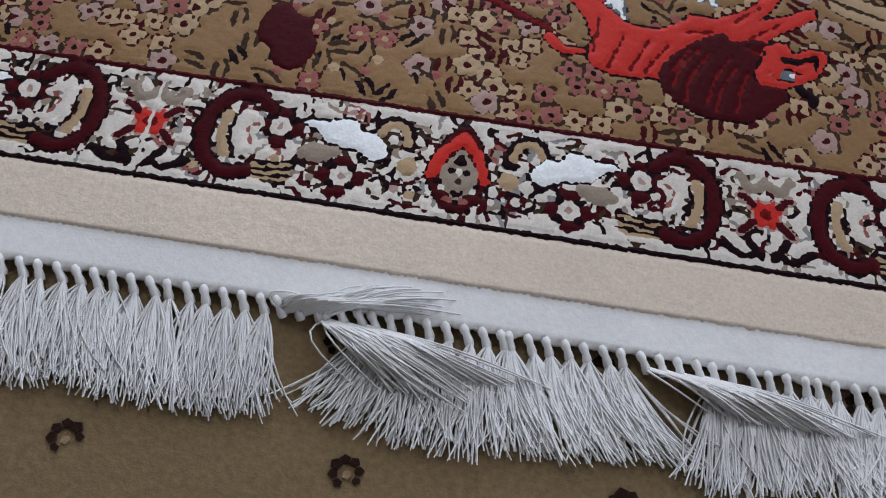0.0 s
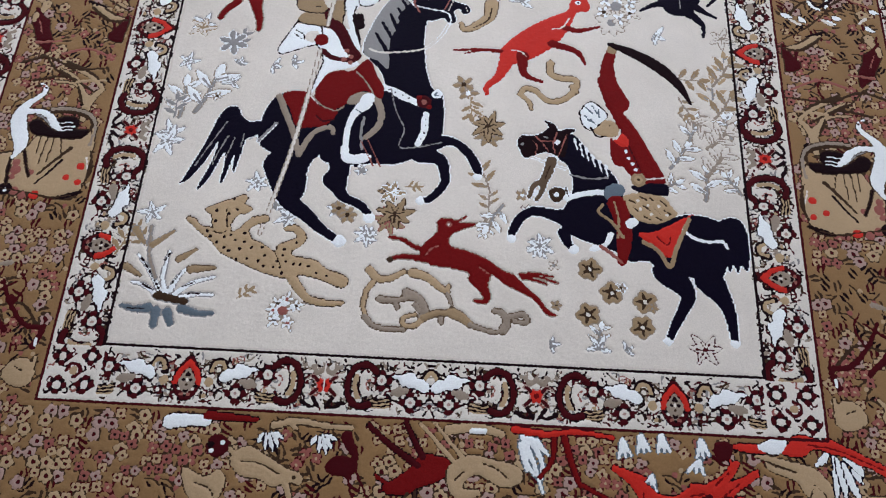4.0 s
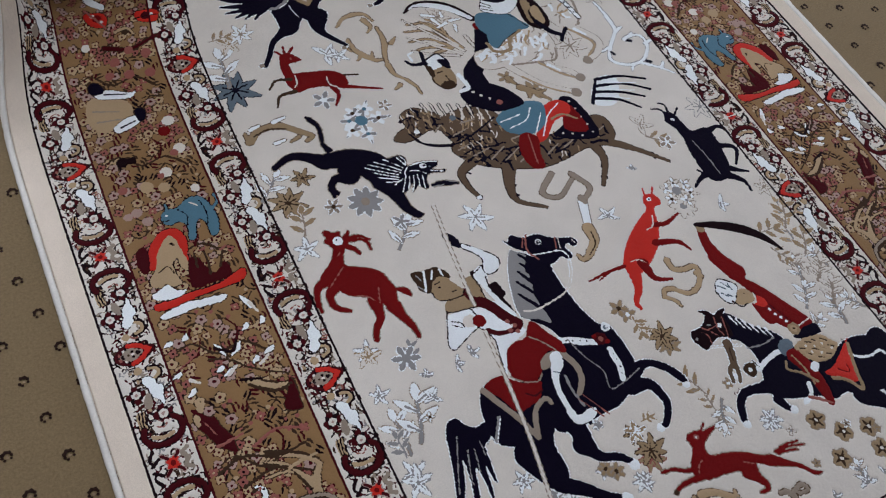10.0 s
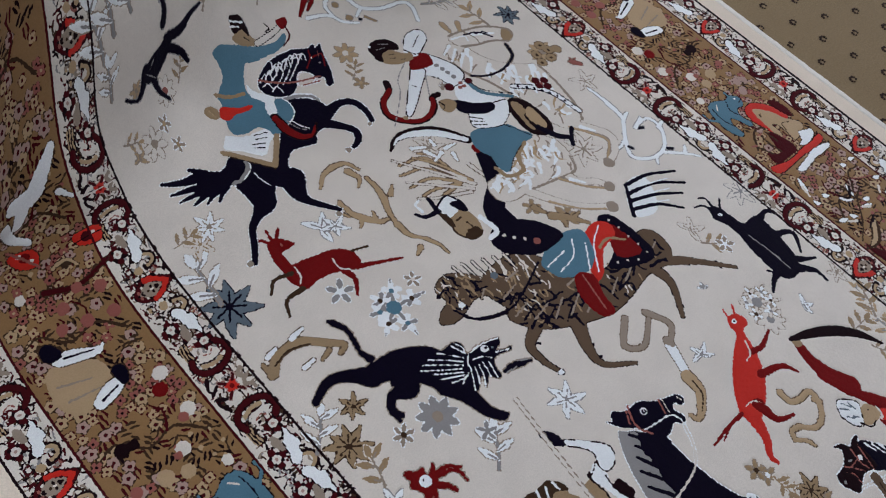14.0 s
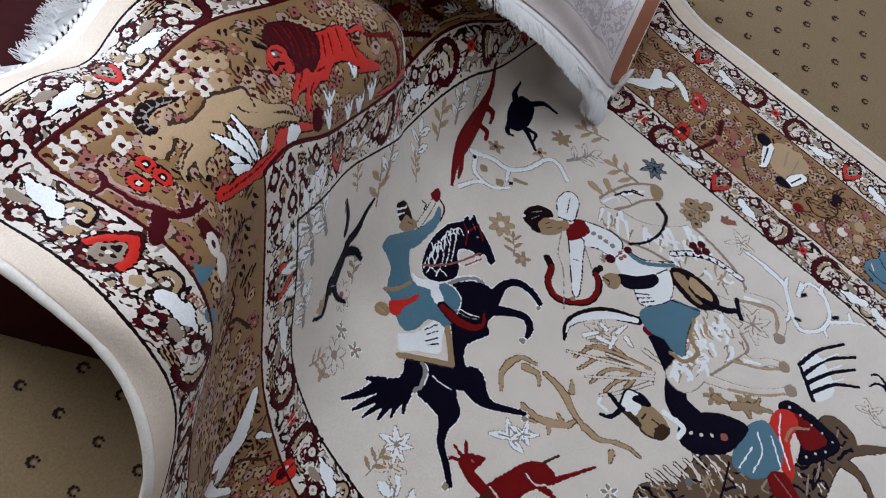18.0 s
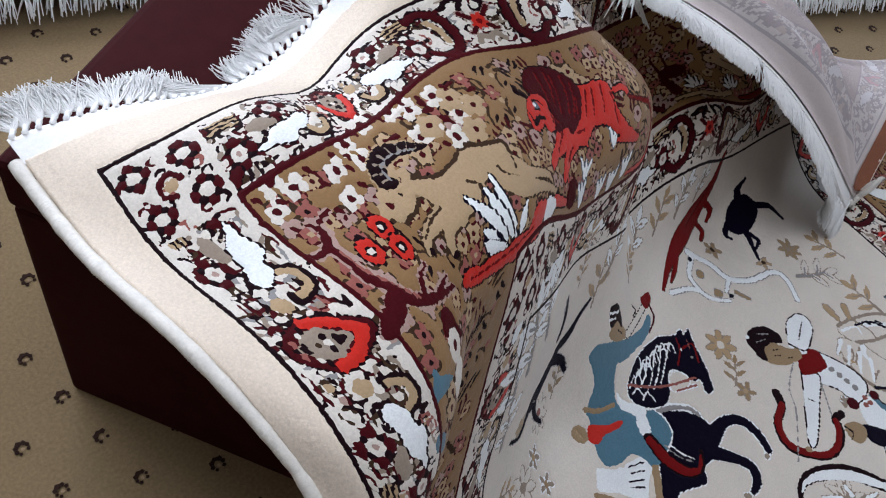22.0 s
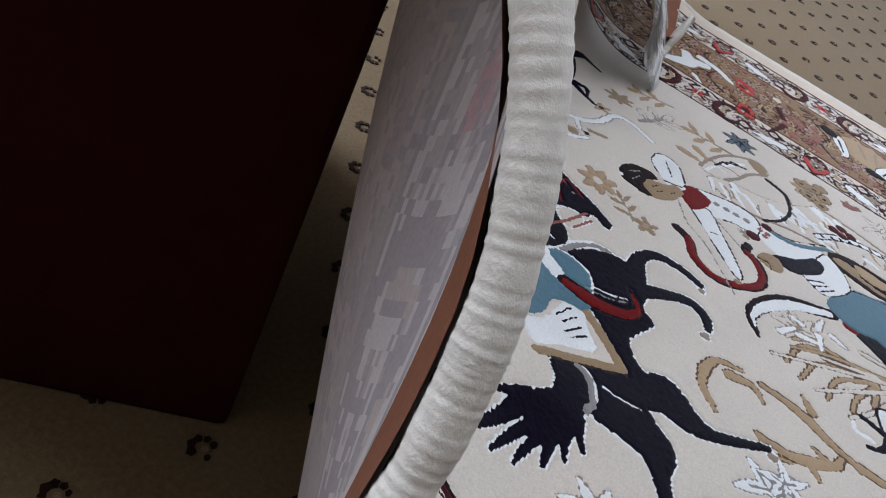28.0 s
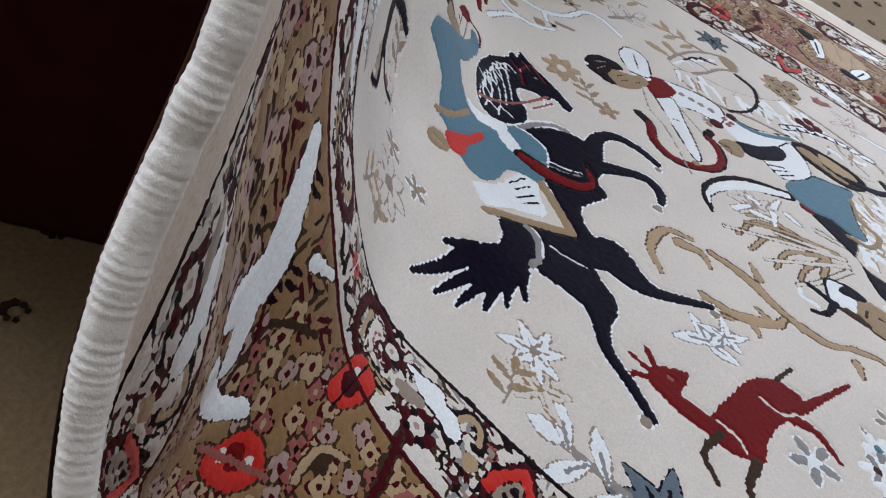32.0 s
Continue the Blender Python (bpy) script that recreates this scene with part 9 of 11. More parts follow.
stroke("taupe", 3.4, 3.4, 334, 1156, 331, 1109, 321, 1056, 305, 1023)
stroke("taupe", 3.3, 3.3, 208, 1265, 207, 1228, 230, 1182, 243, 1128)
stroke("taupe", 3.1, 3.1, 225, 982, 209, 956, 163, 964, 122, 972)
stroke("white", 6.7, 3.4, 229, 1287, 205, 1276)
stroke("white", 6.7, 3.3, 231, 1274, 206, 1256)
stroke("white", 6.7, 3.3, 236, 1259, 211, 1238)
stroke("white", 6.7, 3.3, 243, 1244, 218, 1219)
stroke("tan", 4.3, 3.2, 272, 1026, 295, 992, 307, 962, 277, 938)
stroke("tan", 4.0, 3.0, 174, 960, 198, 923, 222, 899)
stroke("tan", 3.9, 2.9, 125, 937, 157, 897, 192, 869)
stroke("navy", 3.4, 3.4, 271, 1292, 298, 1283, 314, 1259)
dot("navy", 294, 1283, 3.5)
stroke("navy", 5.7, 4.6, 321, 1231, 311, 1204, 276, 1191, 238, 1195, 211, 1212)
stroke("navy", 12.0, 12.0, 257, 1151, 286, 1128, 308, 1093, 316, 1040)
stroke("white", 7.6, 7.6, 257, 1151, 286, 1128, 308, 1093, 316, 1040)
dot("navy", 265, 1145, 2.7)
dot("navy", 277, 1135, 2.7)
dot("navy", 287, 1125, 2.7)
dot("navy", 295, 1113, 2.8)
dot("navy", 302, 1101, 2.7)
dot("navy", 309, 1088, 2.7)
dot("navy", 312, 1072, 2.7)
dot("navy", 314, 1056, 2.7)
dot("maroon", 302, 1136, 7.8)
dot("maroon", 316, 1128, 7.8)
dot("maroon", 299, 1124, 7.7)
dot("maroon", 311, 1114, 7.8)
dot("rose", 306, 1125, 3.3)
L.end("taupe")
L.move(0, 0).begin("rider", "woven archer in white with a blue skirt and red bow")
limb("dark", -19, 1168, 4, 5, 1181, 13, 36, 1175, 20, 74, 1151, 22, 104, 1109, 17)
limb("white", -7, 1174, 2, 9, 1179, 6, 36, 1172, 12, 71, 1149, 14, 103, 1111, 9)
area("blue", 121, 1118, 153, 1111, 184, 1097, 196, 1074, 206, 1051, 177, 1049, 144, 1037, 114, 1019, 107, 1038, 112, 1060, 105, 1079, 106, 1097)
stroke("gold", 7, 7, 182, 1050, 150, 1034, 137, 1008, 107, 1014, 102, 1038)
stroke("umber", 1.6, 1.6, 176, 1050, 144, 1037, 117, 1019)
stroke("navy", 1.6, 1.6, 182, 1096, 194, 1073, 204, 1051)
area("white", 166, 1208, 195, 1206, 200, 1181, 213, 1156, 224, 1136, 212, 1115, 181, 1099, 151, 1109, 133, 1125, 142, 1144, 153, 1160, 151, 1178)
stroke("dark", 1.6, 1.6, 147, 1153, 133, 1125, 151, 1109, 181, 1099, 212, 1115, 222, 1138, 147, 1153)
stroke("dark", 1.3, 1.3, 142, 1144, 159, 1128)
stroke("dark", 1.3, 1.3, 138, 1136, 159, 1120)
stroke("dark", 1.3, 1.3, 136, 1127, 157, 1114)
stroke("blue", 8, 7, 195, 1208, 201, 1172, 239, 1135)
stroke("dark", 1.4, 1.4, 198, 1211, 206, 1176, 245, 1139)
area("navy", 146, 1187, 172, 1162, 199, 1145, 191, 1132, 169, 1135, 137, 1160)
area("gold", 121, 1200, 141, 1194, 144, 1178, 126, 1169, 114, 1179)
stroke("dark", 1.4, 1.4, 121, 1200, 123, 1186, 113, 1181)
area("dark", 232, 1135, 251, 1113, 257, 1073, 248, 1042, 229, 1036, 208, 1054, 205, 1085, 212, 1115)
area("gold", 228, 1127, 237, 1117, 235, 1097, 219, 1093, 219, 1113)
area("tan", 245, 1102, 249, 1085, 245, 1055, 234, 1050, 227, 1070, 229, 1091)
stroke("gold", 8, 6, 220, 1092, 217, 1070, 218, 1061)
limb("navy", 226, 1060, 10, 239, 1027, 12, 257, 1008, 10)
stroke("navy", 8, 8, 275, 1022, 260, 1009, 249, 995)
area("white", 178, 1298, 195, 1270, 206, 1240, 199, 1217, 167, 1211, 158, 1240, 143, 1259, 142, 1276, 172, 1271)
stroke("dark", 1.6, 1.6, 178, 1298, 195, 1270, 206, 1240, 199, 1217, 167, 1211, 158, 1240, 143, 1259, 146, 1268, 178, 1298)
dot("grey", 176, 1265, 4.6)
dot("grey", 179, 1253, 4.6)
dot("grey", 181, 1241, 4.6)
dot("grey", 183, 1228, 4.6)
dot("maroon", 160, 1214, 9)
dot("maroon", 199, 1206, 7)
dot("rose", 183, 1211, 4)
dot("rose", 184, 1202, 4)
dot("rose", 176, 1203, 4)
area("white", 132, 1285, 151, 1270, 121, 1243, 85, 1216, 60, 1202, 56, 1211, 87, 1242)
stroke("dark", 1.6, 1.6, 132, 1285, 151, 1267, 121, 1243, 85, 1216, 60, 1202, 56, 1211, 87, 1242, 132, 1285)
stroke("dark", 1.2, 1.2, 107, 1254, 113, 1244)
stroke("dark", 13, 12, 73, 1283, 64, 1266, 39, 1253, 28, 1227, 40, 1205, 62, 1186, 88, 1185, 109, 1197, 117, 1212, 131, 1213)
stroke("crimson", 10, 8, 66, 1267, 40, 1253, 30, 1228, 41, 1206, 63, 1187, 88, 1186, 108, 1199, 116, 1211)
dot("gold", 49, 1205, 4.5)
stroke("grey", 1.6, 1.6, 133, 1301, 95, 1277, 77, 1250, 21, 1202)
stroke("grey", 1.4, 1.4, 147, 1264, 117, 1219)
area("crimson", 147, 1304, 161, 1307, 180, 1296, 175, 1272, 157, 1271, 131, 1282)
area("white", 151, 1325, 176, 1349, 200, 1352, 212, 1343, 208, 1325, 187, 1311, 162, 1301, 150, 1311)
stroke("dark", 1.8, 1.8, 151, 1325, 176, 1349, 200, 1352, 212, 1343, 208, 1325, 187, 1311, 165, 1304, 151, 1325)
stroke("dark", 1.3, 1.3, 199, 1338, 171, 1321)
area("gold", 105, 1340, 127, 1340, 145, 1320, 158, 1310, 151, 1299, 138, 1300, 119, 1304, 103, 1317, 99, 1329)
stroke("dark", 1.3, 1.3, 122, 1329, 131, 1326)
stroke("dark", 1.3, 1.3, 115, 1323, 125, 1318)
stroke("dark", 1.2, 1.2, 133, 1309, 140, 1307)
area("dark", 99, 1361, 118, 1370, 141, 1362, 150, 1342, 144, 1330, 130, 1338, 112, 1337, 102, 1322, 95, 1332, 97, 1349)
stroke("grey", 1.4, 1.4, 121, 1359, 137, 1350)
stroke("grey", 1.4, 1.4, 109, 1351, 125, 1347)
dot("white", 104, 1363, 3)
L.end("")
L.move(0, 0).begin("horse", "black woven horse turning its head")
area("navy", -116, 1369, -88, 1356, -57, 1334, -45, 1305, -55, 1283, -75, 1272, -96, 1269, -108, 1253, -139, 1260, -156, 1258, -174, 1238, -181, 1207, -191, 1185, -201, 1193, -203, 1206, -215, 1217, -228, 1247, -251, 1268, -261, 1281, -247, 1295, -228, 1291, -191, 1255, -159, 1282, -134, 1315, -118, 1341)
area("navy", -251, 1268, -226, 1250, -215, 1217, -230, 1201, -253, 1190, -270, 1193, -263, 1209, -265, 1234, -266, 1249)
area("navy", -116, 1406, -97, 1422, -74, 1432, -45, 1436, -16, 1435, 8, 1424, 24, 1426, 21, 1416, 35, 1419, 29, 1406, 19, 1379, 10, 1358, -3, 1338, -14, 1341, -7, 1358, -18, 1363, -20, 1377, -32, 1391, -47, 1386, -57, 1371, -79, 1360, -109, 1374, -119, 1391)
limb("navy", -58, 1292, 24, -27, 1298, 16, -4, 1287, 13, 3, 1261, 12, -2, 1236, 9)
limb("navy", -72, 1280, 22, -52, 1257, 14, -40, 1236, 13, -47, 1219, 12, -62, 1211, 8)
limb("navy", -185, 1215, 44, -193, 1186, 26, -189, 1166, 14, -174, 1145, 10, -160, 1126, 7)
limb("navy", -240, 1241, 50, -242, 1213, 42, -248, 1196, 30, -269, 1187, 16, -289, 1173, 11, -304, 1148, 10, -321, 1124, 8)
dot("taupe", -10, 1232, 4)
dot("taupe", -74, 1211, 5)
dot("taupe", -166, 1120, 4.5)
dot("taupe", -327, 1127, 5)
area("navy", -285, 1277, -258, 1286, -237, 1288, -246, 1264, -268, 1257, -283, 1260)
limb("navy", -271, 1266, 24, -304, 1293, 18, -334, 1304, 11, -367, 1321, 4)
limb("navy", -280, 1274, 14, -299, 1298, 12, -314, 1314, 4)
limb("navy", -286, 1271, 14, -333, 1289, 9, -362, 1298, 3)
limb("navy", -285, 1266, 14, -326, 1275, 9, -355, 1280, 3)
limb("navy", -285, 1262, 13, -317, 1264, 9, -338, 1262, 3)
limb("navy", -283, 1259, 12, -305, 1256, 8, -320, 1250, 3)
limb("navy", -279, 1255, 10, -292, 1249, 7, -302, 1241, 3)
stroke("white", 1.6, 1.6, -114, 1403, -97, 1414, -103, 1398)
stroke("white", 1.6, 1.6, -101, 1406, -85, 1417, -90, 1400)
stroke("white", 1.6, 1.6, -88, 1409, -71, 1419, -77, 1403)
stroke("white", 1.6, 1.6, -75, 1412, -57, 1422, -63, 1406)
stroke("white", 1.6, 1.6, -61, 1415, -43, 1425, -50, 1408)
stroke("white", 1.6, 1.6, -48, 1418, -28, 1427, -36, 1411)
stroke("white", 1.6, 1.6, -34, 1420, -19, 1426, -22, 1413)
stroke("white", 1.6, 1.6, -23, 1419, -12, 1422, -15, 1410)
stroke("white", 1.6, 1.6, -16, 1415, -5, 1418, -9, 1405)
stroke("white", 1.7, 1.4, -99, 1408, -78, 1418, -74, 1429)
stroke("white", 1.7, 1.4, -96, 1396, -74, 1408, -58, 1425)
stroke("white", 1.7, 1.4, -92, 1385, -67, 1400, -39, 1425)
stroke("white", 1.7, 1.4, -77, 1385, -54, 1399, -23, 1424)
stroke("white", 1.7, 1.4, -62, 1385, -40, 1399, -7, 1421)
stroke("white", 1.7, 1.4, -103, 1381, -89, 1386, -87, 1370)
stroke("white", 1.7, 1.4, -113, 1395, -101, 1397, -98, 1387)
stroke("white", 1.7, 1.4, -78, 1420, -64, 1422, -64, 1412)
stroke("white", 1.7, 1.4, -52, 1422, -38, 1424, -41, 1412)
stroke("white", 1.7, 1.4, -32, 1418, -20, 1418, -26, 1406)
area("field", -42, 1385, -28, 1385, -22, 1375, -22, 1365, -39, 1362, -54, 1369)
stroke("rose", 3.4, 3.4, -114, 1408, -63, 1381, -11, 1364)
stroke("rose", 2.6, 2.6, -48, 1365, -18, 1356)
stroke("crimson", 2.4, 2.4, 8, 1419, 0, 1404, -20, 1390)
stroke("crimson", 2.4, 2.4, 0, 1404, 23, 1400, 10, 1375)
stroke("rose", 1.6, 1.6, 21, 1410, 15, 1398)
dot("white", 2, 1404, 2)
dot("grey", 8, 1387, 2)
stroke("grey", 7, 5, -99, 1360, -72, 1352, -54, 1340, -48, 1324)
stroke("white", 1.4, 1.4, -96, 1364, -69, 1355, -50, 1341)
stroke("grey", 7, 7, -224, 1286, -230, 1267, -251, 1254, -266, 1254)
stroke("white", 1.4, 1.4, -221, 1284, -227, 1264, -249, 1251)
stroke("white", 1.5, 1.5, -228, 1254, -225, 1236, -219, 1220)
L.end("white")
L.move(0, 0).begin("rider", "woven horseman in a blue robe looking up")
stroke("gold", 9, 9, -247, 1308, -222, 1285, -190, 1250)
stroke("gold", 9, 9, -189, 1252, -169, 1277, -148, 1306)
stroke("umber", 1.4, 1.4, -251, 1304, -226, 1281, -193, 1244)
area("white", -234, 1323, -220, 1333, -196, 1322, -159, 1322, -152, 1307, -172, 1291, -193, 1275, -216, 1296, -240, 1311)
stroke("navy", 1.5, 1.2, -181, 1318, -159, 1315)
stroke("navy", 1.5, 1.2, -184, 1310, -165, 1305)
stroke("navy", 1.5, 1.2, -195, 1303, -174, 1296)
stroke("navy", 1.5, 1.2, -198, 1296, -181, 1288)
area("blue", -181, 1464, -166, 1473, -146, 1471, -124, 1467, -102, 1462, -68, 1459, -41, 1460, -14, 1469, -16, 1457, -44, 1444, -82, 1440, -110, 1437, -127, 1438, -139, 1416, -143, 1394, -131, 1384, -118, 1371, -96, 1362, -91, 1346, -98, 1325, -118, 1312, -139, 1303, -153, 1307, -156, 1322, -167, 1330, -187, 1326, -206, 1330, -208, 1342, -203, 1357, -193, 1384, -192, 1401, -181, 1415, -172, 1429, -175, 1450)
stroke("white", 1.5, 1.5, -96, 1362, -91, 1346, -98, 1325, -118, 1312, -139, 1303)
area("gold", -139, 1479, -123, 1490, -103, 1496, -96, 1479, -84, 1468, -95, 1462, -124, 1467)
area("dark", -136, 1514, -113, 1514, -99, 1496, -100, 1478, -113, 1491, -132, 1486, -138, 1498)
stroke("white", 3.2, 3.2, -136, 1506, -108, 1502)
stroke("white", 3.2, 3.2, -139, 1497, -119, 1496)
stroke("grey", 2, 2, -106, 1508, -98, 1491)
stroke("dark", 1.4, 1.4, -114, 1479, -103, 1472)
stroke("dark", 13, 11, -86, 1465, -45, 1474, -13, 1483)
stroke("ivory", 10, 8, -86, 1465, -45, 1474, -13, 1483)
area("crimson", -17, 1495, 5, 1495, 6, 1483, -11, 1476, -18, 1486)
stroke("maroon", 4.5, 2.5, -3, 1479, -5, 1460, -30, 1447)
stroke("dark", 3, 3, -50, 1495, -42, 1485, -54, 1481)
stroke("gold", 7, 6, -193, 1404, -174, 1396, -149, 1396)
area("scarlet", -195, 1384, -172, 1376, -146, 1373, -157, 1366, -179, 1366, -196, 1358, -206, 1366)
dot("gold", -214, 1378, 12)
stroke("tan", 2, 2, -217, 1384, -213, 1372)
area("white", -138, 1409, -134, 1397, -119, 1384, -107, 1374, -110, 1363, -122, 1366, -132, 1377, -142, 1389)
limb("white", -117, 1369, 13, -124, 1353, 18, -129, 1336, 9)
limb("dark", -129, 1336, 15, -130, 1303, 19, -120, 1278, 17, -101, 1270, 10, -83, 1287, 5)
limb("crimson", -130, 1334, 11, -130, 1302, 14, -120, 1278, 12, -103, 1271, 6, -87, 1284, 3)
stroke("grey", 2, 2, -118, 1318, -114, 1298, -103, 1282)
stroke("white", 1.4, 1.4, -112, 1316, -107, 1298, -98, 1283)
L.end("")
L.move(0, 0).begin("cat", "black woven leopard cub climbing")
limb("navy", -264, 1506, 14, -279, 1487, 24, -300, 1473, 32, -316, 1465, 26)
limb("navy", -272, 1503, 14, -239, 1510, 14, -218, 1526, 8, -199, 1537, 5, -194, 1540, 3)
limb("navy", -280, 1524, 12, -274, 1546, 10, -281, 1571, 8)
limb("navy", -270, 1491, 14, -239, 1478, 11, -226, 1463, 6)
limb("navy", -308, 1462, 18, -298, 1436, 9, -277, 1417, 5)
limb("navy", -324, 1472, 18, -339, 1447, 9, -352, 1443, 5, -372, 1455, 3)
stroke("grey", 1.6, 1.6, -281, 1573, -285, 1558)
stroke("grey", 1.4, 1.4, -303, 1483, -313, 1471)
stroke("grey", 1.4, 1.4, -324, 1467, -300, 1454)
L.end("grey")
L.move(0, 0).begin("hound", "dark red woven hound leaping")
limb("crimson", 219, 1621, 7, 217, 1589, 13, 188, 1563, 24, 145, 1545, 32, 106, 1530, 30, 73, 1510, 14, 40, 1484, 5)
limb("crimson", 204, 1564, 10, 216, 1548, 8, 203, 1535, 5)
limb("crimson", 174, 1543, 10, 184, 1523, 8, 168, 1513, 5)
limb("crimson", 93, 1516, 12, 82, 1500, 8, 61, 1486, 4)
stroke("maroon", 1.6, 1.6, 207, 1583, 179, 1563, 135, 1545)
L.end("umber")
L.move(0, 0).begin("cat", "black woven cat crouching")
area("navy", 250, 1540, 273, 1547, 287, 1538, 296, 1514, 270, 1493, 243, 1490, 231, 1509)
limb("navy", 268, 1542, 12, 270, 1557, 10, 286, 1566, 5)
limb("navy", 285, 1523, 14, 319, 1507, 8, 332, 1478, 5)
limb("navy", 255, 1496, 13, 247, 1475, 8, 231, 1445, 5)
limb("navy", 238, 1515, 12, 221, 1503, 8, 223, 1491, 5)
limb("navy", 250, 1494, 10, 260, 1470, 6, 239, 1460, 4)
L.end("ivory")
L.move(0, 0).begin("scroll", "white woven scroll with small flowers")
stroke("white", 9.6, 6.4, 120, 1510, 146, 1476, 154, 1444, 187, 1425, 229, 1420, 241, 1403, 225, 1366)
stroke("white", 8.6, 5.3, 122, 1498, 98, 1479, 95, 1454)
stroke("white", 7.4, 4.2, 50, 1473, 88, 1459, 104, 1432, 126, 1417)
stroke("white", 6.6, 4.4, 154, 1444, 132, 1430)
dot("navy", 118, 1497, 4.3)
dot("gold", 116, 1471, 6.4)
dot("gold", 119, 1435, 6.4)
dot("navy", 134, 1422, 3.3)
stroke("gold", 5.5, 3.3, 146, 1422, 156, 1404)
L.end("grey")

L.move(0, 0)
end_border()
L.move(0, V0 + V1, 1.0, 180)
end_border()
L.move(0, 0)
side_border()
L.move(0, 0, 1.0, 0, -1)
side_border()
L.move(0, 0)
# dark lines between the bands, woven last
L.begin()
for inset, tone, wide in ((0.0375, "dark", 0.0045), (0.11, "maroon", 0.0045), (0.2775, "maroon", 0.0045), (0.347, "dark", 0.0035)):
    x, y0, y1 = HALF - inset, V0 + inset + (0.008 if inset > 0.3 else 0), V1 - inset - (0.008 if inset > 0.3 else 0)
    L.line(tone, [(-x, y0), (x, y0), (x, y1), (-x, y1), (-x, y0)], wide, smooth=False)
L.end()

# ---- the rug as cloth ----
CLOTH = settle()
FOLD_A, FOLD_B, FOLD_C = np.array((-0.06, 1.97)), np.array((0.775, 1.578)), np.array((HALF, V1))  # ends of the crease, the corner turned over
FOLD_N = np.array((FOLD_A[1] - FOLD_B[1], FOLD_B[0] - FOLD_A[0])) / np.linalg.norm(FOLD_B - FOLD_A)
FOLD_R, FLAP_TIP = 0.02, np.array((0.43, 1.44, 0.045))


def cloth_at(u, v):
    """Place and normal of the unfolded sheet at u, v (arrays), by cubic interpolation."""
    ju, jv = (np.asarray(u) + HALF) / STEP, (np.asarray(v) - V0) / STEP
    iu, iv = np.clip(np.floor(ju).astype(int), 0, 49), np.clip(np.floor(jv).astype(int), 0, 74)
    fu, fv = ju - iu, jv - iv

    def weights(f):
        return [0.5 * (-f + 2 * f ** 2 - f ** 3), 0.5 * (2 - 5 * f ** 2 + 3 * f ** 3), 0.5 * (f + 4 * f ** 2 - 3 * f ** 3), 0.5 * (-f ** 2 + f ** 3)]

    def slopes(f):
        return [0.5 * (-1 + 4 * f - 3 * f ** 2), 0.5 * (-10 * f + 9 * f ** 2), 0.5 * (1 + 8 * f - 9 * f ** 2), 0.5 * (-2 * f + 3 * f ** 2)]

    place, du, dv = 0, 0, 0
    wu, wv, su, sv = weights(fu), weights(fv), slopes(fu), slopes(fv)
    pad = np.pad(CLOTH, ((1, 1), (1, 1), (0, 0)), mode="edge")
    pad[0], pad[-1] = 2 * pad[1] - pad[2], 2 * pad[-2] - pad[-3]
    pad[:, 0], pad[:, -1] = 2 * pad[:, 1] - pad[:, 2], 2 * pad[:, -2] - pad[:, -3]
    for b in range(4):
        for a in range(4):
            g = pad[iv + b, iu + a]
            place = place + g * (wu[a] * wv[b])[..., None]
            du = du + g * (su[a] * wv[b])[..., None]
            dv = dv + g * (wu[a] * sv[b])[..., None]
    n = np.cross(du, dv)
    return place, n / (np.linalg.norm(n, axis=-1, keepdims=True) + 1e-12), du / STEP, dv / STEP


def rug_at(u, v, h=0.0):
    """A place on the rug, h above its pile side, with the far right corner turned over along the crease."""
    u, v = np.asarray(u, float), np.asarray(v, float)
    s = (u - FOLD_A[0]) * FOLD_N[0] + (v - FOLD_A[1]) * FOLD_N[1]
    deep = (FOLD_C - FOLD_A) @ FOLD_N
    g = (s / deep).clip(0, 0.985)
    place, n, du, dv = cloth_at((u - g * FOLD_C[0]) / (1 - g), (v - g * FOLD_C[1]) / (1 - g))
    out = FOLD_N[0] * du + FOLD_N[1] * dv
    ang = (s / FOLD_R).clip(0, math.pi)
    c, k = np.cos(ang)[..., None], np.sin(ang)[..., None]
    rolled = place + out * FOLD_R * k + n * FOLD_R * (1 - c)
    t = ((s - math.pi * FOLD_R) / (deep - math.pi * FOLD_R)).clip(0, 1)[..., None]
    flap = rolled * (1 - t) + FLAP_TIP * t + np.array((0, 0, 0.05)) * np.sin(t * math.pi)
    a3, b3 = (cloth_at(np.array([q[0]]), np.array([q[1]]))[0][0] for q in (FOLD_A, FOLD_B))
    under = np.cross(FLAP_TIP - a3, b3 - a3)
    under *= -np.sign(under[2]) / np.linalg.norm(under)
    w = (t * 5).clip(0, 1)
    normal = (n * c - out * k) * (1 - w) + under * w
    return flap + normal * np.asarray(h)[..., None]


RUG = thing("hunting_rug", (0, 0, 0), "cream pictorial hunting-scene rug with brown animal border and white fringe", "rug")


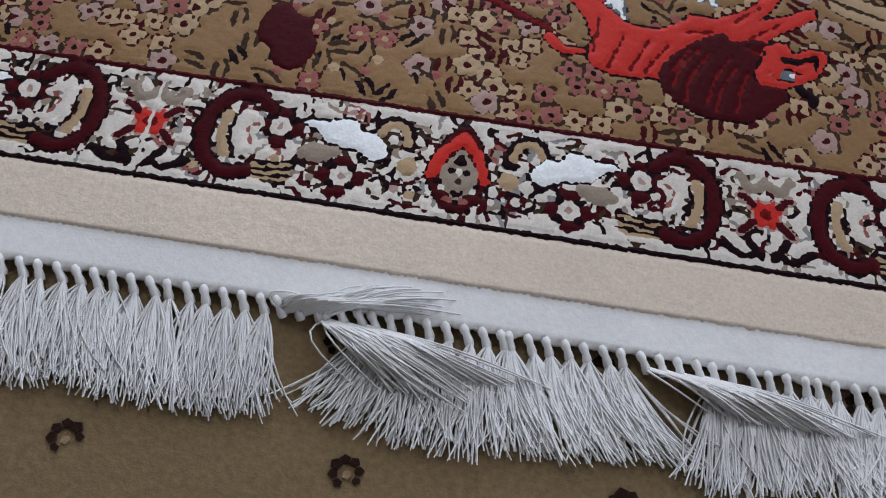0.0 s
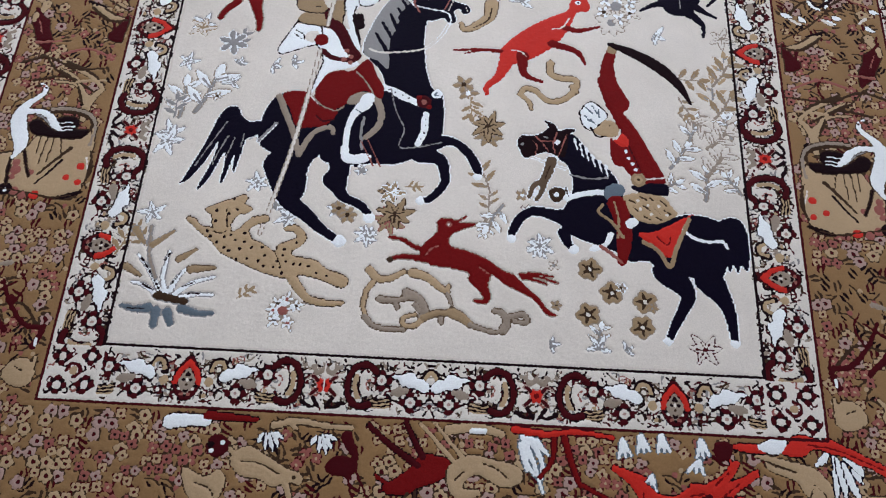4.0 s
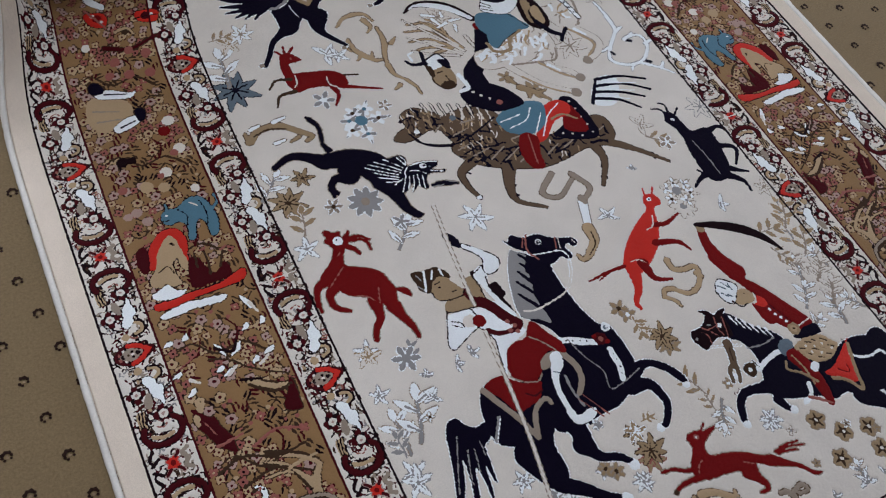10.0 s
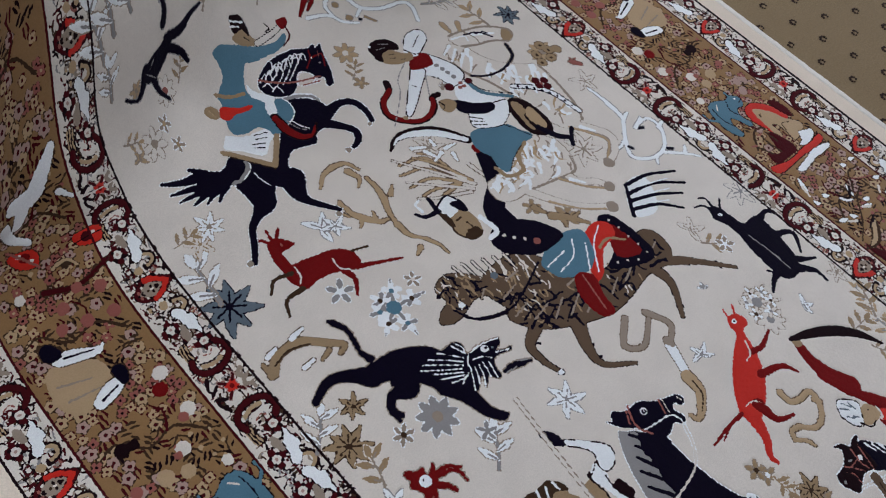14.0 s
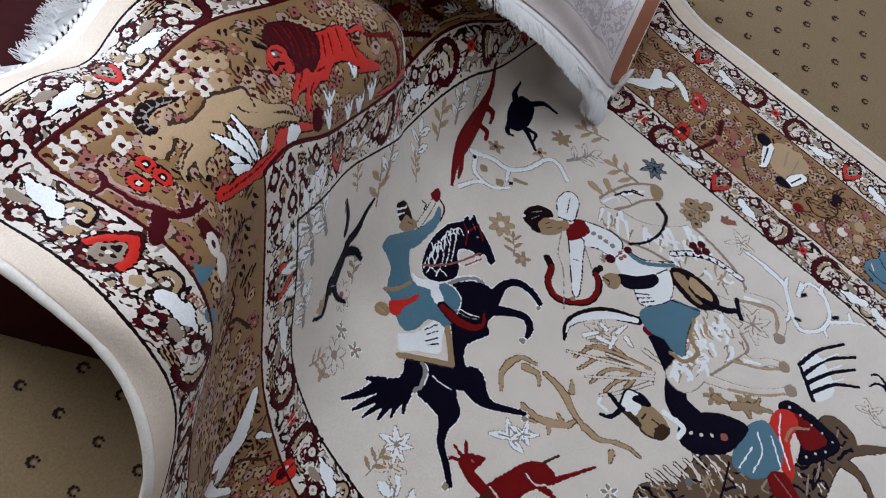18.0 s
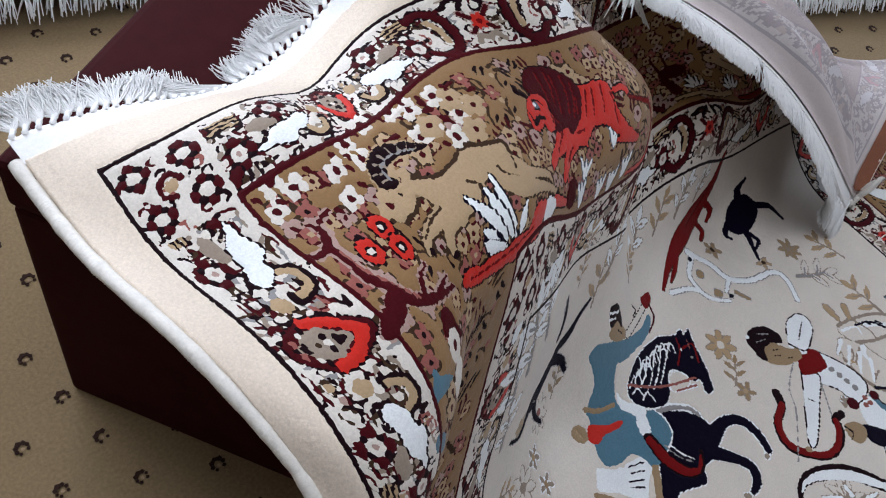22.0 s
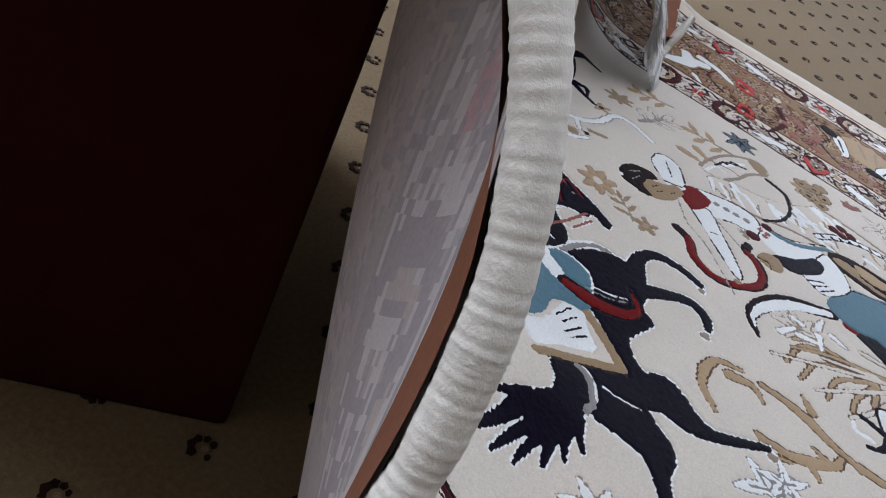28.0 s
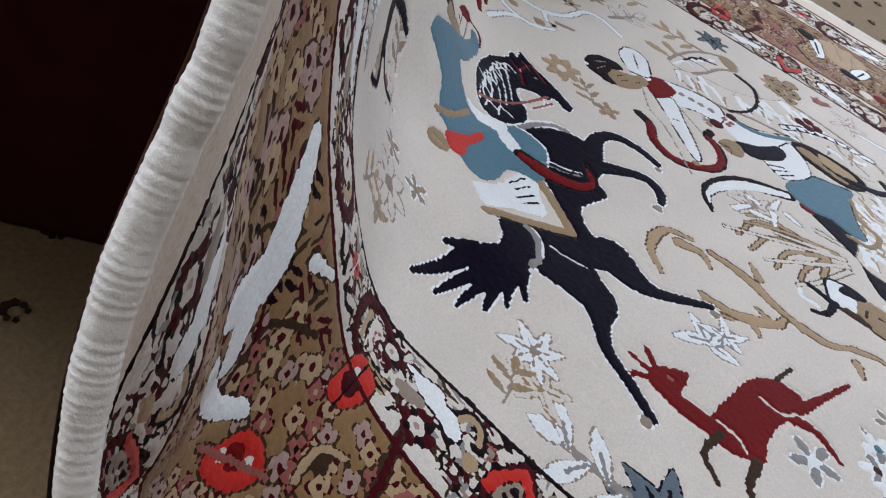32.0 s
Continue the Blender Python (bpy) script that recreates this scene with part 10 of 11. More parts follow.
def smooth_outlines(col, uu, vv, rounds=3):
    """Round off the steps along the colour borders, as the eye sees them in cut pile."""
    right = np.zeros(uu.shape, bool)  # a border runs from a grid point to the next one across
    up = np.zeros(uu.shape, bool)
    right[1:-1, :-1] = col[:-1] != col[1:]
    up[:-1, 1:-1] = col[:, :-1] != col[:, 1:]
    left, down = np.roll(right, 1, 1), np.roll(up, 1, 0)
    count = right.astype(int) + up + left + down
    free = count == 2
    for step in (0.6, -0.63) * rounds:  # in and out again, so that small marks keep their size
        out = []
        for g in (uu, vv):
            near = right * np.roll(g, -1, 1) + left * np.roll(g, 1, 1) + up * np.roll(g, -1, 0) + down * np.roll(g, 1, 0)
            out.append(np.where(free, g + step * (near / np.maximum(count, 1) - g), g))
        uu, vv = out
    return uu, vv


def split_pieces(L, least=0.3):
    """Give every separate patch of a motif a part of its own; crumbs fall to what lies around them."""
    order = np.argsort(L.fig.ravel(), kind="stable")
    bounds = np.searchsorted(L.fig.ravel()[order], np.arange(len(L.parts) + 1))
    for k in range(5, len(L.parts)):
        mine = order[bounds[k]:bounds[k + 1]]
        if len(mine) < 8:
            continue
        j, i = mine // L.w, mine % L.w
        j0, i0 = max(j.min() - 1, 0), max(i.min() - 1, 0)
        on = L.fig[j0:j.max() + 2, i0:i.max() + 2] == k
        ids = np.where(on, np.arange(1, on.size + 1).reshape(on.shape), 0)
        while True:
            was = ids.copy()
            for ax in (0, 1):
                for way in (1, -1):
                    near = np.roll(ids, way, ax)
                    ids = np.where(on, np.maximum(ids, near), 0)
            if (was == ids).all():
                break
        kinds, count = np.unique(ids[on], return_counts=True)
        if len(kinds) < 2:
            continue
        ring = L.fig[j0:j.max() + 2, i0:i.max() + 2]
        for q in kinds[count < count.max()] if (count == count.max()).sum() == 1 else kinds[1:]:
            piece = ids == q
            if piece.sum() >= least * count.max():
                L.parts.append(L.parts[k])
                ring[piece] = len(L.parts) - 1
            else:
                at = np.argwhere(piece)[0]
                ring[piece] = ring[at[0] - 1, at[1]] if at[0] else 0


def build_pile():
    L = rug_loom
    split_pieces(L)
    us, vs = -HALF + np.arange(L.w + 1) * KNOT, V0 + np.arange(L.h + 1) * KNOT
    uu, vv = np.meshgrid(us, vs)
    # the pile is carved lower where two colours meet
    h = np.full(uu.shape, 0.0055)
    uu, vv = smooth_outlines(L.col, uu, vv)
    diff = np.zeros(uu.shape, bool)
    diff[1:-1, 1:-1] = (L.col[:-1, :-1] != L.col[1:, 1:]) | (L.col[:-1, 1:] != L.col[1:, :-1])
    h[diff] -= 0.0007
    rng = np.random.default_rng(5)
    h += rng.normal(0, 0.00012, h.shape)
    h[0], h[-1], h[:, 0], h[:, -1] = 0.001, 0.001, 0.001, 0.001
    jig = KNOT * 0.18
    verts = rug_at(uu + rng.normal(0, jig, uu.shape), vv + rng.normal(0, jig, uu.shape), h).reshape(-1, 3)
    idx = np.arange(uu.size).reshape(uu.shape)
    quads = np.stack([idx[:-1, :-1], idx[:-1, 1:], idx[1:, 1:], idx[1:, :-1]], -1).reshape(-1, 4)
    fig, col = L.fig.ravel(), L.col.ravel()
    order = np.argsort(fig, kind="stable")
    bounds = np.searchsorted(fig[order], np.arange(len(L.parts) + 1))
    for k, (name, label) in enumerate(L.parts):
        mine = order[bounds[k]:bounds[k + 1]]
        if len(mine) < 4:
            continue
        f = quads[mine]
        used, inv = np.unique(f, return_inverse=True)
        tones, slot = np.unique(col[mine], return_inverse=True)
        ob = mesh_object(name if k else "edge_band", verts[used], inv.reshape(-1, 4), [PILE[t] for t in tones], RUG, slot)
        if label:
            tagged(ob, label)


def build_back():
    """The woven back, coarser, in the same colours grown pale."""
    L, k = rug_loom, 2
    us, vs = -HALF + np.arange(L.w // k + 1) * KNOT * k, V0 + np.arange(L.h // k + 1) * KNOT * k
    uu, vv = np.meshgrid(us, vs)
    keep = (vv[:-1, :-1] > 1.15) & ((uu[:-1, :-1] < -0.35) | (vv[:-1, :-1] > 1.4))
    verts = rug_at(uu, vv, np.full(uu.shape, -0.002)).reshape(-1, 3)
    idx = np.arange(uu.size).reshape(uu.shape)
    quads = np.stack([idx[:-1, :-1], idx[1:, :-1], idx[1:, 1:], idx[:-1, 1:]], -1)
    col = L.col[:L.h // k * k:k, :L.w // k * k:k]
    f = quads[keep]
    used, inv = np.unique(f, return_inverse=True)
    mesh = mesh_object("woven_back", verts[used], inv.reshape(-1, 4), BACK, RUG, col[keep])
    tagged(mesh, "pale lilac woven back of the rug")


build_pile()
build_back()


def tube(points, radius, sides=8, across=None):
    """Rings of vertices along points, and their quads."""
    p = np.asarray(points, float)
    d = np.gradient(p, axis=0)
    d /= np.linalg.norm(d, axis=1, keepdims=True) + 1e-12
    ref = np.where(np.abs(d[:, 2:3]) > 0.9, (1.0, 0, 0), (0, 0, 1.0)) if across is None else np.broadcast_to(across, d.shape)
    a = np.cross(d, ref)
    a /= np.linalg.norm(a, axis=1, keepdims=True) + 1e-12
    b = np.cross(d, a)
    r = np.broadcast_to(np.asarray(radius, float), (len(p),))[:, None, None]
    t = np.arange(sides) * 2 * math.pi / sides
    v = p[:, None] + r * (np.cos(t)[None, :, None] * a[:, None] + np.sin(t)[None, :, None] * b[:, None])
    i = np.arange(len(p) * sides).reshape(len(p), sides)
    j = np.roll(i, -1, 1)
    return v.reshape(-1, 3), np.stack([i[:-1], j[:-1], j[1:], i[1:]], -1).reshape(-1, 4)


# overcast side edges: a fat roll of wrapped yarn, with a brown tape under it
for side in (-1, 1):
    vs = np.arange(V0, V1 + 0.0005, 0.0007)
    slow = np.interp(vs, np.linspace(V0, V1, 260), np.random.default_rng(3).normal(0, 0.00025, 260))
    wrap = 0.0053 + slow + 0.00017 * np.abs(np.sin(vs * math.pi / 0.0029)) + np.random.default_rng(4).normal(0, 0.00006, len(vs))
    line = rug_at(np.full(len(vs), side * (HALF + 0.0052)), vs, np.full(len(vs), 0.0028))
    ob = mesh_object("selvedge", *tube(line, wrap, 10, (1.0, 0.0, 0.0)), [SELVEDGE], RUG)
    tagged(ob, "thick cream overcast edge of wrapped yarn")
    vs = np.arange(V0, V1 + 0.001, 0.01)
    strip = np.concatenate([rug_at(np.full(len(vs), side * (HALF - w)), vs, np.full(len(vs), -0.0035)) for w in (-0.005, 0.012, 0.024)])
    i = np.arange(len(vs) * 3).reshape(3, -1)
    f = np.stack([i[:-1, :-1], i[:-1, 1:], i[1:, 1:], i[1:, :-1]], -1).reshape(-1, 4)
    tagged(mesh_object("edge_tape", strip, f, [TAPE], RUG), "brown tape sewn under the edge")

# ---- the box that holds the corner up ----
pouf = thing("storage_pouf", (*BOX_CORNER, 0), "dark maroon leatherette storage box under the rug's raised corner", "pouf", turn=math.degrees(BOX_TURN))
part("body", box_bm((0, -BOX_L - 0.03, 0.0), (BOX_W, 0, BOX_H - 0.06), 0.006), LEATHER, pouf)
part("lid", box_bm((-0.003, -BOX_L - 0.033, BOX_H - 0.058), (BOX_W + 0.003, 0.003, BOX_H), 0.01, 3), LEATHER, pouf)

# ---- fringe: a flat woven end, then twisted and knotted tassels ----
def end_at(u, beyond, end, lift=0.0):
    """A place past one end of the rug: end is -1 for the near one, 1 for the far one."""
    u = np.asarray(u, float)
    edge = V0 if end < 0 else V1
    a, b = rug_at(u, np.full(u.shape, edge - end * 0.012), np.zeros(u.shape)), rug_at(u, np.full(u.shape, edge), np.zeros(u.shape))
    side = rug_at(u + 0.004, np.full(u.shape, edge), np.zeros(u.shape)) - rug_at(u - 0.004, np.full(u.shape, edge), np.zeros(u.shape))
    out = (b - a) / np.linalg.norm(b - a, axis=-1, keepdims=True)
    side = side / np.linalg.norm(side, axis=-1, keepdims=True)
    up = np.cross(side, out) * end
    return b + out * np.asarray(beyond)[..., None] + up * np.asarray(lift)[..., None], out, side, up


def flat_end(end):
    us, rows = np.arange(-HALF, HALF + 0.0005, 0.002), (-0.004, 0.004, 0.012, 0.018, 0.023)
    rng = np.random.default_rng(7)
    wave = np.convolve(rng.normal(0, 0.0016, len(us)), np.ones(4) / 4, "same")
    rib = 0.0007 * (np.arange(len(us)) % 2)
    top = [end_at(us, np.full(len(us), d) + (wave if d > 0.02 else 0), end, 0.004 - 0.001 * k / 4 + rib)[0] for k, d in enumerate(rows)]
    low = [end_at(us, np.full(len(us), d) + (wave if d > 0.02 else 0), end, np.full(len(us), 0.0005))[0] for d in rows[::-1]]
    v = np.concatenate(top + low)
    v[:, 2] = np.maximum(v[:, 2], 0.002)
    i = np.arange(len(v)).reshape(len(rows) * 2, -1)
    f = np.stack([i[:-1, :-1], i[:-1, 1:], i[1:, 1:], i[1:, :-1]], -1).reshape(-1, 4)
    tagged(mesh_object("flat_woven_end", v, f if end > 0 else f[:, ::-1], [COTTON], RUG), "narrow white flat-woven end of the rug")


def box_top_under(p):
    """True where a place lies above the box."""
    d = p[..., :2] - np.array(BOX_CORNER)
    c, s = math.cos(BOX_TURN), math.sin(BOX_TURN)
    x, y = d[..., 0] * c + d[..., 1] * s, -d[..., 0] * s + d[..., 1] * c
    return (x > -0.005) & (x < BOX_W + 0.005) & (y < 0.005) & (y > -BOX_L - 0.035)


def tassel(u, end, sweep, length, curl, rng, strands=44):
    """One twisted cord and the yarns that spread from it; sweep leans the yarns along the edge."""
    place, out, side, up = (q[0] for q in end_at(np.array([u]), np.array([0.021]), end, np.array([0.0025])))
    folded = (u - FOLD_A[0]) * FOLD_N[0] > 0.03 and end > 0
    slant = side * rng.uniform(0.003, 0.0065)
    s = np.linspace(0, 1, 7)[:, None]
    cord = place + out * 0.009 * s + slant * s + up * 0.0015 * np.sin(s * math.pi)
    down = 0.0 if folded else (0.004 if end < 0 else 0.002)
    cord[:, 2] -= down * s[:, 0]
    v0, f0 = tube(cord, 0.0018 + 0.0009 * np.abs(np.sin(np.linspace(0.2, 5.6, 7))), 6)
    verts, faces, n = [], [], 0
    for k in range(strands):
        t = np.linspace(0, 1, 7)
        spread, far = rng.gauss(0, 0.0075 + 0.1 * abs(sweep)), length * rng.uniform(0.84, 1.06)
        bow, wild = rng.gauss(0, 0.003), rng.gauss(0, 0.004)
        along = side * (spread * t + sweep * t ** 1.4 + bow * np.sin(t * 3.1) + wild * t ** 3)[:, None]
        lie = far * math.sqrt(max(0.15, 1 - min(0.85, (sweep / far) ** 2))) * (1 if curl < 1.5 else -0.55)
        p = cord[-1] - out * 0.002 + side * (rng.uniform(-0.005, 0.005) * np.sqrt(t))[:, None] + along + out * (lie * t)[:, None]
        layer = rng.uniform(0.001, 0.007)
        if end < 0:
            p[:, 2] = np.maximum(cord[-1, 2] * (1 - t) + layer * t + (0.012 * np.sin(t * 3.1) if abs(curl) > 0.5 else 0), 0.0015 + layer * 0.5)
        elif folded:
            p[:, 2] -= 0.55 * lie * t ** 2 + layer * 0.4 * t
        else:
            p = p + up * (curl * 0.03 * t ** 2 + layer * t)[:, None]
            p[:, 2] -= 0.25 * far * t ** 2
            over = box_top_under(p)
            p[:, 2] = np.where(over, np.maximum(p[:, 2], BOX_H + 0.003 + layer * 0.6), p[:, 2] - 0.3 * far * t ** 2)
        v, f = tube(p, np.linspace(0.00075, 0.00048, 7), 3)
        verts.append(v)
        faces.append(f + n)
        n += len(v)
    ob = mesh_object("tassel", np.concatenate(verts), np.concatenate(faces), [COTTON], RUG)
    mesh_object("knot", v0, f0, [COTTON], ob)
    return ob


def fringe(end):
    rng = random.Random(40 + end)
    flat_end(end)
    # locks of combed yarn: from, to, where their tips gather (shift at both sides)
    locks, u = [], -HALF
    while u < HALF:
        w = rng.uniform(0.05, 0.12)
        if end < 0 and u > -0.06 and u < 0.43:
            break
        locks.append((u, u + w, rng.uniform(-0.004, 0.02), rng.uniform(-0.02, 0.006), 0.0))
        u += w
        if rng.random() < 0.6:
            locks.append((u, u + 0.022, rng.choice((-0.05, 0.05)), rng.choice((-0.05, 0.05)), 1.0))
            u += 0.022
    if end < 0:
        locks += [(u, 0.105, 0.012, 0.006, 0.0), (0.105, 0.128, 0.055, 0.045, 2.0), (0.128, 0.155, 0.05, 0.06, 1.0), (0.155, 0.228, -0.022, 0.008, 0.0), (0.228, 0.297, 0.022, 0.026, 0.0),
                  (0.297, 0.335, 0.06, 0.055, 1.0), (0.335, 0.39, -0.006, 0.012, 0.0), (0.39, 0.43, 0.02, -0.01, 0.0)]
        u = 0.43
        while u < HALF:
            w = rng.uniform(0.04, 0.1)
            locks += [(u, u + w, rng.uniform(0.0, 0.025), rng.uniform(-0.02, 0.01), 0.0), (u + w, u + w + 0.02, 0.05, 0.05, 1.0)]
            u += w + 0.02
    for a, b, la, lb, curl in locks:
        u = a + 0.003
        while u < min(b, HALF - 0.002):
            q = (u - a) / (b - a)
            tassel(u, end, la * (1 - q) + lb * q + rng.gauss(0, 0.002), rng.uniform(0.052, 0.062) * (1.0 if end < 0 else 0.62), curl if end < 0 else rng.uniform(-0.1, 0.6), rng)
            u += 0.0098


fringe(-1)
fringe(1)

# ---- the pale rug behind, with its own fringe ----
behind = thing("vintage_rug", (0, 0, 0), "pale grey faded rug with white fringe lying behind the box", "rug")
EDGE = curve_through([(-0.62, 2.42), (-0.30, 2.335), (-0.10, 2.285), (0.15, 2.19), (0.38, 2.03), (0.59, 1.90), (0.80, 1.82), (1.02, 1.73), (1.28, 1.60)], False, 8)
AWAY = np.array((0.44, 0.90))
PALE = [woolly("pale_wool", (0.44, 0.46, 0.48), sheen=0.1), woolly("grey_wool", (0.30, 0.33, 0.38), sheen=0.1), woolly("cool_cream_wool", (0.50, 0.49, 0.46), sheen=0.1), woolly("sage_wool", (0.33, 0.38, 0.37), sheen=0.1)]


def pale_place(s, d, z=0.0):
    """s along the near edge (0 to 1), d metres away from it."""
    k = np.asarray(s) * (len(EDGE) - 1)
    x, y = np.interp(k, np.arange(len(EDGE)), EDGE[:, 0]), np.interp(k, np.arange(len(EDGE)), EDGE[:, 1])
    h = 0.05 + 0.006 * np.sin(np.asarray(s) * 17) * np.exp(-np.asarray(d) * 3) + z
    return np.stack([x + AWAY[0] * d, y + AWAY[1] * d, h + 0 * x], -1)


def pale_rug():
    ns, nd = 260, 150
    ss, dd = np.meshgrid(np.linspace(0, 1, ns + 1), np.linspace(0, 1.1, nd + 1))
    top = pale_place(ss, dd)
    i = np.arange(ss.size).reshape(ss.shape)
    quads = np.stack([i[:-1, :-1], i[:-1, 1:], i[1:, 1:], i[1:, :-1]], -1)
    rng = np.random.default_rng(12)
    # a faded, broken pattern: patches of pale, grey and sage
    fade = rng.random((nd // 5 + 2, ns // 5 + 2))
    fade = np.kron(fade, np.ones((5, 5)))[:nd, :ns] * 0.5 + np.kron(rng.random((nd // 2 + 1, ns // 2 + 1)), np.ones((2, 2)))[:nd, :ns] * 0.35 + rng.random((nd, ns)) * 0.15
    tone = np.where(fade > 0.62, 1, np.where(fade > 0.5, 3, np.where(fade > 0.42, 2, 0)))
    d = dd[:-1, :-1]
    tone[d < 0.075], tone[(d > 0.02) & (d < 0.03)], tone[(d > 0.075) & (d < 0.085)] = 2, 1, 1
    for name, label, lo, hi in (("edge_band", "cool cream band along the pale rug's end", -1, 0.075), ("field", "faded grey and sage patterned field", 0.075, 9)):
        m = (d >= lo) & (d < hi)
        f = quads[m]
        used, inv = np.unique(f, return_inverse=True)
        tagged(mesh_object(name, top.reshape(-1, 3)[used], inv.reshape(-1, 4), PALE, behind, tone[m]), label)
    # the turned-down lip under the band
    s = np.linspace(0, 1, 120)
    lip = np.concatenate([pale_place(s, 0.0 * s + a, b) for a, b in ((0.0, 0.0), (-0.006, -0.002), (-0.008, -0.006), (-0.004, -0.011), (0.03, -0.011))])
    j = np.arange(len(lip)).reshape(5, -1)
    mesh_object("rolled_lip", lip, np.stack([j[:-1, :-1], j[1:, :-1], j[1:, 1:], j[:-1, 1:]], -1).reshape(-1, 4), [COTTON], behind)
    rnd = random.Random(9)
    for k in range(150):
        s0 = (k + 0.5) / 150
        base = pale_place(np.array([s0]), np.array([-0.006]), -0.005)[0]
        verts, faces, n = [], [], 0
        for q in range(11):
            t = np.linspace(0, 1, 5)
            far = rnd.uniform(0.022, 0.036)
            p = base + np.stack([(rnd.gauss(0, 0.006)) * t - AWAY[0] * far * 0.75 * t + rnd.gauss(0, 0.003), rnd.gauss(0, 0.006) * t - AWAY[1] * far * 0.75 * t, -0.85 * far * t ** 1.6], -1)
            p[:, 2] = np.maximum(p[:, 2], 0.004)
            v, f = tube(p, np.linspace(0.0014, 0.0009, 5), 3)
            verts.append(v)
            faces.append(f + n)
            n += len(v)
        mesh_object("tassel", np.concatenate(verts), np.concatenate(faces), [COTTON], behind)


pale_rug()
# what it lies on: a rug folded flat, brown side out
under = thing("folded_rug", (0, 0, 0), "folded brown rug lying flat under the pale one", "rug")
s_ = np.linspace(0, 1, 40)
ring = np.concatenate([pale_place(s_, 0 * s_ + a, b) for a, b in ((0.09, -0.0485), (0.06, -0.046), (0.05, -0.03), (0.06, -0.014), (0.10, -0.0115), (1.05, -0.0115), (1.08, -0.03), (1.05, -0.0485))])
j_ = np.arange(len(ring)).reshape(8, -1)
mesh_object("fold", ring, np.stack([j_[:-1, :-1], j_[:-1, 1:], j_[1:, 1:], j_[1:, :-1]], -1).reshape(-1, 4), [TAPE], under)

# ---- windows in their openings, both out of view; the east one is added as fill ----
def window(name, along, at, a0, a1, z0, z1):
    bar = 0.06

    def put(lo_a, hi_a, lo_z, hi_z, d0, d1, nm, mat, parent, bevel=0.006):
        lo, hi = ((lo_a, at + d0, lo_z), (hi_a, at + d1, hi_z)) if along == "y" else ((at + d0, lo_a, lo_z), (at + d1, hi_a, hi_z))
        return part(nm, box_bm(lo, hi, bevel), mat, parent)

    root = tagged(new(name), "assumed white-framed two-pane window in the plaster wall, out of view", "window", kind="structure")
    mid = (a0 + a1) / 2
    for lo, hi, b, t in ((a0, a0 + bar, z0, z1), (a1 - bar, a1, z0, z1), (mid - bar / 2, mid + bar / 2, z0 + bar, z1 - bar), (a0 + bar, a1 - bar, z0, z0 + bar), (a0 + bar, a1 - bar, z1 - bar, z1)):
        put(lo, hi, b, t, 0.05, 0.11, "frame", FRAME, root)
    for lo, hi in ((a0 + bar, mid - bar / 2), (mid + bar / 2, a1 - bar)):
        put(lo, hi, z0 + bar, z1 - bar, 0.078, 0.084, "pane", GLASS, root, 0).visible_shadow = False
    put(a0 - 0.05, a1 + 0.05, z0 - 0.035, z0 - 0.002, -0.1, -0.003, "sill", FRAME, root)


window("window_1", "y", RY1, -1.95, 0.85, 0.85, 2.45)
window("added_window", "x", RX1, -1.4, 1.2, 0.85, 2.45)


def fill_panel(x, y, z):
    """An added fill light, out of view: a white tray with a frosted sheet, hung from the ceiling on two rods."""
    root = thing("fill_panel", (x, y, z), "added white light panel, out of view above the rugs, as fill", "ceiling light")
    part("tray", box_bm((-0.62, -0.32, 0.0), (0.62, 0.32, 0.06), 0.008), FRAME, root)
    part("diffuser", box_bm((-0.6, -0.3, -0.012), (0.6, 0.3, 0.002), 0.004), DIFFUSER, root, "glowing frosted white sheet of the added fill panel")
    for dx in (-0.45, 0.45):
        part("rod", box_bm((dx - 0.006, -0.006, 0.06), (dx + 0.006, 0.006, RH - z), 0.002), FRAME, root)


fill_panel(*LIGHT_AT)
for nm, lo, hi in (("baseboard", (RX0, RY0, 0.001), (RX0 + 0.015, RY1, 0.09)), ("baseboard", (RX0 + 0.016, RY0, 0.001), (RX1, RY0 + 0.015, 0.09)),
                   ("baseboard", (RX0 + 0.016, RY1 - 0.015, 0.001), (RX1, RY1, 0.09)), ("baseboard", (RX1 - 0.015, RY0 + 0.016, 0.001), (RX1, RY1 - 0.016, 0.09))):
    structure(nm, box_bm(lo, hi, 0.003), FRAME, "white painted baseboard along the wall", "baseboard")

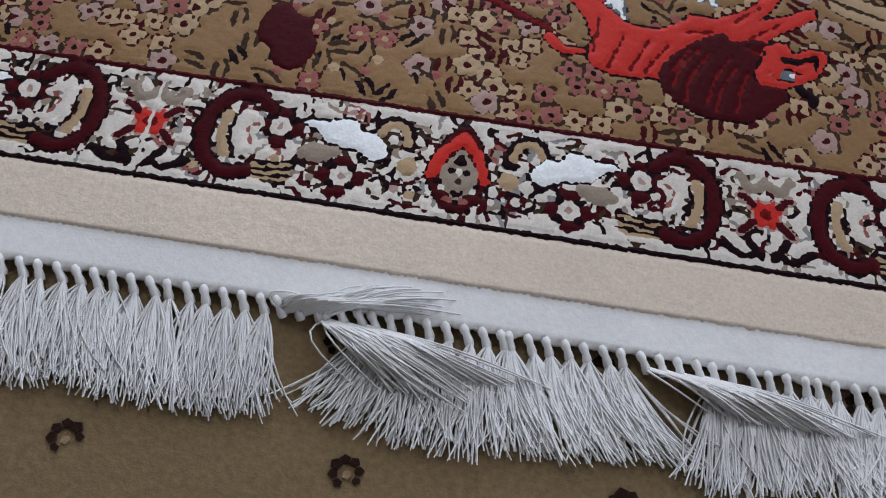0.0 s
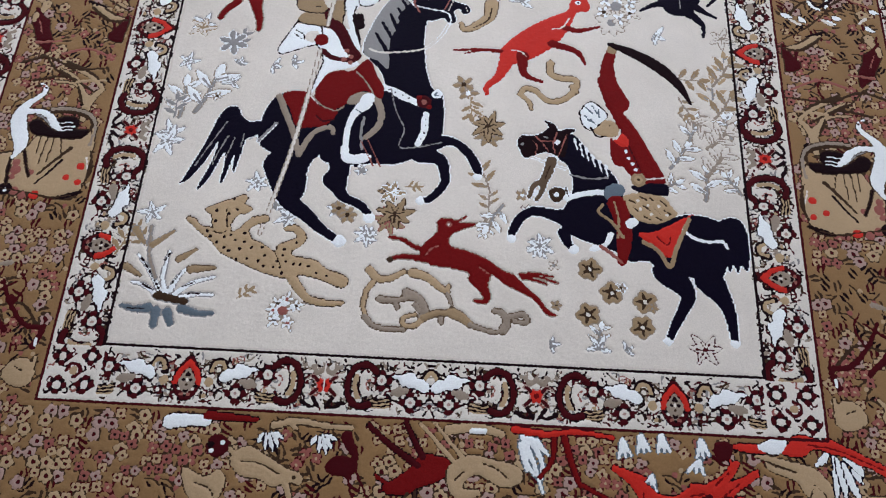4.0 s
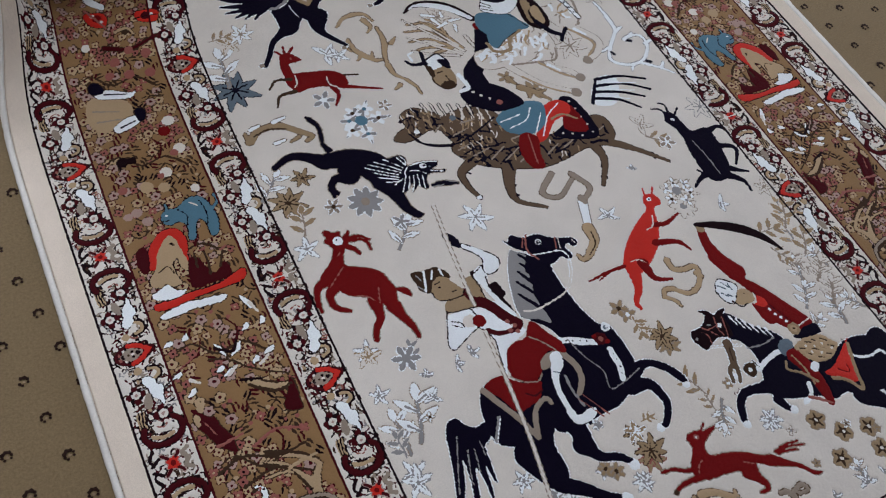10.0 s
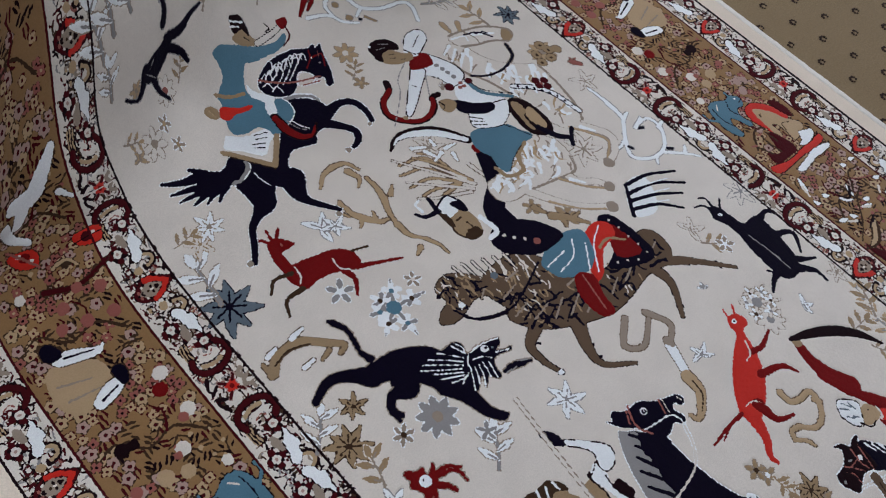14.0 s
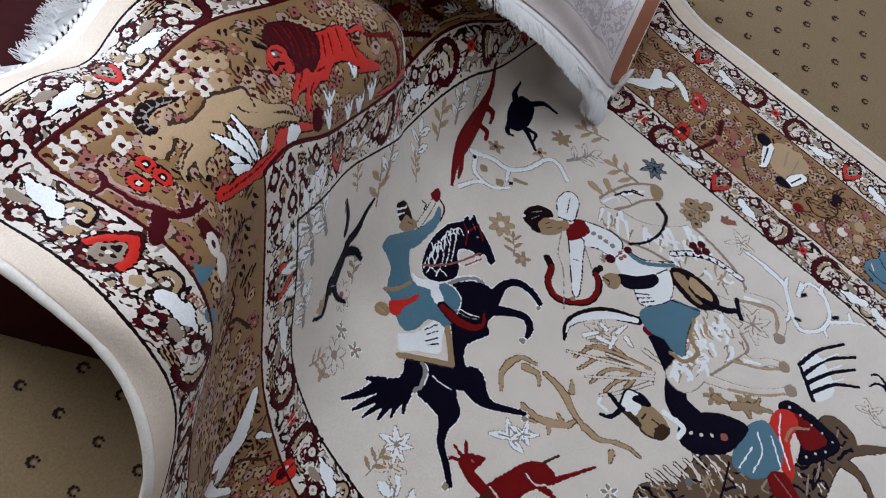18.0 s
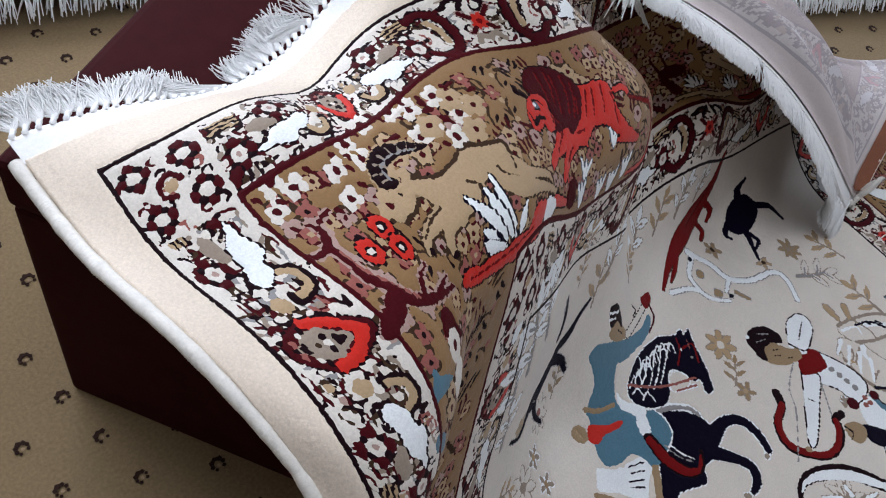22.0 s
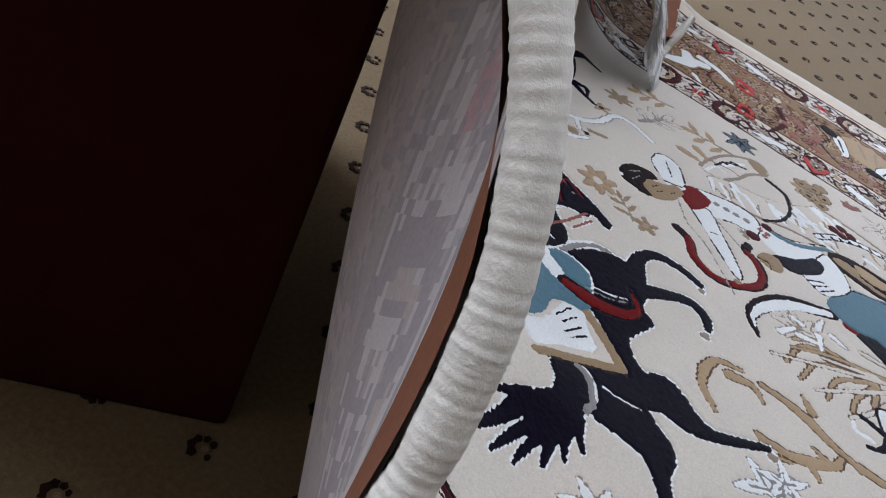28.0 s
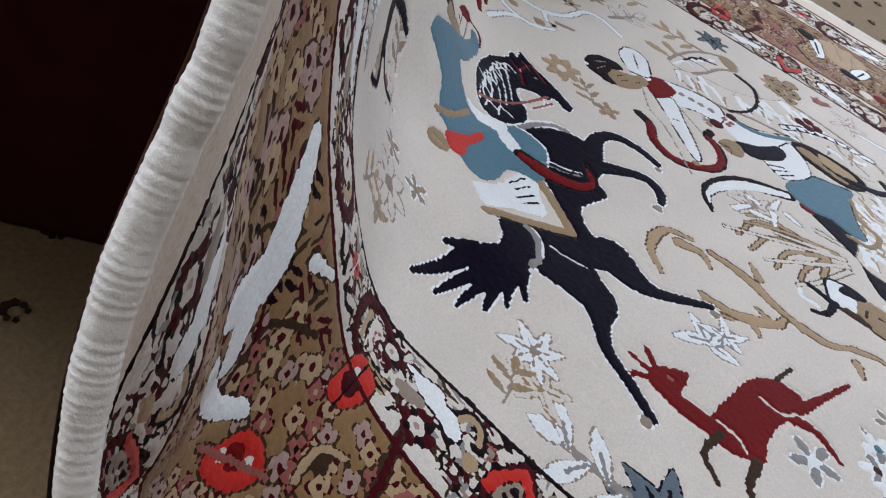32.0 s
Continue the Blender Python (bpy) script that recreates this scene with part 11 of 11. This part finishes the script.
# ---- the woven motifs of the carpet ----
def carpet_motifs():
    rng = random.Random(77)
    a, b, at = np.array((0.07596, -0.0315)), np.array((-0.01512, 0.06666)), np.array((-0.87143, 0.45209))
    verts, faces, tone = [], [], []

    def pad(pts, h, k):
        n = len(verts)
        verts.extend((x, y, h) for x, y in pts)
        verts.extend((x * 1.0, y * 1.0, 0.0002) for x, y in pts)
        m = len(pts)
        faces.append([n + q for q in range(m)])
        tone.append(k)
        for q in range(m):
            faces.append([n + q, n + m + q, n + m + (q + 1) % m, n + (q + 1) % m])
            tone.append(k)

    for i in range(-45, 60):
        for j in range(-45, 60):
            c = at + a * i + b * j
            if not (-2.2 < c[0] < 2.4 and -1.3 < c[1] < 3.0) or (abs(c[0]) < 0.72 and -0.3 < c[1] < 1.1):
                continue
            r, turn = 0.0066 * rng.uniform(0.92, 1.08), math.radians(104 + rng.uniform(-7, 7))
            # an arch of dark tufts, open on one side, round a pale heart
            for q in range(8):
                if q == 4 or rng.random() < 0.04:
                    continue
                t = turn + q * math.pi / 4
                size = (0.52, 0.50, 0.40, 0.36)[min(q, 8 - q)] * rng.uniform(0.85, 1.12)
                x, y, w = c[0] + r * math.cos(t), c[1] + r * math.sin(t), r * size
                pad([(x + w * math.cos(e + t), y + w * 0.9 * math.sin(e + t)) for e in (0, 1.26, 2.5, 3.77, 5.0)], 0.0012 + rng.uniform(0, 0.0004), 0)
            w, x, y = r * 0.36, c[0] - 0.2 * r * math.cos(turn), c[1] - 0.2 * r * math.sin(turn)
            pad([(x + w * math.cos(e), y + w * math.sin(e)) for e in (0, 1.26, 2.5, 3.77, 5.0)], 0.0011, 1)
    me = bpy.data.meshes.new("carpet_motifs")
    me.from_pydata(verts, [], faces)
    me.materials.append(CARPET_MOTIF)
    me.materials.append(CARPET_MOTIF_PALE)
    me.polygons.foreach_set("material_index", tone)
    ob = new("carpet_motifs", me)
    ob.parent = FLOOR
    tagged(ob, "small dark flower motifs woven into the carpet", kind="stuff")


carpet_motifs()
